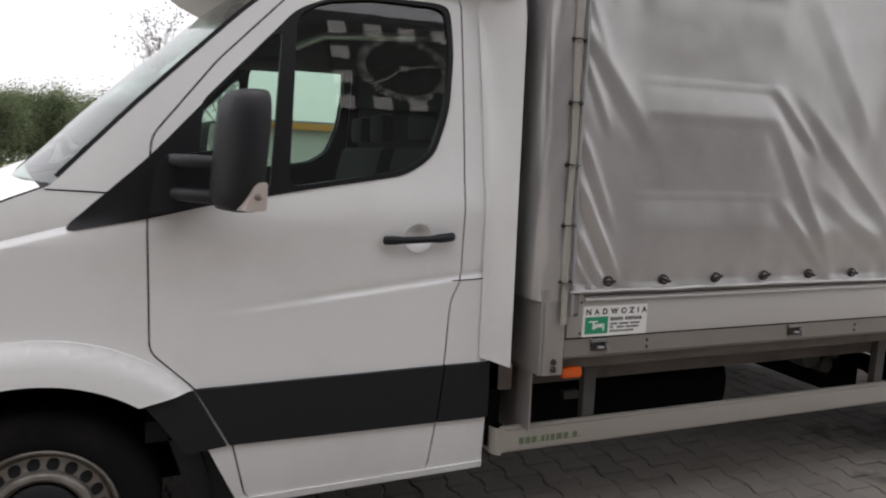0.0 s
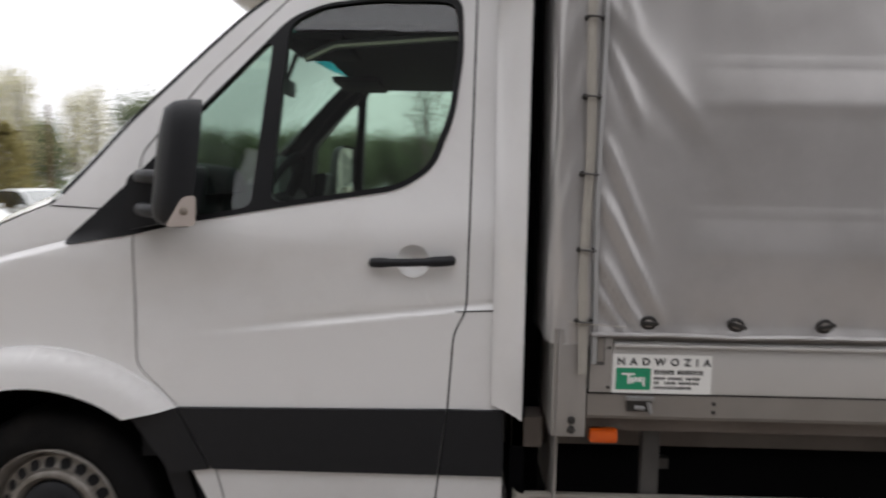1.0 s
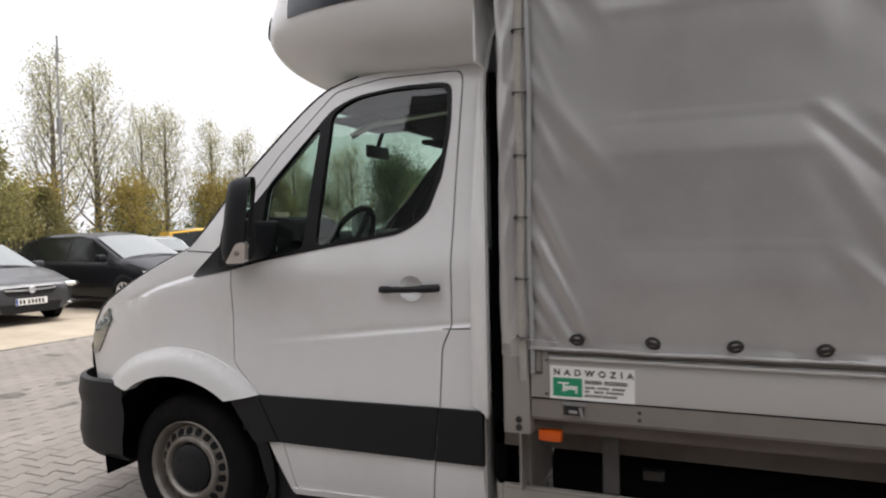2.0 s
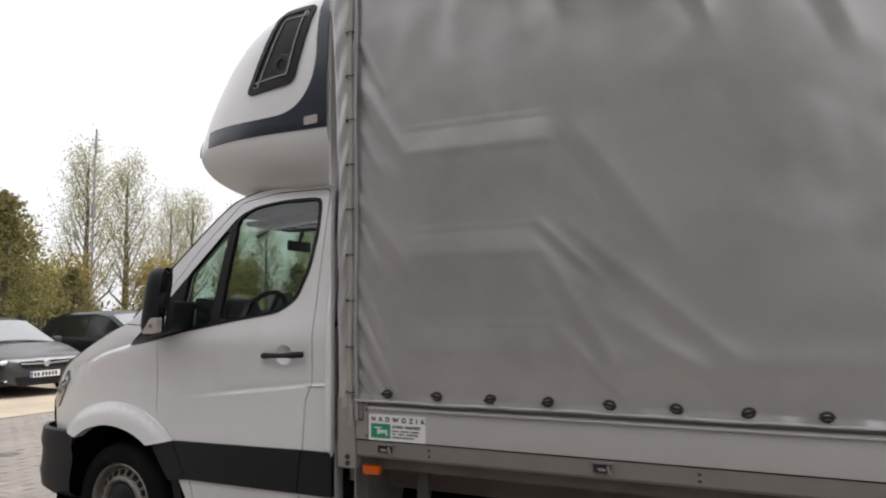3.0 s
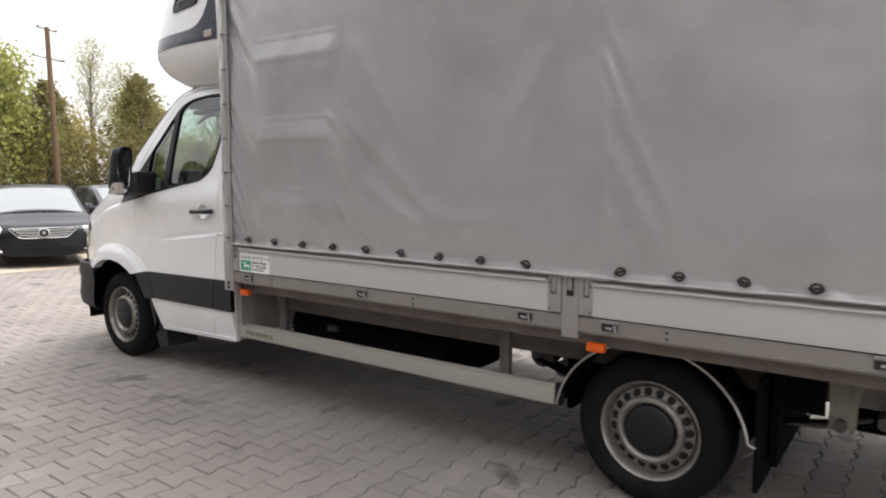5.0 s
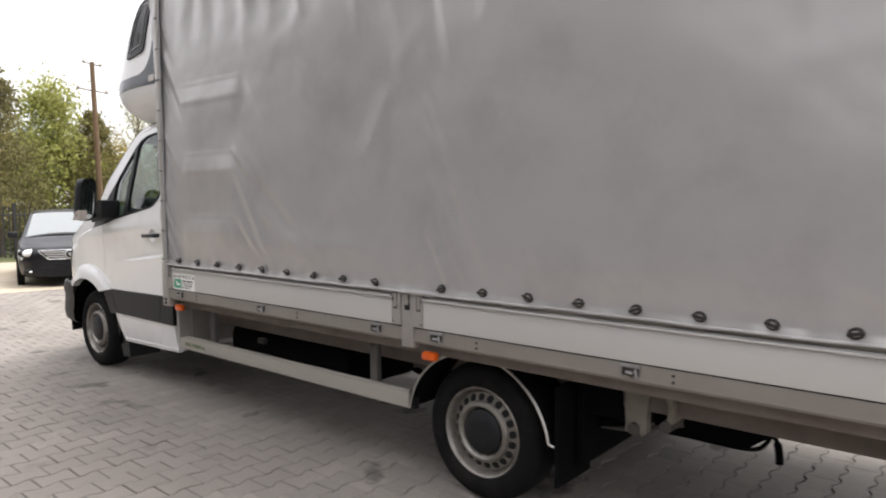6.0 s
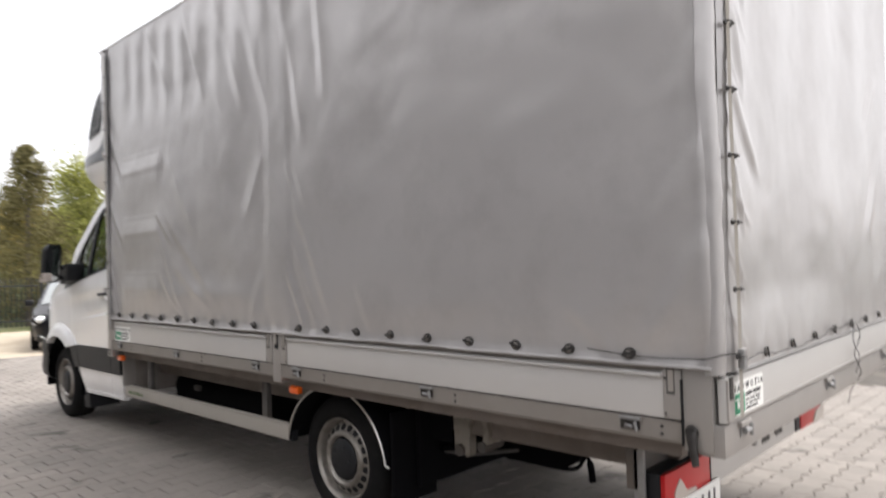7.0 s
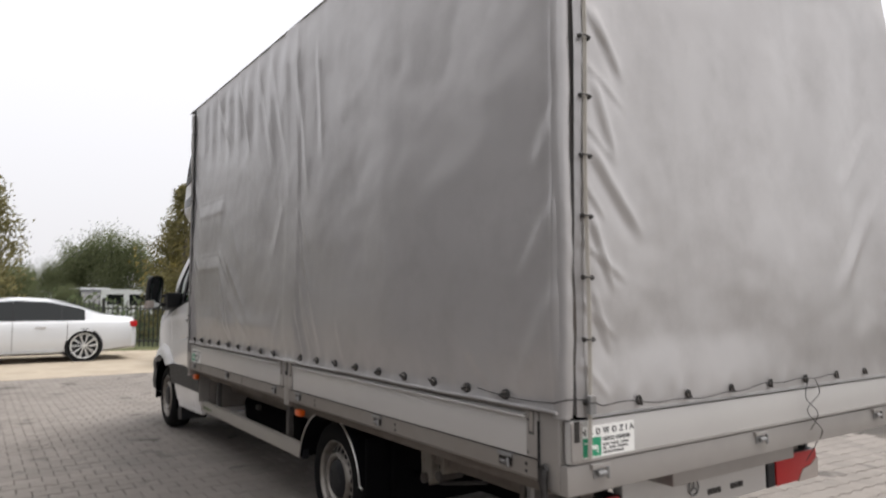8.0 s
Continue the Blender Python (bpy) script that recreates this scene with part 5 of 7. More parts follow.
for y in (0.19, 1.76):
    lampbox = part("tail_lamp", boxed(6.10, 6.172, y, y + 0.40, 0.465, 0.615, 0.010), BLACK_PLASTIC, truck, "black-backed red and clear tail lamp", smooth=True)
    part("red_lens", boxed(6.170, 6.190, y + 0.003, y + 0.398, 0.468, 0.613, 0.008), RED, lampbox, "glossy red lens", smooth=True)
    clear = [(y + 0.06, 0.464), (y + 0.27, 0.464), (y + 0.26, 0.512), (y + 0.175, 0.520), (y + 0.12, 0.578), (y + 0.075, 0.540)] if y < 1 else [(y + 0.20, 0.464), (y + 0.403, 0.464), (y + 0.403, 0.575), (y + 0.33, 0.535), (y + 0.25, 0.525)]
    part("clear_section", prism(bmesh.new(), rounded(clear, 0.01, 3), "x", 6.186, 6.194), CLEAR, lampbox, "clear reversing section")
    part("lamp_end", boxed(6.10, 6.188, y - 0.075 if y > 1 else y + 0.402, y - 0.002 if y > 1 else y + 0.415, 0.47, 0.61, 0.01), BLACK_PLASTIC, lampbox, "black lamp end")
    part("lamp_carrier", boxed(6.055, 6.105, y - 0.03, y + 0.42, 0.55, 0.77, 0.004), CHASSIS, lampbox)
    part("lamp_guard", boxed(6.085, 6.125, y - 0.030 if y < 1 else y + 0.42, y - 0.012 if y < 1 else y + 0.438, 0.455, 0.70, 0.003), GALV, lampbox, "grey sheet-metal lamp guard")
plate = part("number_plate", boxed(6.192, 6.198, 0.14, 0.66, 0.385, 0.497, 0.004), STICKER, truck, "white number plate with a blue strip")
part("plate_strip", boxed(6.1985, 6.2000, 0.142, 0.185, 0.387, 0.495), BLUE, plate)
for y0 in (0.21, 0.27, 0.36, 0.42, 0.48, 0.54, 0.59):
    part("plate_stroke", boxed(6.1985, 6.1995, y0, y0 + 0.016, 0.412, 0.470), INK, plate)
part("plate_carrier", boxed(6.165, 6.191, 0.20, 0.62, 0.40, 0.464), CHASSIS_DARK, plate)


# company stickers: one word can be read, the rest are bars
def sticker(m):
    st = part("sticker", boxed(0, 0.279, -0.0008, 0.0, -0.113, 0), STICKER, truck, "white company sticker with a green emblem")
    st.matrix_basis = m
    part("emblem", boxed(0.010, 0.108, -0.0016, -0.0008, -0.103, -0.040), GREEN, st, "green emblem block")
    bm = bmesh.new()
    for a, b, c, d in ((0.026, 0.064, -0.060, -0.055), (0.043, 0.050, -0.086, -0.058), (0.052, 0.060, -0.084, -0.066), (0.062, 0.072, -0.080, -0.066), (0.074, 0.084, -0.080, -0.066), (0.086, 0.092, -0.092, -0.066)):
        box(bm, a, b, -0.0022, -0.0016, c, d)
    part("emblem_strokes", bm, STICKER, st)
    letters("NADWOZIA", 0.029, pose(0.012, -0.0012, -0.031, 90), INK, st, space=1.98, bold=0.0010)
    bm = bmesh.new()
    for row, (z, h, words) in enumerate(((-0.057, 0.013, (0.055, 0.075)), (-0.073, 0.008, (0.03, 0.04, 0.045)), (-0.086, 0.008, (0.02, 0.03, 0.06)), (-0.100, 0.008, (0.11,)))):
        xx = 0.118
        for w in words:
            k = xx
            while k < xx + w - 0.004:
                box(bm, k, k + 0.0055, -0.0014, -0.0008, z, z + h)
                k += 0.0082
            xx += w + 0.010
    part("small_print", bm, INK, st, "rows of small black print")
    return st


sticker(pose(1.768, -0.0045, 0.982))
sticker(pose(6.4915, 0.048, 0.992, 0, 0, 90))

# ---- surroundings ----
SLOPE = 0.025


def gz(y):
    """The yard falls gently away behind the truck."""
    return -SLOPE * max(0.0, y - 1.0)


ALLOY = material("alloy_silver", (0.62, 0.62, 0.61), 0.38, metal=0.55, vary=0.08)
CHROME = material("chrome", (0.72, 0.72, 0.72), 0.28, metal=1.0, vary=0.05)
GREY_PAINT = material("grey_car_paint", (0.05, 0.05, 0.054), 0.32, metal=0.35, coat=0.35, vary=0.05)
BLACK_PAINT = material("black_car_paint", (0.007, 0.007, 0.009), 0.3, metal=0.0, coat=0.05, spec=0.35, vary=0.05)
PEARL = material("white_car_paint", (0.62, 0.635, 0.65), 0.25, coat=0.6, vary=0.02)
SILVER = material("silver_car_paint", (0.45, 0.47, 0.47), 0.28, metal=0.5, coat=0.5, vary=0.03)
YELLOW = material("yellow_paint", (0.75, 0.42, 0.02), 0.35, coat=0.4, vary=0.05)
CAR_RED = material("red_car_paint", (0.42, 0.03, 0.03), 0.3, coat=0.5, vary=0.05)
CLEAR_LAMP = material("clear_headlight", (0.72, 0.74, 0.74), 0.12, metal=0.4, coat=0.8, vary=0.3, scale=14)
CAR_GLASS = material("dark_window_glass", (0.012, 0.014, 0.014), 0.08, spec=0.35, vary=0.1)
SCREEN_GLASS = material("windscreen_glass", (0.11, 0.125, 0.12), 0.05, spec=1.0, coat=1.0, vary=0.1)


def interp(table, x):
    xs_ = [p[0] for p in table]
    return float(np.interp(x, xs_, [p[1] for p in table]))


def car(label, paint, length, width, height, wheelbase, front, deck, roof, bonnet_z, belt, slats=0, rim_r=0.22, spokes=10, lamp_h=0.14, wheel_r=0.325, plated=True):
    """A parked car in local coordinates: nose at +x, wheels on z = 0, middle of the wheelbase at x = 0.
    front: overhang; deck: height of the tail; roof: (x, z) points of the roof line from tail to cowl."""
    root = thing("parked_car", label, "car")
    xn, xt = wheelbase / 2 + front, wheelbase / 2 + front - length
    hw = width / 2
    cowl = roof[-1][0]
    top = [(xt, deck - 0.18), (xt + 0.06, deck - 0.04), (roof[0][0], deck), (cowl, belt + 0.06), (xn - 0.45, bonnet_z), (xn - 0.16, bonnet_z - 0.055), (xn - 0.06, bonnet_z - 0.095), (xn, bonnet_z - 0.16)]
    plan_w = [(xt, 0.80), (xt + 0.12, 0.93), (xt + 0.6, 0.99), (0, 1.0), (xn - 0.7, 0.985), (xn - 0.3, 0.95), (xn - 0.10, 0.86), (xn, 0.70)]
    rows_ = []
    for x in np.concatenate([np.linspace(xt, xt + 0.3, 6), np.linspace(xt + 0.4, xn - 0.4, 22), np.linspace(xn - 0.34, xn, 9)]):
        w, zt = hw * interp(plan_w, x), interp(top, x)
        zb = 0.20 + 0.06 * ramp(abs(x), wheelbase / 2 + 0.3, xn)
        sh = min(belt, zt)
        half = [(0.0, zb), (0.82 * w, zb), (0.95 * w, zb + 0.05), (0.985 * w, zb + 0.18), (w, 0.52), (w, sh - 0.22 if sh - 0.22 > 0.53 else 0.54), (0.985 * w, sh - 0.09), (0.955 * w, sh - 0.02), (0.86 * w, (sh + zt) / 2 + 0.012), (0.45 * w, zt + 0.012), (0.0, zt + 0.02)]
        rows_.append([(x, -y, z) for y, z in half] + [(x, y, z) for y, z in half[-2:0:-1]])
    bm_ = loft(bmesh.new(), rows_, True)
    bm_.faces.new(bm_.verts[:20])
    bm_.faces.new(bm_.verts[-20:])
    body = part("body", bm_, paint, root, smooth=True)
    # greenhouse
    x0, x1 = roof[0][0], cowl

    def wb(x):
        return hw * interp(plan_w, x) * 0.955

    def wr(x):
        k = (interp(roof, x) - belt) / (height - belt)
        return wb(x) * (0.97 - 0.20 * k)

    def side_pt(x, t, sgn, off=0.0):
        zr_ = interp(roof, x)
        zb_ = belt - 0.03
        y = wb(x) + (wr(x) - wb(x)) * t
        return (x, sgn * (y + off), zb_ + (zr_ - 0.045 - zb_) * t)

    rows_ = []
    for x in np.linspace(x0, x1, 44):
        zr_ = interp(roof, x)
        r = [side_pt(x, t, -1) for t in (0, 0.3, 0.6, 0.9, 1.0)] + [(x, -wr(x) * 0.88, zr_ - 0.012), (x, -wr(x) * 0.5, zr_ + 0.012), (x, 0, zr_ + 0.02)]
        rows_.append(r + [(p[0], -p[1], p[2]) for p in r[-2::-1]])
    part("roof", loft(bmesh.new(), rows_), paint, body, smooth=True)
    # side windows
    span = [x for x in np.linspace(x0, x1, 60) if interp(roof, x) > belt + 0.16]
    a, b = span[0] + (0.34 if length > 5 else 0.10), span[-1] - 0.12
    cuts = [(a, a + (b - a) * 0.19), (a + (b - a) * 0.197, a + (b - a) * 0.575), (a + (b - a) * 0.587, b)]
    for sgn in (-1, 1):
        for c0 in (cuts[0][1], cuts[1][1]):
            rows_ = [[side_pt(x, t, sgn, 0.005) for t in np.linspace(0.05, 0.90, 5)] for x in np.linspace(c0 - 0.015, c0 + 0.045, 3)]
            part("window_pillar", loft(bmesh.new(), rows_), BLACK_TRIM, body, "black window pillar", smooth=True)
        for c0, c1 in cuts:
            rows_ = []
            for x in np.linspace(c0, c1, 12):
                hi_ = 0.95 if interp(roof, x) > height - 0.25 else 0.84
                rows_.append([side_pt(x, t, sgn, 0.006) for t in np.linspace(0.06, hi_, 5)])
            part("side_window", loft(bmesh.new(), rows_), CAR_GLASS, body, smooth=True)
    # windscreen and rear window lie on the sloping ends of the roof line
    peak = [x for x, z in roof if z > height - 0.09]
    for lo_, hi_, nm in ((max(peak) + 0.04, x1 - 0.03, "windscreen"), (x0 + 0.10, min(peak) - 0.05, "rear_window")):
        rows_ = []
        for x in np.linspace(lo_, hi_, 10):
            zr_ = interp(roof, x)
            rows_.append([(x, s * wr(x) * 0.90, zr_ + 0.03 - 0.028 * abs(s) ** 3) for s in np.linspace(-1, 1, 11)])
        part(nm, loft(bmesh.new(), rows_), SCREEN_GLASS, body, smooth=True)
    # lamps, grille, plate, bumper inlay
    zl = bonnet_z - 0.17
    for sgn in (-1, 1):
        for off, shrunk, mat_, nm_ in ((0.004, 0.0, BLACK_TRIM, "headlight_surround"), (0.010, 0.014, CLEAR_LAMP, "headlight")):
            rows_ = []
            for u_ in np.linspace(0.0, 1.0, 16):
                x = xn - 0.07 - shrunk - (0.42 - 2 * shrunk) * u_
                hi_ = min(interp(top, x) - 0.04, bonnet_z - 0.095 + 0.05 * u_) - shrunk
                lo_ = hi_ - (lamp_h - 2 * shrunk) * (1 - u_ ** 2.2) * min(1, 0.55 + 3 * u_) - 0.004
                w = hw * interp(plan_w, x)
                sh = min(belt, interp(top, x))
                flank = [(0.54, w), (max(0.55, sh - 0.22), w), (max(0.56, sh - 0.09), 0.985 * w), (max(0.57, sh - 0.02), 0.955 * w), (max(0.60, interp(top, x) + 0.0), 0.80 * w)]
                rows_.append([(x + off * 0.7, sgn * (interp(flank, z) + off), z) for z in np.linspace(lo_, hi_, 6)])
            part(nm_, loft(bmesh.new(), rows_), mat_, body, "clear headlight" if nm_ == "headlight" else "", smooth=True)
        lens_z, lens_h = (zl + 0.02, 0.085) if slats > 1 else (zl + 0.035, 0.058)
        for grow, mat_, nm_ in ((1.12, BLACK_TRIM, "headlight_bezel"), (1.0, CLEAR_LAMP, "headlight_lens")):
            bm_ = bmesh.new()
            bmesh.ops.create_uvsphere(bm_, u_segments=20, v_segments=12, radius=1.0)
            bmesh.ops.transform(bm_, matrix=pose(xn - 0.105 - 0.012 * (grow > 1), sgn * hw * 0.74, lens_z, 0, 0, sgn * -38) @ Matrix.Diagonal((0.085, 0.20 * grow, lens_h * grow, 1)), verts=bm_.verts[:])
            part(nm_, bm_, mat_, body, "large clear headlight" if grow == 1 else "", smooth=True)
        bm_ = bmesh.new()
        bmesh.ops.create_uvsphere(bm_, u_segments=14, v_segments=8, radius=1.0)
        bmesh.ops.transform(bm_, matrix=pose(xn - 0.075, sgn * hw * 0.72, 0.35, 0, 0, sgn * -32) @ Matrix.Diagonal((0.06, 0.15, 0.055, 1)), verts=bm_.verts[:])
        part("fog_light_recess", bm_, BLACK_TRIM, body, smooth=True)
        bm_ = bmesh.new()
        bmesh.ops.create_uvsphere(bm_, u_segments=12, v_segments=8, radius=1.0)
        bmesh.ops.transform(bm_, matrix=pose(xn - 0.045, sgn * hw * 0.73, 0.345, 0, 0, sgn * -32) @ Matrix.Diagonal((0.045, 0.075, 0.026, 1)), verts=bm_.verts[:])
        part("fog_light", bm_, CLEAR_LAMP, body, smooth=True)
        # shut lines of the doors and the bonnet
        for x in (cuts[1][0] - 0.12, cuts[2][0] - 0.006, cowl - 0.05):
            w = hw * interp(plan_w, x)
            flank = [(0.26, 0.955 * w), (0.38, 0.985 * w), (0.52, w), (belt - 0.22, w), (belt - 0.09, 0.985 * w), (belt - 0.03, 0.962 * w)]
            part("door_seam", loft(bmesh.new(), [[(x + dx, sgn * (interp(flank, z) + 0.003), z) for z in np.linspace(0.30, belt - 0.03, 12)] for dx in (-0.005, 0.005)]), GAP, body)
        part("sill_strip", boxed(-wheelbase / 2 + 0.42, wheelbase / 2 - 0.42, *sorted((sgn * hw * 0.90, sgn * hw * 0.968)), 0.185, 0.235, 0.01), BLACK_TRIM, body)
        tl_ = part("tail_light", boxed(xt + 0.0, xt + 0.16, *sorted((sgn * hw * 0.55, sgn * hw * 0.93)), deck - 0.25, deck - 0.11, 0.02), RED, body, "red tail light", smooth=True)
        mir = part("door_mirror", boxed(cowl - 0.50, cowl - 0.36, *sorted((sgn * hw * 0.98, sgn * (hw + 0.16))), belt + 0.0, belt + 0.13, 0.035), paint, body, smooth=True)
    part("bumper_inlay", prism(bmesh.new(), rounded([(-hw * 0.50, 0.24), (hw * 0.50, 0.24), (hw * 0.58, 0.40), (-hw * 0.58, 0.40)], 0.03, 3), "x", xn - 0.08, xn + 0.008), BLACK_TRIM, body, "black lower air intake", smooth=True)
    if slats > 1:
        face = rounded([(-hw * 0.40, zl - 0.105), (hw * 0.40, zl - 0.105), (hw * 0.60, zl + 0.065), (-hw * 0.60, zl + 0.065)], 0.05, 4)
    else:
        face = rounded([(-hw * 0.40, zl - 0.085), (hw * 0.40, zl - 0.085), (hw * 0.50, zl + 0.03), (-hw * 0.50, zl + 0.03)], 0.035, 4)
    part("grille", prism(bmesh.new(), face, "x", xn - 0.05, xn + 0.010), BLACK_TRIM, body, smooth=True)
    if slats:
        bm_ = bmesh.new()
        tube(bm_, [(xn + 0.012, y, z) for y, z in face], 0.010, 6, True)
        part("grille_frame", bm_, CHROME if slats > 1 else BLACK_TRIM, body, "bright frame round the grille" if slats > 1 else "", smooth=True)
    for k in range(slats):
        z = zl - 0.065 + k * 0.046 if slats > 1 else zl - 0.01
        reach = hw * (0.42 + 0.05 * k) if slats > 1 else hw * 0.48
        bm_ = bmesh.new()
        loft(bm_, [[(xn + 0.016 + 0.018 * (1 - s * s), s * reach, z + dz_ + 0.016 * s * s) for s in np.linspace(-1, 1, 13)] for dz_ in (-0.014, 0.0, 0.014)])
        part("grille_slat", bm_, CHROME, body, "chrome grille slat", smooth=True)
    if slats:
        bm_ = bmesh.new()
        ring_r = 0.080 if slats > 1 else 0.045
        cz_ = zl - 0.018 if slats > 1 else zl - 0.010
        tube(bm_, [(xn + 0.050, ring_r * math.cos(a_), cz_ + ring_r * math.sin(a_)) for a_ in np.linspace(0, 2 * math.pi, 25)[:-1]], 0.015, 6, True)
        part("emblem_ring", bm_, CHROME, body, "plain chrome emblem ring", smooth=True)
        bm_ = lathe(bmesh.new(), [(0.0005, -0.004), (ring_r, -0.003), (ring_r, 0.012)], (0, 0, 0), 20)
        bmesh.ops.transform(bm_, matrix=pose(xn + 0.040, 0, cz_, 0, 0, 90), verts=bm_.verts[:])
        part("emblem_disc", bm_, BLACK_TRIM if slats > 1 else CHROME, body, smooth=True)
        if slats > 1:
            bm_ = lathe(bmesh.new(), [(0.0005, -0.012), (0.030, -0.010), (0.036, 0.0)], (0, 0, 0), 16)
            bmesh.ops.transform(bm_, matrix=pose(xn + 0.046, 0, cz_, 0, 0, 90), verts=bm_.verts[:])
            part("emblem_boss", bm_, CHROME, body, "small bright boss", smooth=True)
    pl = part("plate", boxed(xn + 0.012, xn + 0.024, -0.26, 0.26, 0.375, 0.485, 0.004), STICKER if plated else BLACK_TRIM, body, "white number plate" if plated else "empty black plate holder")
    if plated:
        bm_ = bmesh.new()
        for k in range(7):
            box(bm_, xn + 0.0245, xn + 0.026, -0.20 + k * 0.058 + 0.02 * (k > 1), -0.165 + k * 0.058 + 0.02 * (k > 1), 0.398, 0.462)
        part("plate_bars", bm_, INK, pl)
        part("plate_strip", boxed(xn + 0.0245, xn + 0.026, -0.256, -0.222, 0.38, 0.48), BLUE, pl)
    part("wiper_cowl", loft(bmesh.new(), [[(cowl + dx, s * hw * 0.80, belt + 0.085 + dz_ - 0.05 * s * s) for s in np.linspace(-1, 1, 9)] for dx, dz_ in ((-0.10, 0.025), (0.02, 0.0))]), BLACK_TRIM, body, smooth=True)
    # wheels
    for x in (-wheelbase / 2, wheelbase / 2):
        for sgn in (-1, 1):
            y = sgn * (hw - 0.012)
            lathe_y = -sgn
            bm_ = lathe(bmesh.new(), [(wheel_r + 0.045, 0.02 * lathe_y), (wheel_r + 0.034, -0.004 * lathe_y), (0.0005, -0.004 * lathe_y)], (x, y, wheel_r + 0.005), 36)
            part("arch_gap", bm_, HOLE, body)
            bm_ = lathe(bmesh.new(), [(rim_r, 0.03 * lathe_y), (rim_r + 0.01, -0.016 * lathe_y), (wheel_r - 0.025, -0.016 * lathe_y), (wheel_r, 0.0), (wheel_r, 0.10 * lathe_y)], (x, y, wheel_r), 36)
            wh = part("wheel", bm_, RUBBER, root, smooth=True)
            bm_ = lathe(bmesh.new(), [(rim_r + 0.008, -0.018 * lathe_y), (rim_r - 0.02, -0.012 * lathe_y), (rim_r - 0.025, 0.0)], (x, y, wheel_r), 36)
            lathe(bm_, [(0.0005, -0.02 * lathe_y), (0.045, -0.016 * lathe_y), (0.05, 0.0)], (x, y, wheel_r), 14)
            for k in range(spokes):
                a_ = k * 2 * math.pi / spokes
                for d_ in (-0.06, 0.06):
                    tube(bm_, [(x + 0.04 * math.cos(a_), y - 0.012 * lathe_y, wheel_r + 0.04 * math.sin(a_)), (x + (rim_r - 0.015) * math.cos(a_ + d_), y - 0.010 * lathe_y, wheel_r + (rim_r - 0.015) * math.sin(a_ + d_))], 0.010, 5)
            part("rim", bm_, ALLOY, wh, "silver alloy rim", smooth=True)
            bm_ = lathe(bmesh.new(), [(rim_r - 0.02, -0.006 * lathe_y), (0.0005, -0.0055 * lathe_y)], (x, y, wheel_r), 30)
            part("rim_shadow", bm_, HOLE, wh)
    if length > 5:
        for sgn in (-1, 1):
            part("chrome_strip", boxed(-wheelbase / 2 + 0.45, wheelbase / 2 - 0.42, *sorted((sgn * (hw - 0.01), sgn * (hw + 0.008))), 0.225, 0.25, 0.004), CHROME, body)
            for x in (-0.62, 0.45):
                part("door_handle", boxed(x - 0.11, x + 0.11, *sorted((sgn * (hw - 0.005), sgn * (hw + 0.022))), 0.80, 0.825, 0.006), CHROME, body)
    return root


grey_hatch = car("dark grey hatchback parked on the sand, nose outwards", GREY_PAINT, 4.42, 1.81, 1.42, 2.685, 0.92, 0.98,
                 [(-1.95, 1.00), (-1.6, 1.30), (-0.9, 1.40), (-0.2, 1.42), (0.25, 1.36), (1.22, 0.93)], 0.80, 0.90, slats=1)
grey_hatch.matrix_basis = pose(-10.62, 6.06, gz(5.8) - 0.04, 0, 0, -8)
estate = car("black estate car parked beside the grey hatchback", BLACK_PAINT, 4.65, 1.80, 1.44, 2.70, 0.95, 1.00,
             [(-2.15, 1.02), (-1.95, 1.30), (-1.2, 1.42), (-0.2, 1.44), (0.25, 1.38), (1.25, 0.94)], 0.82, 0.92, slats=1)
estate.matrix_basis = pose(-9.75, 8.75, gz(8.6), 0, 0, -4) @ Matrix.Diagonal((1, 1, 1.07, 1))
dark_car = car("black compact van parked on the sand, chrome grille outwards", BLACK_PAINT, 4.40, 1.79, 1.46, 2.78, 0.85, 1.02,
               [(-1.9, 1.05), (-1.65, 1.32), (-0.9, 1.44), (0.0, 1.46), (0.35, 1.40), (1.42, 0.95)], 0.84, 0.92, slats=3, lamp_h=0.20, plated=False)
dark_car.matrix_basis = pose(-8.6, 3.26, gz(3.0) - 0.03, 0, 0, -20) @ Matrix.Diagonal((0.94, 0.94, 0.94, 1))
sedan = car("white executive saloon parked before the fence", PEARL, 5.13, 1.95, 1.48, 2.99, 0.99, 1.03,
            [(-2.15, 1.05), (-1.80, 1.13), (-1.38, 1.30), (-0.80, 1.44), (-0.10, 1.48), (0.45, 1.42), (1.38, 0.99)], 0.84, 0.955, slats=0, rim_r=0.285, spokes=10, wheel_r=0.36)
sedan.matrix_basis = pose(-10.75, -0.97, -0.012, 0, 0, -90)
silver = car("silver family car in the far parking row", SILVER, 4.5, 1.80, 1.46, 2.68, 0.9, 0.98,
             [(-2.0, 1.0), (-1.7, 1.30), (-1.0, 1.44), (-0.2, 1.46), (0.25, 1.40), (1.22, 0.93)], 0.82, 0.90)
silver.matrix_basis = pose(-13.0, 13.2, gz(13.2), 0, 0, -30)
silver["group"] = "cars in the far parking row"
sedan["group"] = "white saloons on the yard"
for x, y, r in ((-12.2, 15.6, -32), (-11.2, 18.2, -32), (-10.0, 41, -80), (-7.2, 41.5, -80), (-4.6, 42, -80)):
    copy_thing(silver, pose(x, y, gz(y), 0, 0, r))
copy_thing(sedan, pose(-10.2, 20.6, gz(20.6), 0, 0, -40))
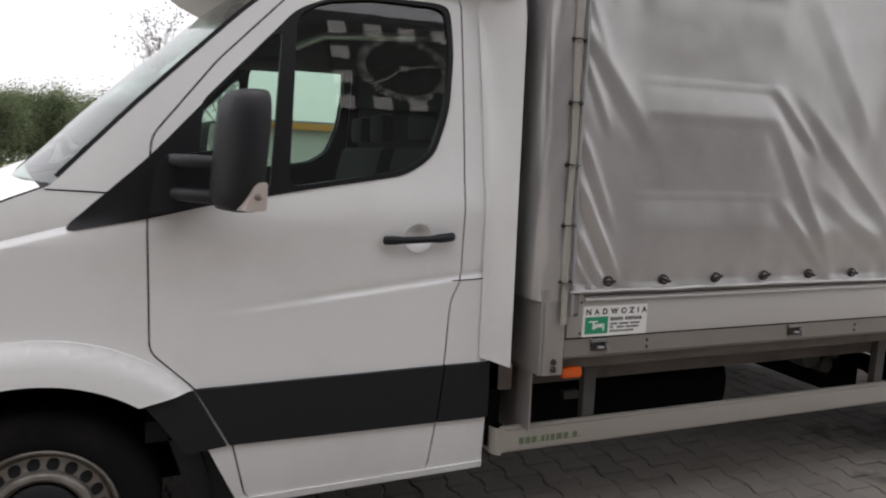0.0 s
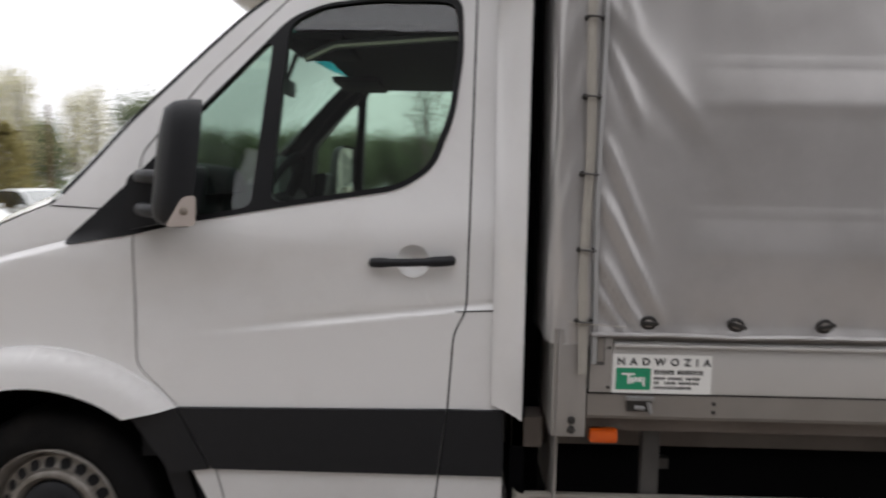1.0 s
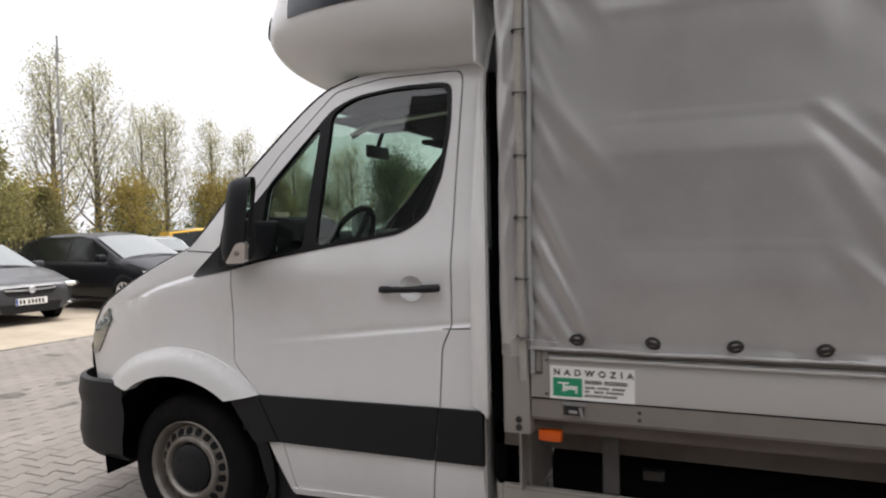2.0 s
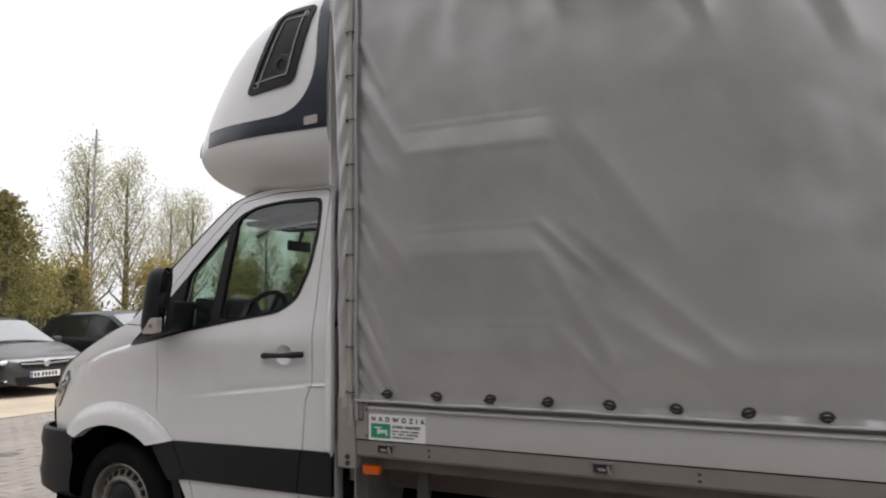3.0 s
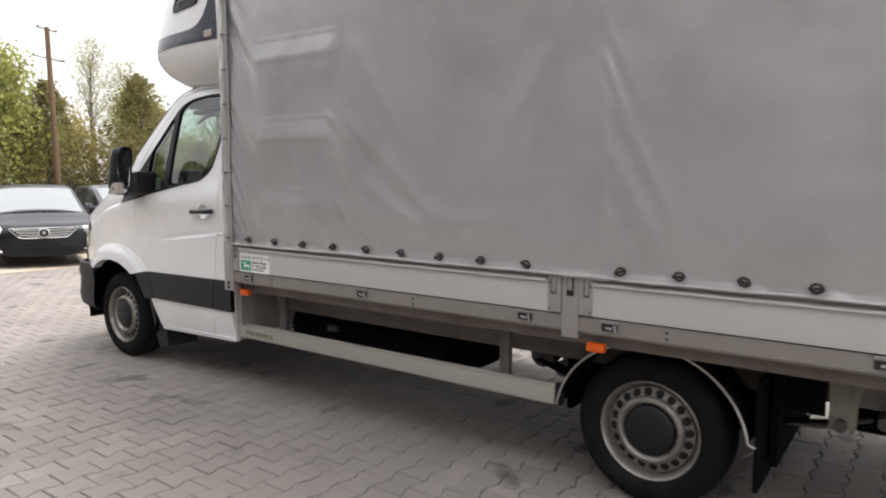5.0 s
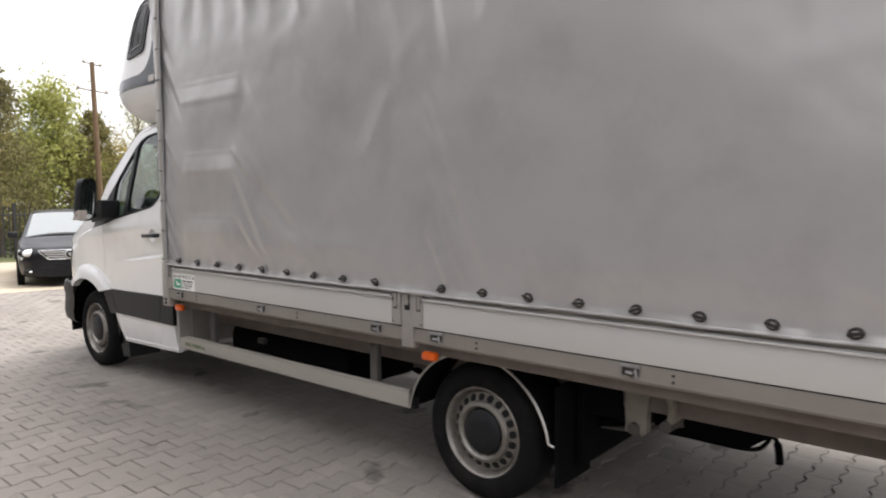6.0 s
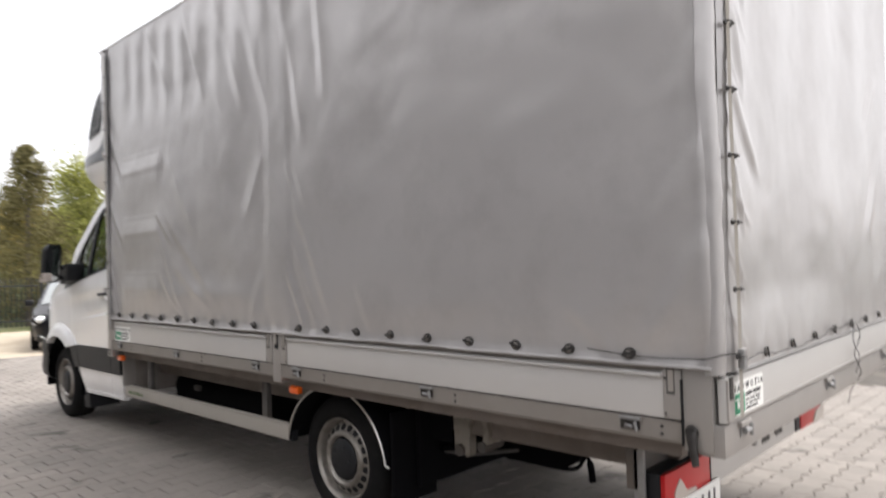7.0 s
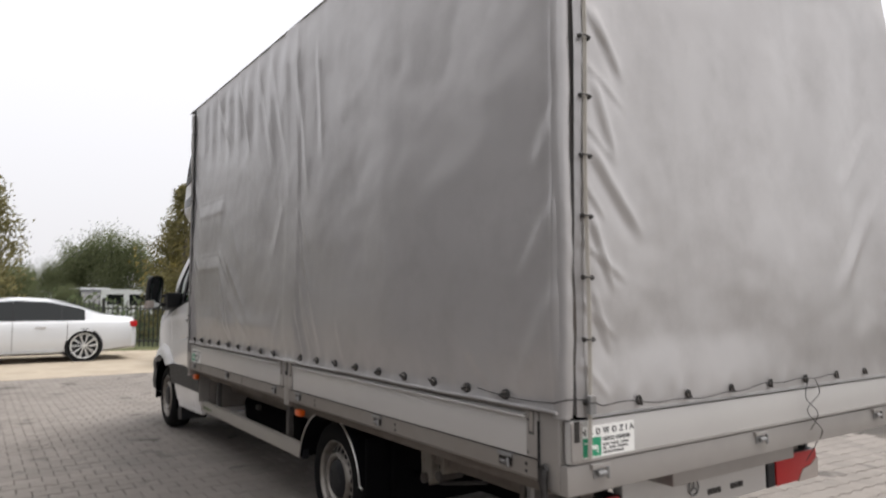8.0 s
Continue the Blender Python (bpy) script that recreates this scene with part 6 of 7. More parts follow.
yellow = car("yellow van in the far parking row", YELLOW, 4.4, 1.80, 1.80, 2.68, 0.8, 1.05, [(-2.05, 1.1), (-2.0, 1.70), (-1.0, 1.80), (0.4, 1.78), (0.7, 1.68), (1.30, 1.0)], 0.92, 1.0)
yellow.matrix_basis = pose(-15.6, 19.0, gz(19), 0, 0, 60)
red_car = car("red family car parked behind the truck", CAR_RED, 4.4, 1.80, 1.46, 2.68, 0.9, 0.98, [(-2.0, 1.0), (-1.7, 1.30), (-1.0, 1.44), (-0.2, 1.46), (0.25, 1.40), (1.22, 0.93)], 0.82, 0.90)
red_car.matrix_basis = pose(4.1, 17.5, gz(17.5), 0, 0, -70)
copy_thing(sedan, pose(5.0, 12.6, gz(12.6), 0, 0, -80))
copy_thing(silver, pose(0.5, 26, gz(26), 0, 0, -75))
copy_thing(sedan, pose(3.2, 22.5, gz(22.5), 0, 0, -75))


# white vans far behind the fence
def van(label, x, y, rz, length=5.0, coat=PEARL, cap=False):
    root = thing("parked_van", label, "van")
    bm_ = prism(bmesh.new(), rounded([(-length / 2, 0.3), (length / 2, 0.3), (length / 2, 0.95), (length / 2 - 0.7, 1.15), (length / 2 - 1.3, 2.0), (length / 2 - 1.8, 2.15), (-length / 2, 2.15)], 0.15, 4), "y", -0.95, 0.95)
    body = part("body", bm_, coat, root, smooth=True)
    if cap:
        part("roof_cap", boxed(-length / 2 + 0.05, length / 2 - 1.7, -0.90, 0.90, 2.10, 2.26, 0.05), PEARL, body, "white roof", smooth=True)
    for sgn in (-1, 1):
        part("side_window", boxed(length / 2 - 2.2, length / 2 - 1.25, *sorted((sgn * 0.94, sgn * 0.965)), 1.2, 1.85, 0.01), CAR_GLASS, body)
        part("load_window", boxed(-length / 2 + 0.3, length / 2 - 2.5, *sorted((sgn * 0.94, sgn * 0.965)), 1.25, 1.85, 0.01), CAR_GLASS, body)
        for xx in (-length / 2 + 0.9, length / 2 - 0.9):
            part("wheel", lathe(bmesh.new(), [(0.0005, -0.02), (0.34, -0.02), (0.34, 0.2), (0.0005, 0.2)], (xx, sgn * 0.86 - (0.09 if sgn > 0 else 0.09), 0.34), 20), RUBBER, root)
    part("rear_window", boxed(-length / 2 - 0.012, -length / 2 + 0.01, -0.75, 0.75, 1.25, 1.9, 0.01), CAR_GLASS, body)
    root.matrix_basis = pose(x, y, gz(y), 0, 0, rz)


van("white van behind the fence", -36.5, 6.55, 75, 3.7)
van("dark van with a white roof beyond the fence", -41, 4.75, 8, 4.2, BLACK_PAINT, True)

# ---- fence ----
FENCE = material("dark_fence_paint", (0.016, 0.016, 0.016), 0.5, vary=0.2)
fence = thing("picket_fence", "dark painted metal picket fence behind the cars", "fence")
picket = part("picket", boxed(-0.011, 0.011, -0.014, 0.014, 0.06, 1.40), FENCE, fence)
picket.location = (-13.9, -6.0, 0)
for k in range(1, 130):
    o = picket.copy()
    scene.collection.objects.link(o)
    yy = -6.0 + 0.125 * k
    o.location = (-13.9, yy, gz(yy))
for y0, y1 in ((-6.1, 1.0), (1.0, 5.5), (5.5, 10.2)):
    for z in (0.22, 1.18):
        bm = bmesh.new()
        tube(bm, [(-13.9, y0, z + gz(y0)), (-13.9, y1, z + gz(y1))], 0.02, 6)
        part("rail", bm, FENCE, fence)
for yy in np.arange(-6.0, 10.3, 2.5):
    part("post", boxed(-13.94, -13.86, yy - 0.04, yy + 0.04, gz(yy) - 0.1, gz(yy) + 1.48), FENCE, fence)

# ---- trees ----
BARK = material("grey_bark", (0.12, 0.10, 0.085), 0.9, vary=0.3, scale=14, bump=0.5, bump_scale=30)


def leafy(name, base, vary_=0.35):
    m = material(name, base, 0.75, vary=0.25, scale=1.5, random=vary_, island=True, spec=0.25)
    n, l = m.node_tree.nodes, m.node_tree.links
    b = n["Principled BSDF"]
    thin = n.new("ShaderNodeBsdfTranslucent")
    l.new(b.inputs["Base Color"].links[0].from_socket, thin.inputs[0])
    mx = n.new("ShaderNodeMixShader")
    mx.inputs[0].default_value = 0.5
    l.new(b.outputs[0], mx.inputs[1])
    l.new(thin.outputs[0], mx.inputs[2])
    l.new(mx.outputs[0], n["Material Output"].inputs["Surface"])
    return m


CONIFER = leafy("conifer_needles", (0.225, 0.20, 0.085), 0.4)
CONIFER_BROWN = leafy("browned_conifer_needles", (0.195, 0.176, 0.080), 0.4)
SPRING = leafy("young_leaves", (0.36, 0.37, 0.12), 0.4)
PALE = leafy("sparse_pale_leaves", (0.46, 0.44, 0.27), 0.35)
OLIVE = leafy("olive_leaves", (0.135, 0.165, 0.09), 0.4)
GOLD = leafy("golden_leaves", (0.33, 0.26, 0.085), 0.35)
DEEP = leafy("dark_wood_leaves", (0.155, 0.175, 0.09), 0.4)


def leaves(name, points, size, mat, parent, rng, label=""):
    """Many small folded leaf blades at the points, one mesh."""
    n_ = len(points)
    P = np.asarray(points)
    a_ = rng.normal(size=(n_, 3))
    a_ /= np.linalg.norm(a_, axis=1)[:, None]
    b_ = rng.normal(size=(n_, 3))
    b_ -= (b_ * a_).sum(1)[:, None] * a_
    b_ /= np.linalg.norm(b_, axis=1)[:, None]
    s_ = size * rng.uniform(0.6, 1.4, (n_, 1))
    v = np.stack([P - a_ * s_, P + b_ * s_ * 0.45, P + a_ * s_, P - b_ * s_ * 0.45], 1).reshape(-1, 3)
    me = bpy.data.meshes.new(name)
    me.vertices.add(len(v))
    me.vertices.foreach_set("co", v.ravel())
    me.loops.add(n_ * 4)
    me.loops.foreach_set("vertex_index", np.arange(n_ * 4, dtype=np.int32))
    me.polygons.add(n_)
    me.polygons.foreach_set("loop_start", np.arange(0, n_ * 4, 4, dtype=np.int32))
    me.update()
    me.materials.append(mat)
    ob = new(name, me)
    ob.parent = parent
    if label:
        ob["label"] = label
    return ob


def conifer(label, h, r, seed, mat=CONIFER, count=11000):
    rng = np.random.default_rng(seed)
    root = thing("conifer", label, "tree", label)
    bm_ = bmesh.new()
    tube(bm_, [(0, 0, -0.1), (0.02, 0, h * 0.5), (0, 0.02, h * 0.96)], [0.13, 0.08, 0.015], 8)
    pts = []
    nb = 130
    for k in range(nb):
        u = (k + rng.uniform()) / nb
        z = 0.05 * h + u * 0.93 * h
        reach = r * (min(1, (1 - u) ** 0.75 * 1.08) * rng.uniform(0.72, 1.12) + 0.05)
        a_ = rng.uniform(0, 2 * math.pi)
        tip = np.array([reach * math.cos(a_), reach * math.sin(a_), z + reach * rng.uniform(0.05, 0.35)])
        root_p = np.array([0, 0, z])
        if k % 3 == 0:
            tube(bm_, [tuple(root_p), tuple(root_p * 0.4 + tip * 0.6)], [0.02, 0.006], 4)
        m_ = count // nb
        t_ = rng.uniform(0.25, 1, m_) ** 0.7
        spread = (0.10 + 0.16 * reach) * (1.15 - 0.6 * t_)
        pts.append(root_p + (tip - root_p) * t_[:, None] + rng.normal(size=(m_, 3)) * spread[:, None] * np.array([1, 1, 0.9]))
    part("trunk", bm_, BARK, root, smooth=True)
    leaves("crown", np.concatenate(pts), 0.062, mat, root, rng)
    return root


def branching(rng, h, r, levels, lean=0.5, first=0.2, n1=16):
    """Trunk and limbs as tubes; returns the mesh and points along the twigs."""
    bm_ = bmesh.new()
    trunk = [(0, 0, -0.1)]
    for k in range(1, 9):
        trunk.append((trunk[-1][0] + rng.normal() * 0.03 * h / 8, trunk[-1][1] + rng.normal() * 0.03 * h / 8, h * k / 8.3))
    tube(bm_, trunk, [0.022 * h * (1 - k / 9.5) for k in range(9)], 8)
    tips = []
    for k in range(n1):
        u = first + (1 - first) * (k + rng.uniform()) / n1 * 0.95
        i = min(7, int(u * 8))
        p = np.array(trunk[i]) + (np.array(trunk[i + 1]) - np.array(trunk[i])) * (u * 8 - i)
        a_ = k * 2.4 + rng.normal() * 0.4
        ln = r * (1.25 - 0.75 * u) * rng.uniform(0.8, 1.2)
        d = np.array([math.cos(a_), math.sin(a_), lean + 0.9 * u + rng.uniform(-0.1, 0.3)])
        d /= np.linalg.norm(d)
        q = [p, p + d * ln * 0.5 + rng.normal(size=3) * 0.05 * ln, p + d * ln + np.array([0, 0, 0.15 * ln])]
        tube(bm_, [tuple(x) for x in q], [0.007 * h * (1.1 - u), 0.0045 * h * (1.1 - u), 0.004], 5)
        for j in range(levels):
            s = rng.uniform(0.25, 1)
            o = q[0] + (q[2] - q[0]) * s
            e = o + (d * 0.6 + rng.normal(size=3) * 0.5 + np.array([0, 0, 0.35])) * ln * 0.42
            tube(bm_, [tuple(o), tuple(e)], [0.010, 0.004], 4)
            tips.append((o, e))
        tips.append((q[1], q[2]))
    tips.append((np.array(trunk[-2]), np.array(trunk[-1])))
    return bm_, tips


def broadleaf(label, h, r, seed, mat, count, size, levels=5, lean=0.5, spread=0.14, n1=18, first=0.2):
    rng = np.random.default_rng(seed)
    root = thing("tree", label, "tree", label)
    bm_, tips = branching(rng, h, r, levels, lean, first, n1)
    part("trunk", bm_, BARK, root, smooth=True)
    m_ = max(1, count // len(tips))
    pts = []
    for o, e in tips:
        t_ = rng.uniform(0.1, 1.1, m_)
        pts.append(o + (e - o) * t_[:, None] + rng.normal(size=(m_, 3)) * spread * r)
    leaves("crown", np.concatenate(pts), size, mat, root, rng)
    return root


def plant(tree, places):
    first = True
    for x, y, s, rz in places:
        m = pose(x, y, gz(y) - 0.05, 0, 0, rz) @ Matrix.Diagonal((s, s, s, 1))
        if first:
            tree.matrix_basis = m
            first = False
        else:
            o = copy_thing(tree, Matrix.Identity(4))
            o.matrix_basis = m


# The last four places are unseen trees, added to darken the tarpaulin's reflections.
plant(conifer("tall browned conifer behind the fence", 5.6, 1.5, 11, CONIFER_BROWN), [(-15.6, 4.15, 0.97, 0), (-15.8, -1.75, 1.10, 200), (-16.2, -5.4, 1.15, 60), (-15.6, -8.8, 1.05, 140), (-15.9, -12.2, 1.2, 250), (-14.6, -15.6, 1.1, 20)])
plant(conifer("dense green conifer behind the parked cars", 4.9, 1.75, 12), [(-15.4, 9.5, 1.0, 0), (-16.6, 7.2, 0.92, 120), (-15.5, 23.0, 0.80, 200), (-12.5, 31.0, 0.85, 40), (-16.4, 12.4, 0.62, 300)])
plant(broadleaf("tall sparse poplar in young leaf", 9.2, 2.2, 21, PALE, 6200, 0.058, 8, 1.0, 0.12, 30), [(-22.0, 17.2, 0.90, 0), (-23.0, 20.2, 0.92, 90), (-22.5, 23.6, 0.80, 200), (-23.5, 28.0, 0.80, 310), (-24.5, 14.2, 0.72, 60), (-22.2, 11.5, 0.74, 155), (-22.0, 32.5, 0.76, 140), (-21.0, 37.5, 0.72, 10), (-26.0, 25.5, 0.85, 250), (-20.0, 26.5, 0.70, 75), (-19.5, 30.0, 0.72, 175), (-18.0, 34.0, 0.70, 25)])
plant(broadleaf("fresh yellow-green tree behind the fence", 5.6, 1.7, 22, SPRING, 9000, 0.075, 6, 0.6, 0.17, 22, 0.12), [(-16.6, 6.0, 0.86, 0), (-17.5, 10.8, 0.75, 220)])
plant(broadleaf("golden bush-like tree among the trees", 3.4, 1.5, 23, GOLD, 5000, 0.07, 5, 0.4, 0.2, 14, 0.06), [(-19.0, 9.0, 0.9, 0), (-20.0, 14.6, 0.9, 70), (-20.5, 19.5, 1.0, 130), (-20.5, 25, 1.1, 210), (-30, 8.0, 1.3, 20)])
plant(broadleaf("bare spreading tree with few leaves", 7.0, 2.4, 24, BARK, 1500, 0.06, 8, 0.8, 0.13, 22), [(-0.6, 34.0, 1.12, 0), (3.0, 52.0, 1.5, 100)])
plant(broadleaf("round dark green tree at the edge of the wood", 6.4, 2.8, 25, DEEP, 22000, 0.085, 7, 0.5, 0.18, 22, 0.12),
      [(-46, 1.2, 0.46, 0), (-26.5, 1.75, 0.25, 100), (-25.5, -0.2, 0.34, 30), (-46, 4.4, 0.66, 60), (-45, 7.6, 0.72, 130), (-42, -1.6, 0.45, 200), (-40, -5.0, 0.6, 280), (-42, 10.5, 0.7, 20), (-45, 2.8, 0.50, 90), (-45, 5.8, 0.78, 170), (-44, 0.0, 0.46, 240), (-42, 14, 0.8, 310), (-40, -8, 0.62, 15), (-42, -3.4, 0.58, 75)])
plant(broadleaf("olive green tree in the far tree line", 6.6, 3.0, 26, OLIVE, 24000, 0.095, 7, 0.5, 0.18, 22, 0.10),
      [(-20, 47, 0.78, 0), (-15.5, 51, 0.74, 70), (-11.5, 54, 0.80, 140), (-8.0, 57, 0.84, 210), (-26, 42, 0.72, 280), (-30, 36, 0.62, 30), (-31, 30, 0.55, 100), (-32, 22, 0.50, 170), (8, 44, 0.5, 20), (12, 40, 0.5, 110), (-3.6, 62, 0.85, 300), (-13.5, 53, 0.76, 15), (-17.6, 49.4, 0.74, 85), (-9.8, 56, 0.80, 160), (-5.8, 60, 0.82, 230), (-1.2, 63, 0.85, 45), (16, 42, 0.45, 10), (21, 38, 0.45, 60), (-34, 14, 0.6, 200), (-18, 40, 0.85, 240)])
# undergrowth below the trees
rng = np.random.default_rng(5)
hedge = tagged(new("undergrowth"), "tangled olive undergrowth below the trees", "bushes", kind="stuff")
pts = []
for x0, y0, x1, y1, n_, hh in ((-19, -8, -19, 16, 9000, 1.6), (-21, 14, -22, 40, 12000, 2.2), (-22, 40, -2, 60, 12000, 2.4), (-40, -14, -38, 20, 9000, 2.2), (-2, 60, 24, 36, 9000, 2.2)):
    t_ = rng.uniform(0, 1, n_)
    x_, y_ = x0 + (x1 - x0) * t_ + rng.normal(size=n_) * 0.8, y0 + (y1 - y0) * t_ + rng.normal(size=n_) * 0.8
    lump = 0.65 + 0.35 * np.sin(t_ * 47) * np.sin(t_ * 131 + 1)
    pts.append(np.stack([x_, y_, rng.uniform(0, 1, n_) ** 0.8 * hh * lump - SLOPE * np.maximum(0, y_ - 1)], 1))
leaves("undergrowth_leaf", np.concatenate(pts), 0.13, OLIVE, hedge, rng)

# ---- poles ----
WOOD = material("weathered_pole_wood", (0.13, 0.082, 0.045), 0.85, vary=0.3, scale=10, bump=0.4, bump_scale=30)


def utility_pole(x, y, h, label, lean=0.0):
    root = thing("utility_pole", label, "utility pole")
    bm_ = bmesh.new()
    tube(bm_, [(0, 0, -0.2), (lean, 0, h)], [0.095, 0.065], 10)
    part("shaft", bm_, WOOD, root, smooth=True)
    for z, w in ((h - 0.06, 0.38), (h - 0.85, 0.62)):
        bm_ = bmesh.new()
        tube(bm_, [(lean, -w, z), (lean, w, z)], 0.022, 6)
        bar = part("cross_arm", bm_, WOOD, root)
        for s in (-1, 1):
            bm_ = bmesh.new()
            lathe(bm_, [(0.01, -0.04), (0.05, -0.03), (0.06, 0.03), (0.01, 0.05)], (lean, s * w * 0.9, z + 0.06), 10)
            part("insulator", bm_, STICKER, bar, smooth=True)
    root.matrix_basis = pose(x, y, gz(y), 0, 0, 25)


utility_pole(-15.05, 6.75, 5.75, "weathered wooden utility pole with lamps", -0.15)
utility_pole(-19.0, 31.5, 5.6, "wooden utility pole among the trees")
mast = thing("antenna_mast", "thin grey antenna mast on a tripod", "mast")
bm = bmesh.new()
tube(bm, [(0, 0, 0.3), (0, 0, 5.6), (0, 0, 8.1)], [0.04, 0.035, 0.022], 8)
tube(bm, [(0.05, 0, 7.6), (0.05, 0, 8.5)], 0.035, 8)
part("tube", bm, GALV, mast, smooth=True)
for a in (0.3, 2.4, 4.5):
    bm = bmesh.new()
    tube(bm, [(0, 0, 2.1), (1.2 * math.cos(a), 1.2 * math.sin(a), 1.0)], 0.04, 6)
    part("stay", bm, ALU_PANEL, mast)
part("antenna_box", boxed(-0.07, 0.07, -0.07, 0.07, 5.1, 5.7, 0.02), GALV, mast)
mast.matrix_basis = pose(-19.0, 15.1, gz(15.1))

# ---- low hall across the yard ----
CLADDING = material("pale_cladding", (0.55, 0.56, 0.52), 0.7, vary=0.06, scale=2)
FASCIA = material("orange_fascia", (0.55, 0.26, 0.05), 0.6, vary=0.08)
hall = thing("low_hall", "long low pale hall with an orange roof edge", "building")
LEN = 42.0
part("wall", boxed(0, 9, 0, LEN, -0.3, 3.25), CLADDING, hall)
part("roof", boxed(-0.35, 9.3, -0.35, LEN + 0.3, 3.25, 3.55), GALV, hall)
part("fascia", boxed(-0.40, 9.35, -0.40, LEN + 0.35, 3.20, 3.46), FASCIA, hall)
for k in range(9):
    y = 1.6 + k * 4.4
    o = part("window", boxed(-0.05, 0.02, y, y + 1.3, 1.0, 2.4), CAR_GLASS, hall)
    part("window_frame", boxed(-0.08, -0.05, y - 0.06, y + 1.36, 0.94, 1.0), STICKER, o)
    o = part("door", boxed(-0.04, 0.02, y + 2.0, y + 3.1, -0.2, 2.2), GALV, hall)
hall.matrix_basis = pose(3.7, 27.0, gz(40) + 0.2, 0, 0, 7)

# ---- dark frontage behind the walk, mirrored in the cab windows ----
DARK_WALL = material("dark_frontage", (0.045, 0.045, 0.047), 0.7, vary=0.3, scale=2)
front = thing("dark_frontage", "dark shop frontage with a black and white clock", "building")
part("wall", boxed(-2.6, 4.9, -7.4, -6.6, -0.1, 7.0), DARK_WALL, front)
# Two unseen walls, added to block low sky light and darken side reflections.
part("east_wing", boxed(4.9, 13.5, -7.4, -6.8, -0.1, 3.4), DARK_WALL, front)
part("low_wing", boxed(-9.5, -2.6, -7.4, -6.8, -0.1, 6.2), DARK_WALL, front)
clock = part("clock_board", boxed(2.48, 4.68, -6.6, -6.56, 4.84, 6.74), INK, front, "black clock board")
for i in range(8):
    for j in range(7):
        edge = i in (0, 7) or j in (0, 6)
        if edge and (i + j) % 2 == 0:
            part("white_square", boxed(2.48 + i * 0.275, 2.755 + i * 0.275, -6.558, -6.55, 4.84 + j * 0.2714, 5.11 + j * 0.2714), STICKER, clock)
for k in range(60):
    a = k * 2 * math.pi / 60
    bm = boxed(-0.008 - 0.016 * (k % 5 == 0), 0.008 + 0.016 * (k % 5 == 0), -0.004, 0.004, 0.60, 0.74)
    bmesh.ops.transform(bm, matrix=Matrix.Translation((3.58, -6.55, 5.79)) @ Matrix.Rotation(a, 4, "Y"), verts=bm.verts[:])
    part("clock_tick", bm, STICKER, clock)
for a, ln in ((radians(-128), 0.66), (radians(78), 0.55)):
    bm = boxed(-0.012, 0.012, -0.004, 0.004, 0.0, ln)
    bmesh.ops.transform(bm, matrix=Matrix.Translation((3.58, -6.545, 5.79)) @ Matrix.Rotation(a, 4, "Y"), verts=bm.verts[:])
    part("clock_hand", bm, STICKER, clock)
part("clock_hub", boxed(3.52, 3.64, -6.55, -6.53, 5.74, 5.84, 0.01), STICKER, clock)

# ---- interlocking pavers, laid last ----
PL, PW = 0.190, 0.151       # length of a bone-shaped paver along y, pitch of the rows along x


def bone(u):
    """Half the width added at u along the paver: broad ends, narrow waist."""
    return 0.0105 * (2 * min(1, max(0, (abs(u) - 0.0275) / 0.040)) - 1)


def paver_outline():
    us = (-PL / 2, -0.0675, -0.0275, 0.0275, 0.0675, PL / 2)
    right = [(PW / 2 + bone(u), u) for u in us]
    left = [(-PW / 2 - bone(u), u) for u in us[::-1]]
    return [(x - math.copysign(0.0028, x), y * 0.970) for x, y in right + left]


OUT = paver_outline()
N = len(OUT)
v0 = [(x - math.copysign(0.0042, x), y * 0.955, 0.0) for x, y in OUT] + [(x, y, -0.0045) for x, y in OUT] + [(x, y, -0.02) for x, y in OUT]
f0 = [tuple(range(N))] + [(i, i + N, (i + 1) % N + N, (i + 1) % N) for i in range(N)] + [(i + N, i + 2 * N, (i + 1) % N + 2 * N, (i + 1) % N + N) for i in range(N)]
f0 = [f0[0]] + [f[::-1] for f in f0[1:]]
f0[0] = tuple(range(N))
paver_mesh = bpy.data.meshes.new("paver")
paver_mesh.from_pydata(v0, [], f0)
paver_mesh.materials.append(PAVER)
V0, F0 = np.array(v0), f0

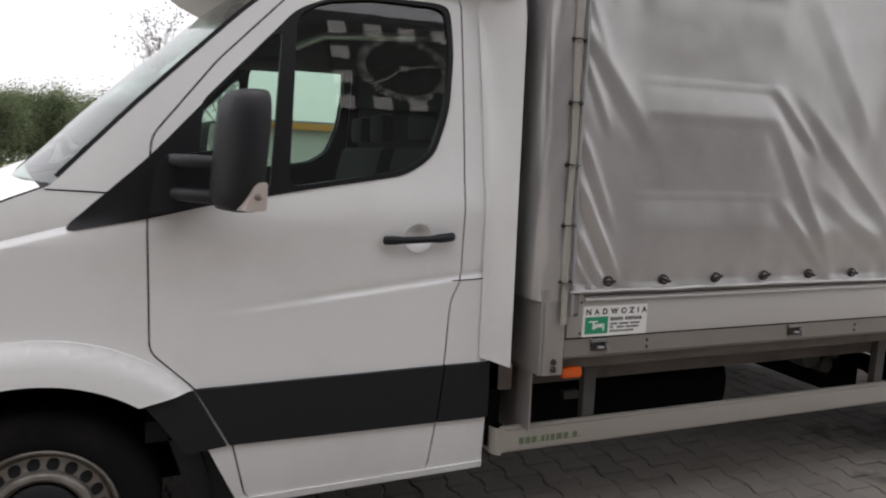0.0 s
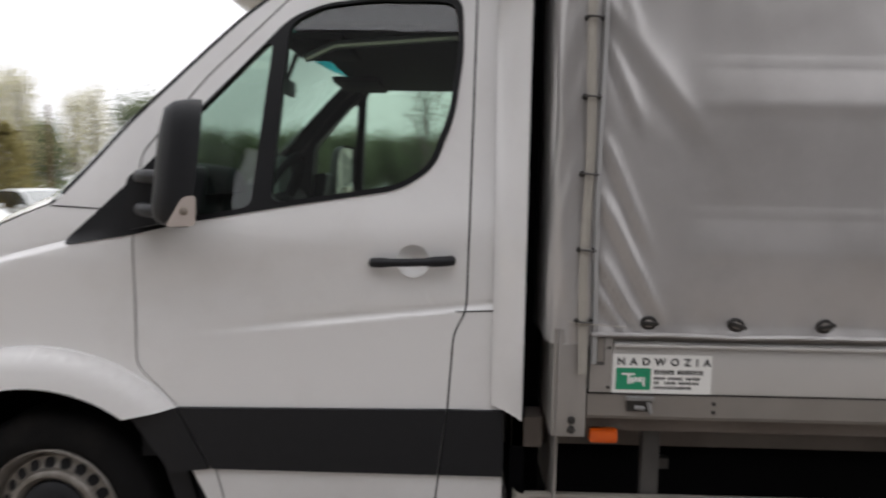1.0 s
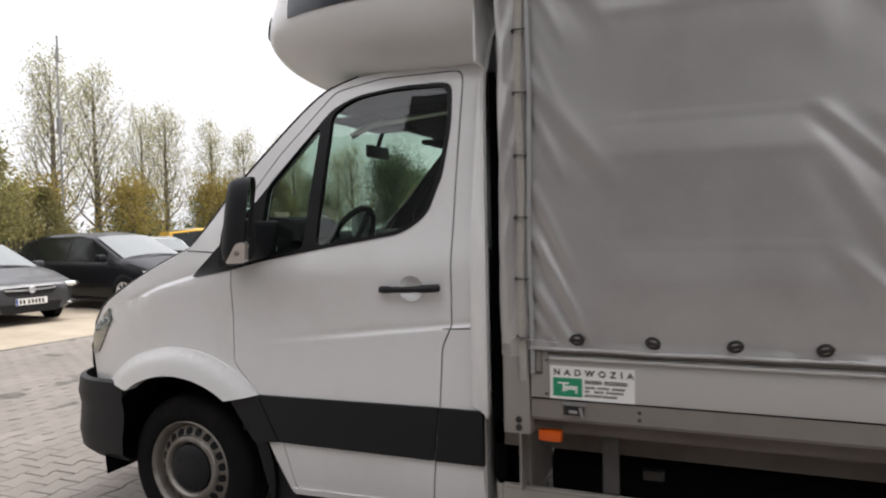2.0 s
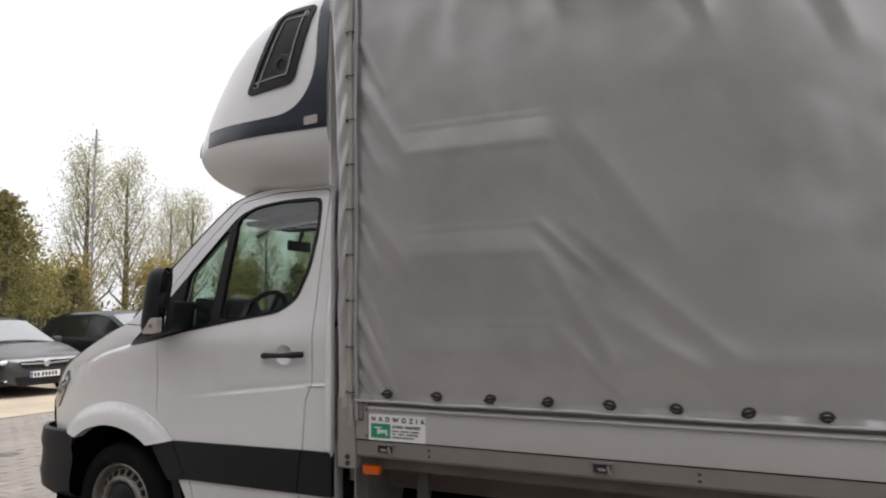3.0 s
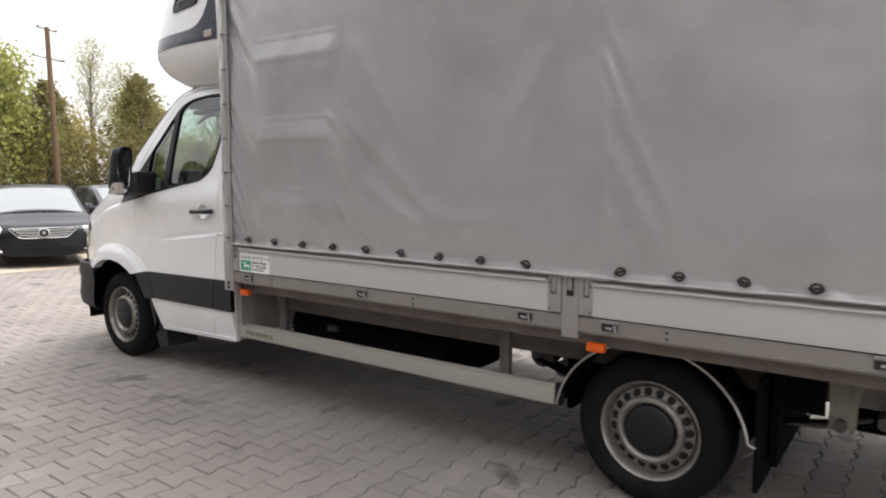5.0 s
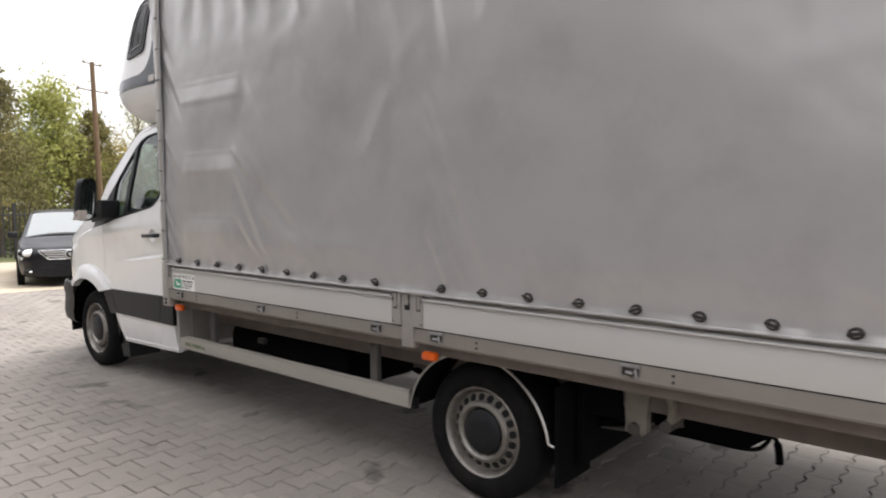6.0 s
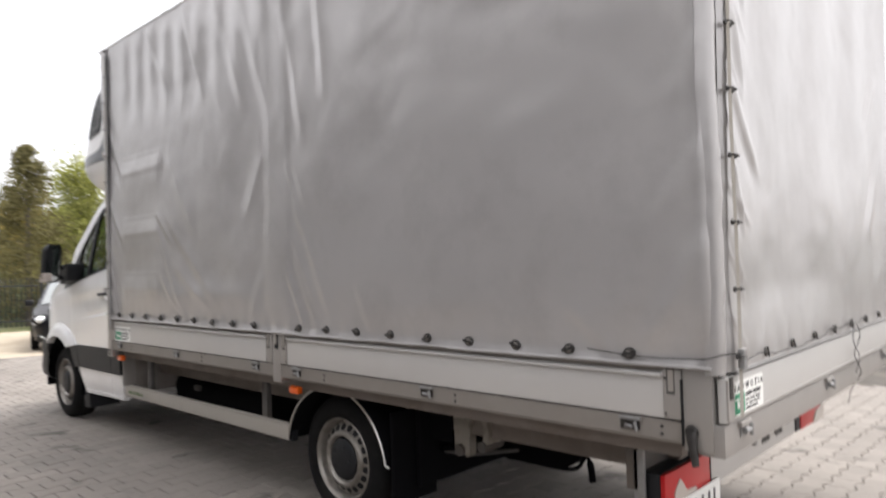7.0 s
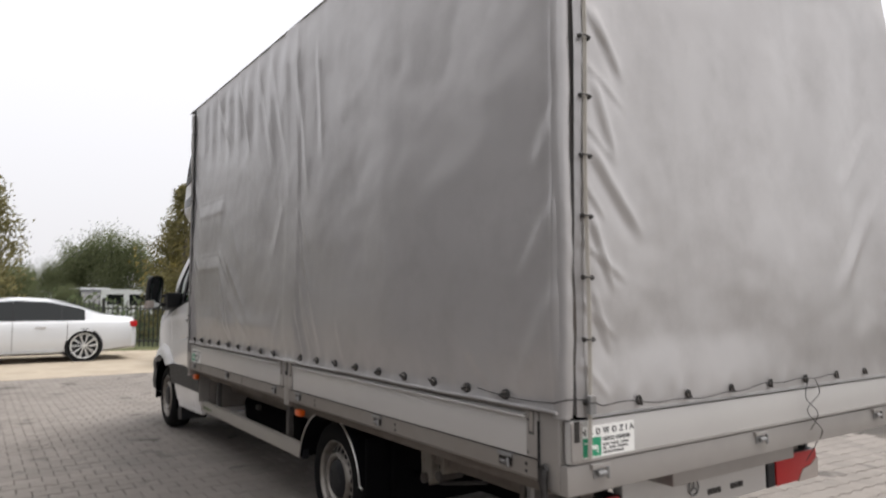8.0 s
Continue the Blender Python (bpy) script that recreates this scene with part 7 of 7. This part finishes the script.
rng = np.random.default_rng(3)
spots = []
x_lo = PAVE_EDGE + 0.15
for i in range(int((11.6 - x_lo) / PW)):
    for j in range(int(-3.9 / PL), int(7.0 / PL)):
        spots.append((x_lo + (i + 0.5) * PW, (j + 0.5 + 0.5 * (i % 2)) * PL))
spots = np.array(spots)
dz = rng.normal(size=len(spots)) * 0.0012 + np.array([0.006 * noise.noise((x * 0.7, y * 0.7, 2.0)) for x, y in spots])
turn = rng.normal(size=len(spots)) * 0.010
# those in the strip just before the rear wheel are pieces of their own
near = (spots[:, 0] > 3.3) & (spots[:, 0] < 6.1) & (spots[:, 1] > -0.75) & (spots[:, 1] < 0.0)
pick = np.where(near)[0][:300]
keep = np.ones(len(spots), bool)
keep[pick] = False
for k in pick:
    o = new("paver", paver_mesh)
    o.parent = pavement
    o.matrix_basis = Matrix.Translation((spots[k, 0], spots[k, 1], dz[k] + gz(spots[k, 1]))) @ Matrix.Rotation(turn[k], 4, "Z")
rest = np.where(keep)[0]
c, s = np.cos(turn[rest])[:, None], np.sin(turn[rest])[:, None]
X = spots[rest, 0][:, None] + V0[None, :, 0] * c - V0[None, :, 1] * s
Y = spots[rest, 1][:, None] + V0[None, :, 0] * s + V0[None, :, 1] * c
tilt = rng.normal(size=(len(rest), 2)) * 0.008
Z = (dz[rest] - SLOPE * np.maximum(0, spots[rest, 1] - 1.0))[:, None] + V0[None, :, 2] + tilt[:, :1] * V0[None, :, 0] + tilt[:, 1:] * V0[None, :, 1]
co = np.stack([X, Y, Z], 2).reshape(-1, 3)
sizes = np.array([len(f) for f in F0])
flat = np.concatenate([np.array(f) for f in F0])
idx = (flat[None, :] + (np.arange(len(rest)) * len(V0))[:, None]).ravel().astype(np.int32)
tot = np.tile(sizes, len(rest))
me = bpy.data.meshes.new("paver_field")
me.vertices.add(len(co))
me.vertices.foreach_set("co", co.ravel())
me.loops.add(len(idx))
me.loops.foreach_set("vertex_index", idx)
me.polygons.add(len(tot))
me.polygons.foreach_set("loop_start", np.concatenate([[0], np.cumsum(tot)[:-1]]).astype(np.int32))
me.update(calc_edges=True)
me.shade_flat()
me.materials.append(PAVER_JOINED)
field = new("paver_field", me)
field.parent = pavement
field["kind"] = "stuff"
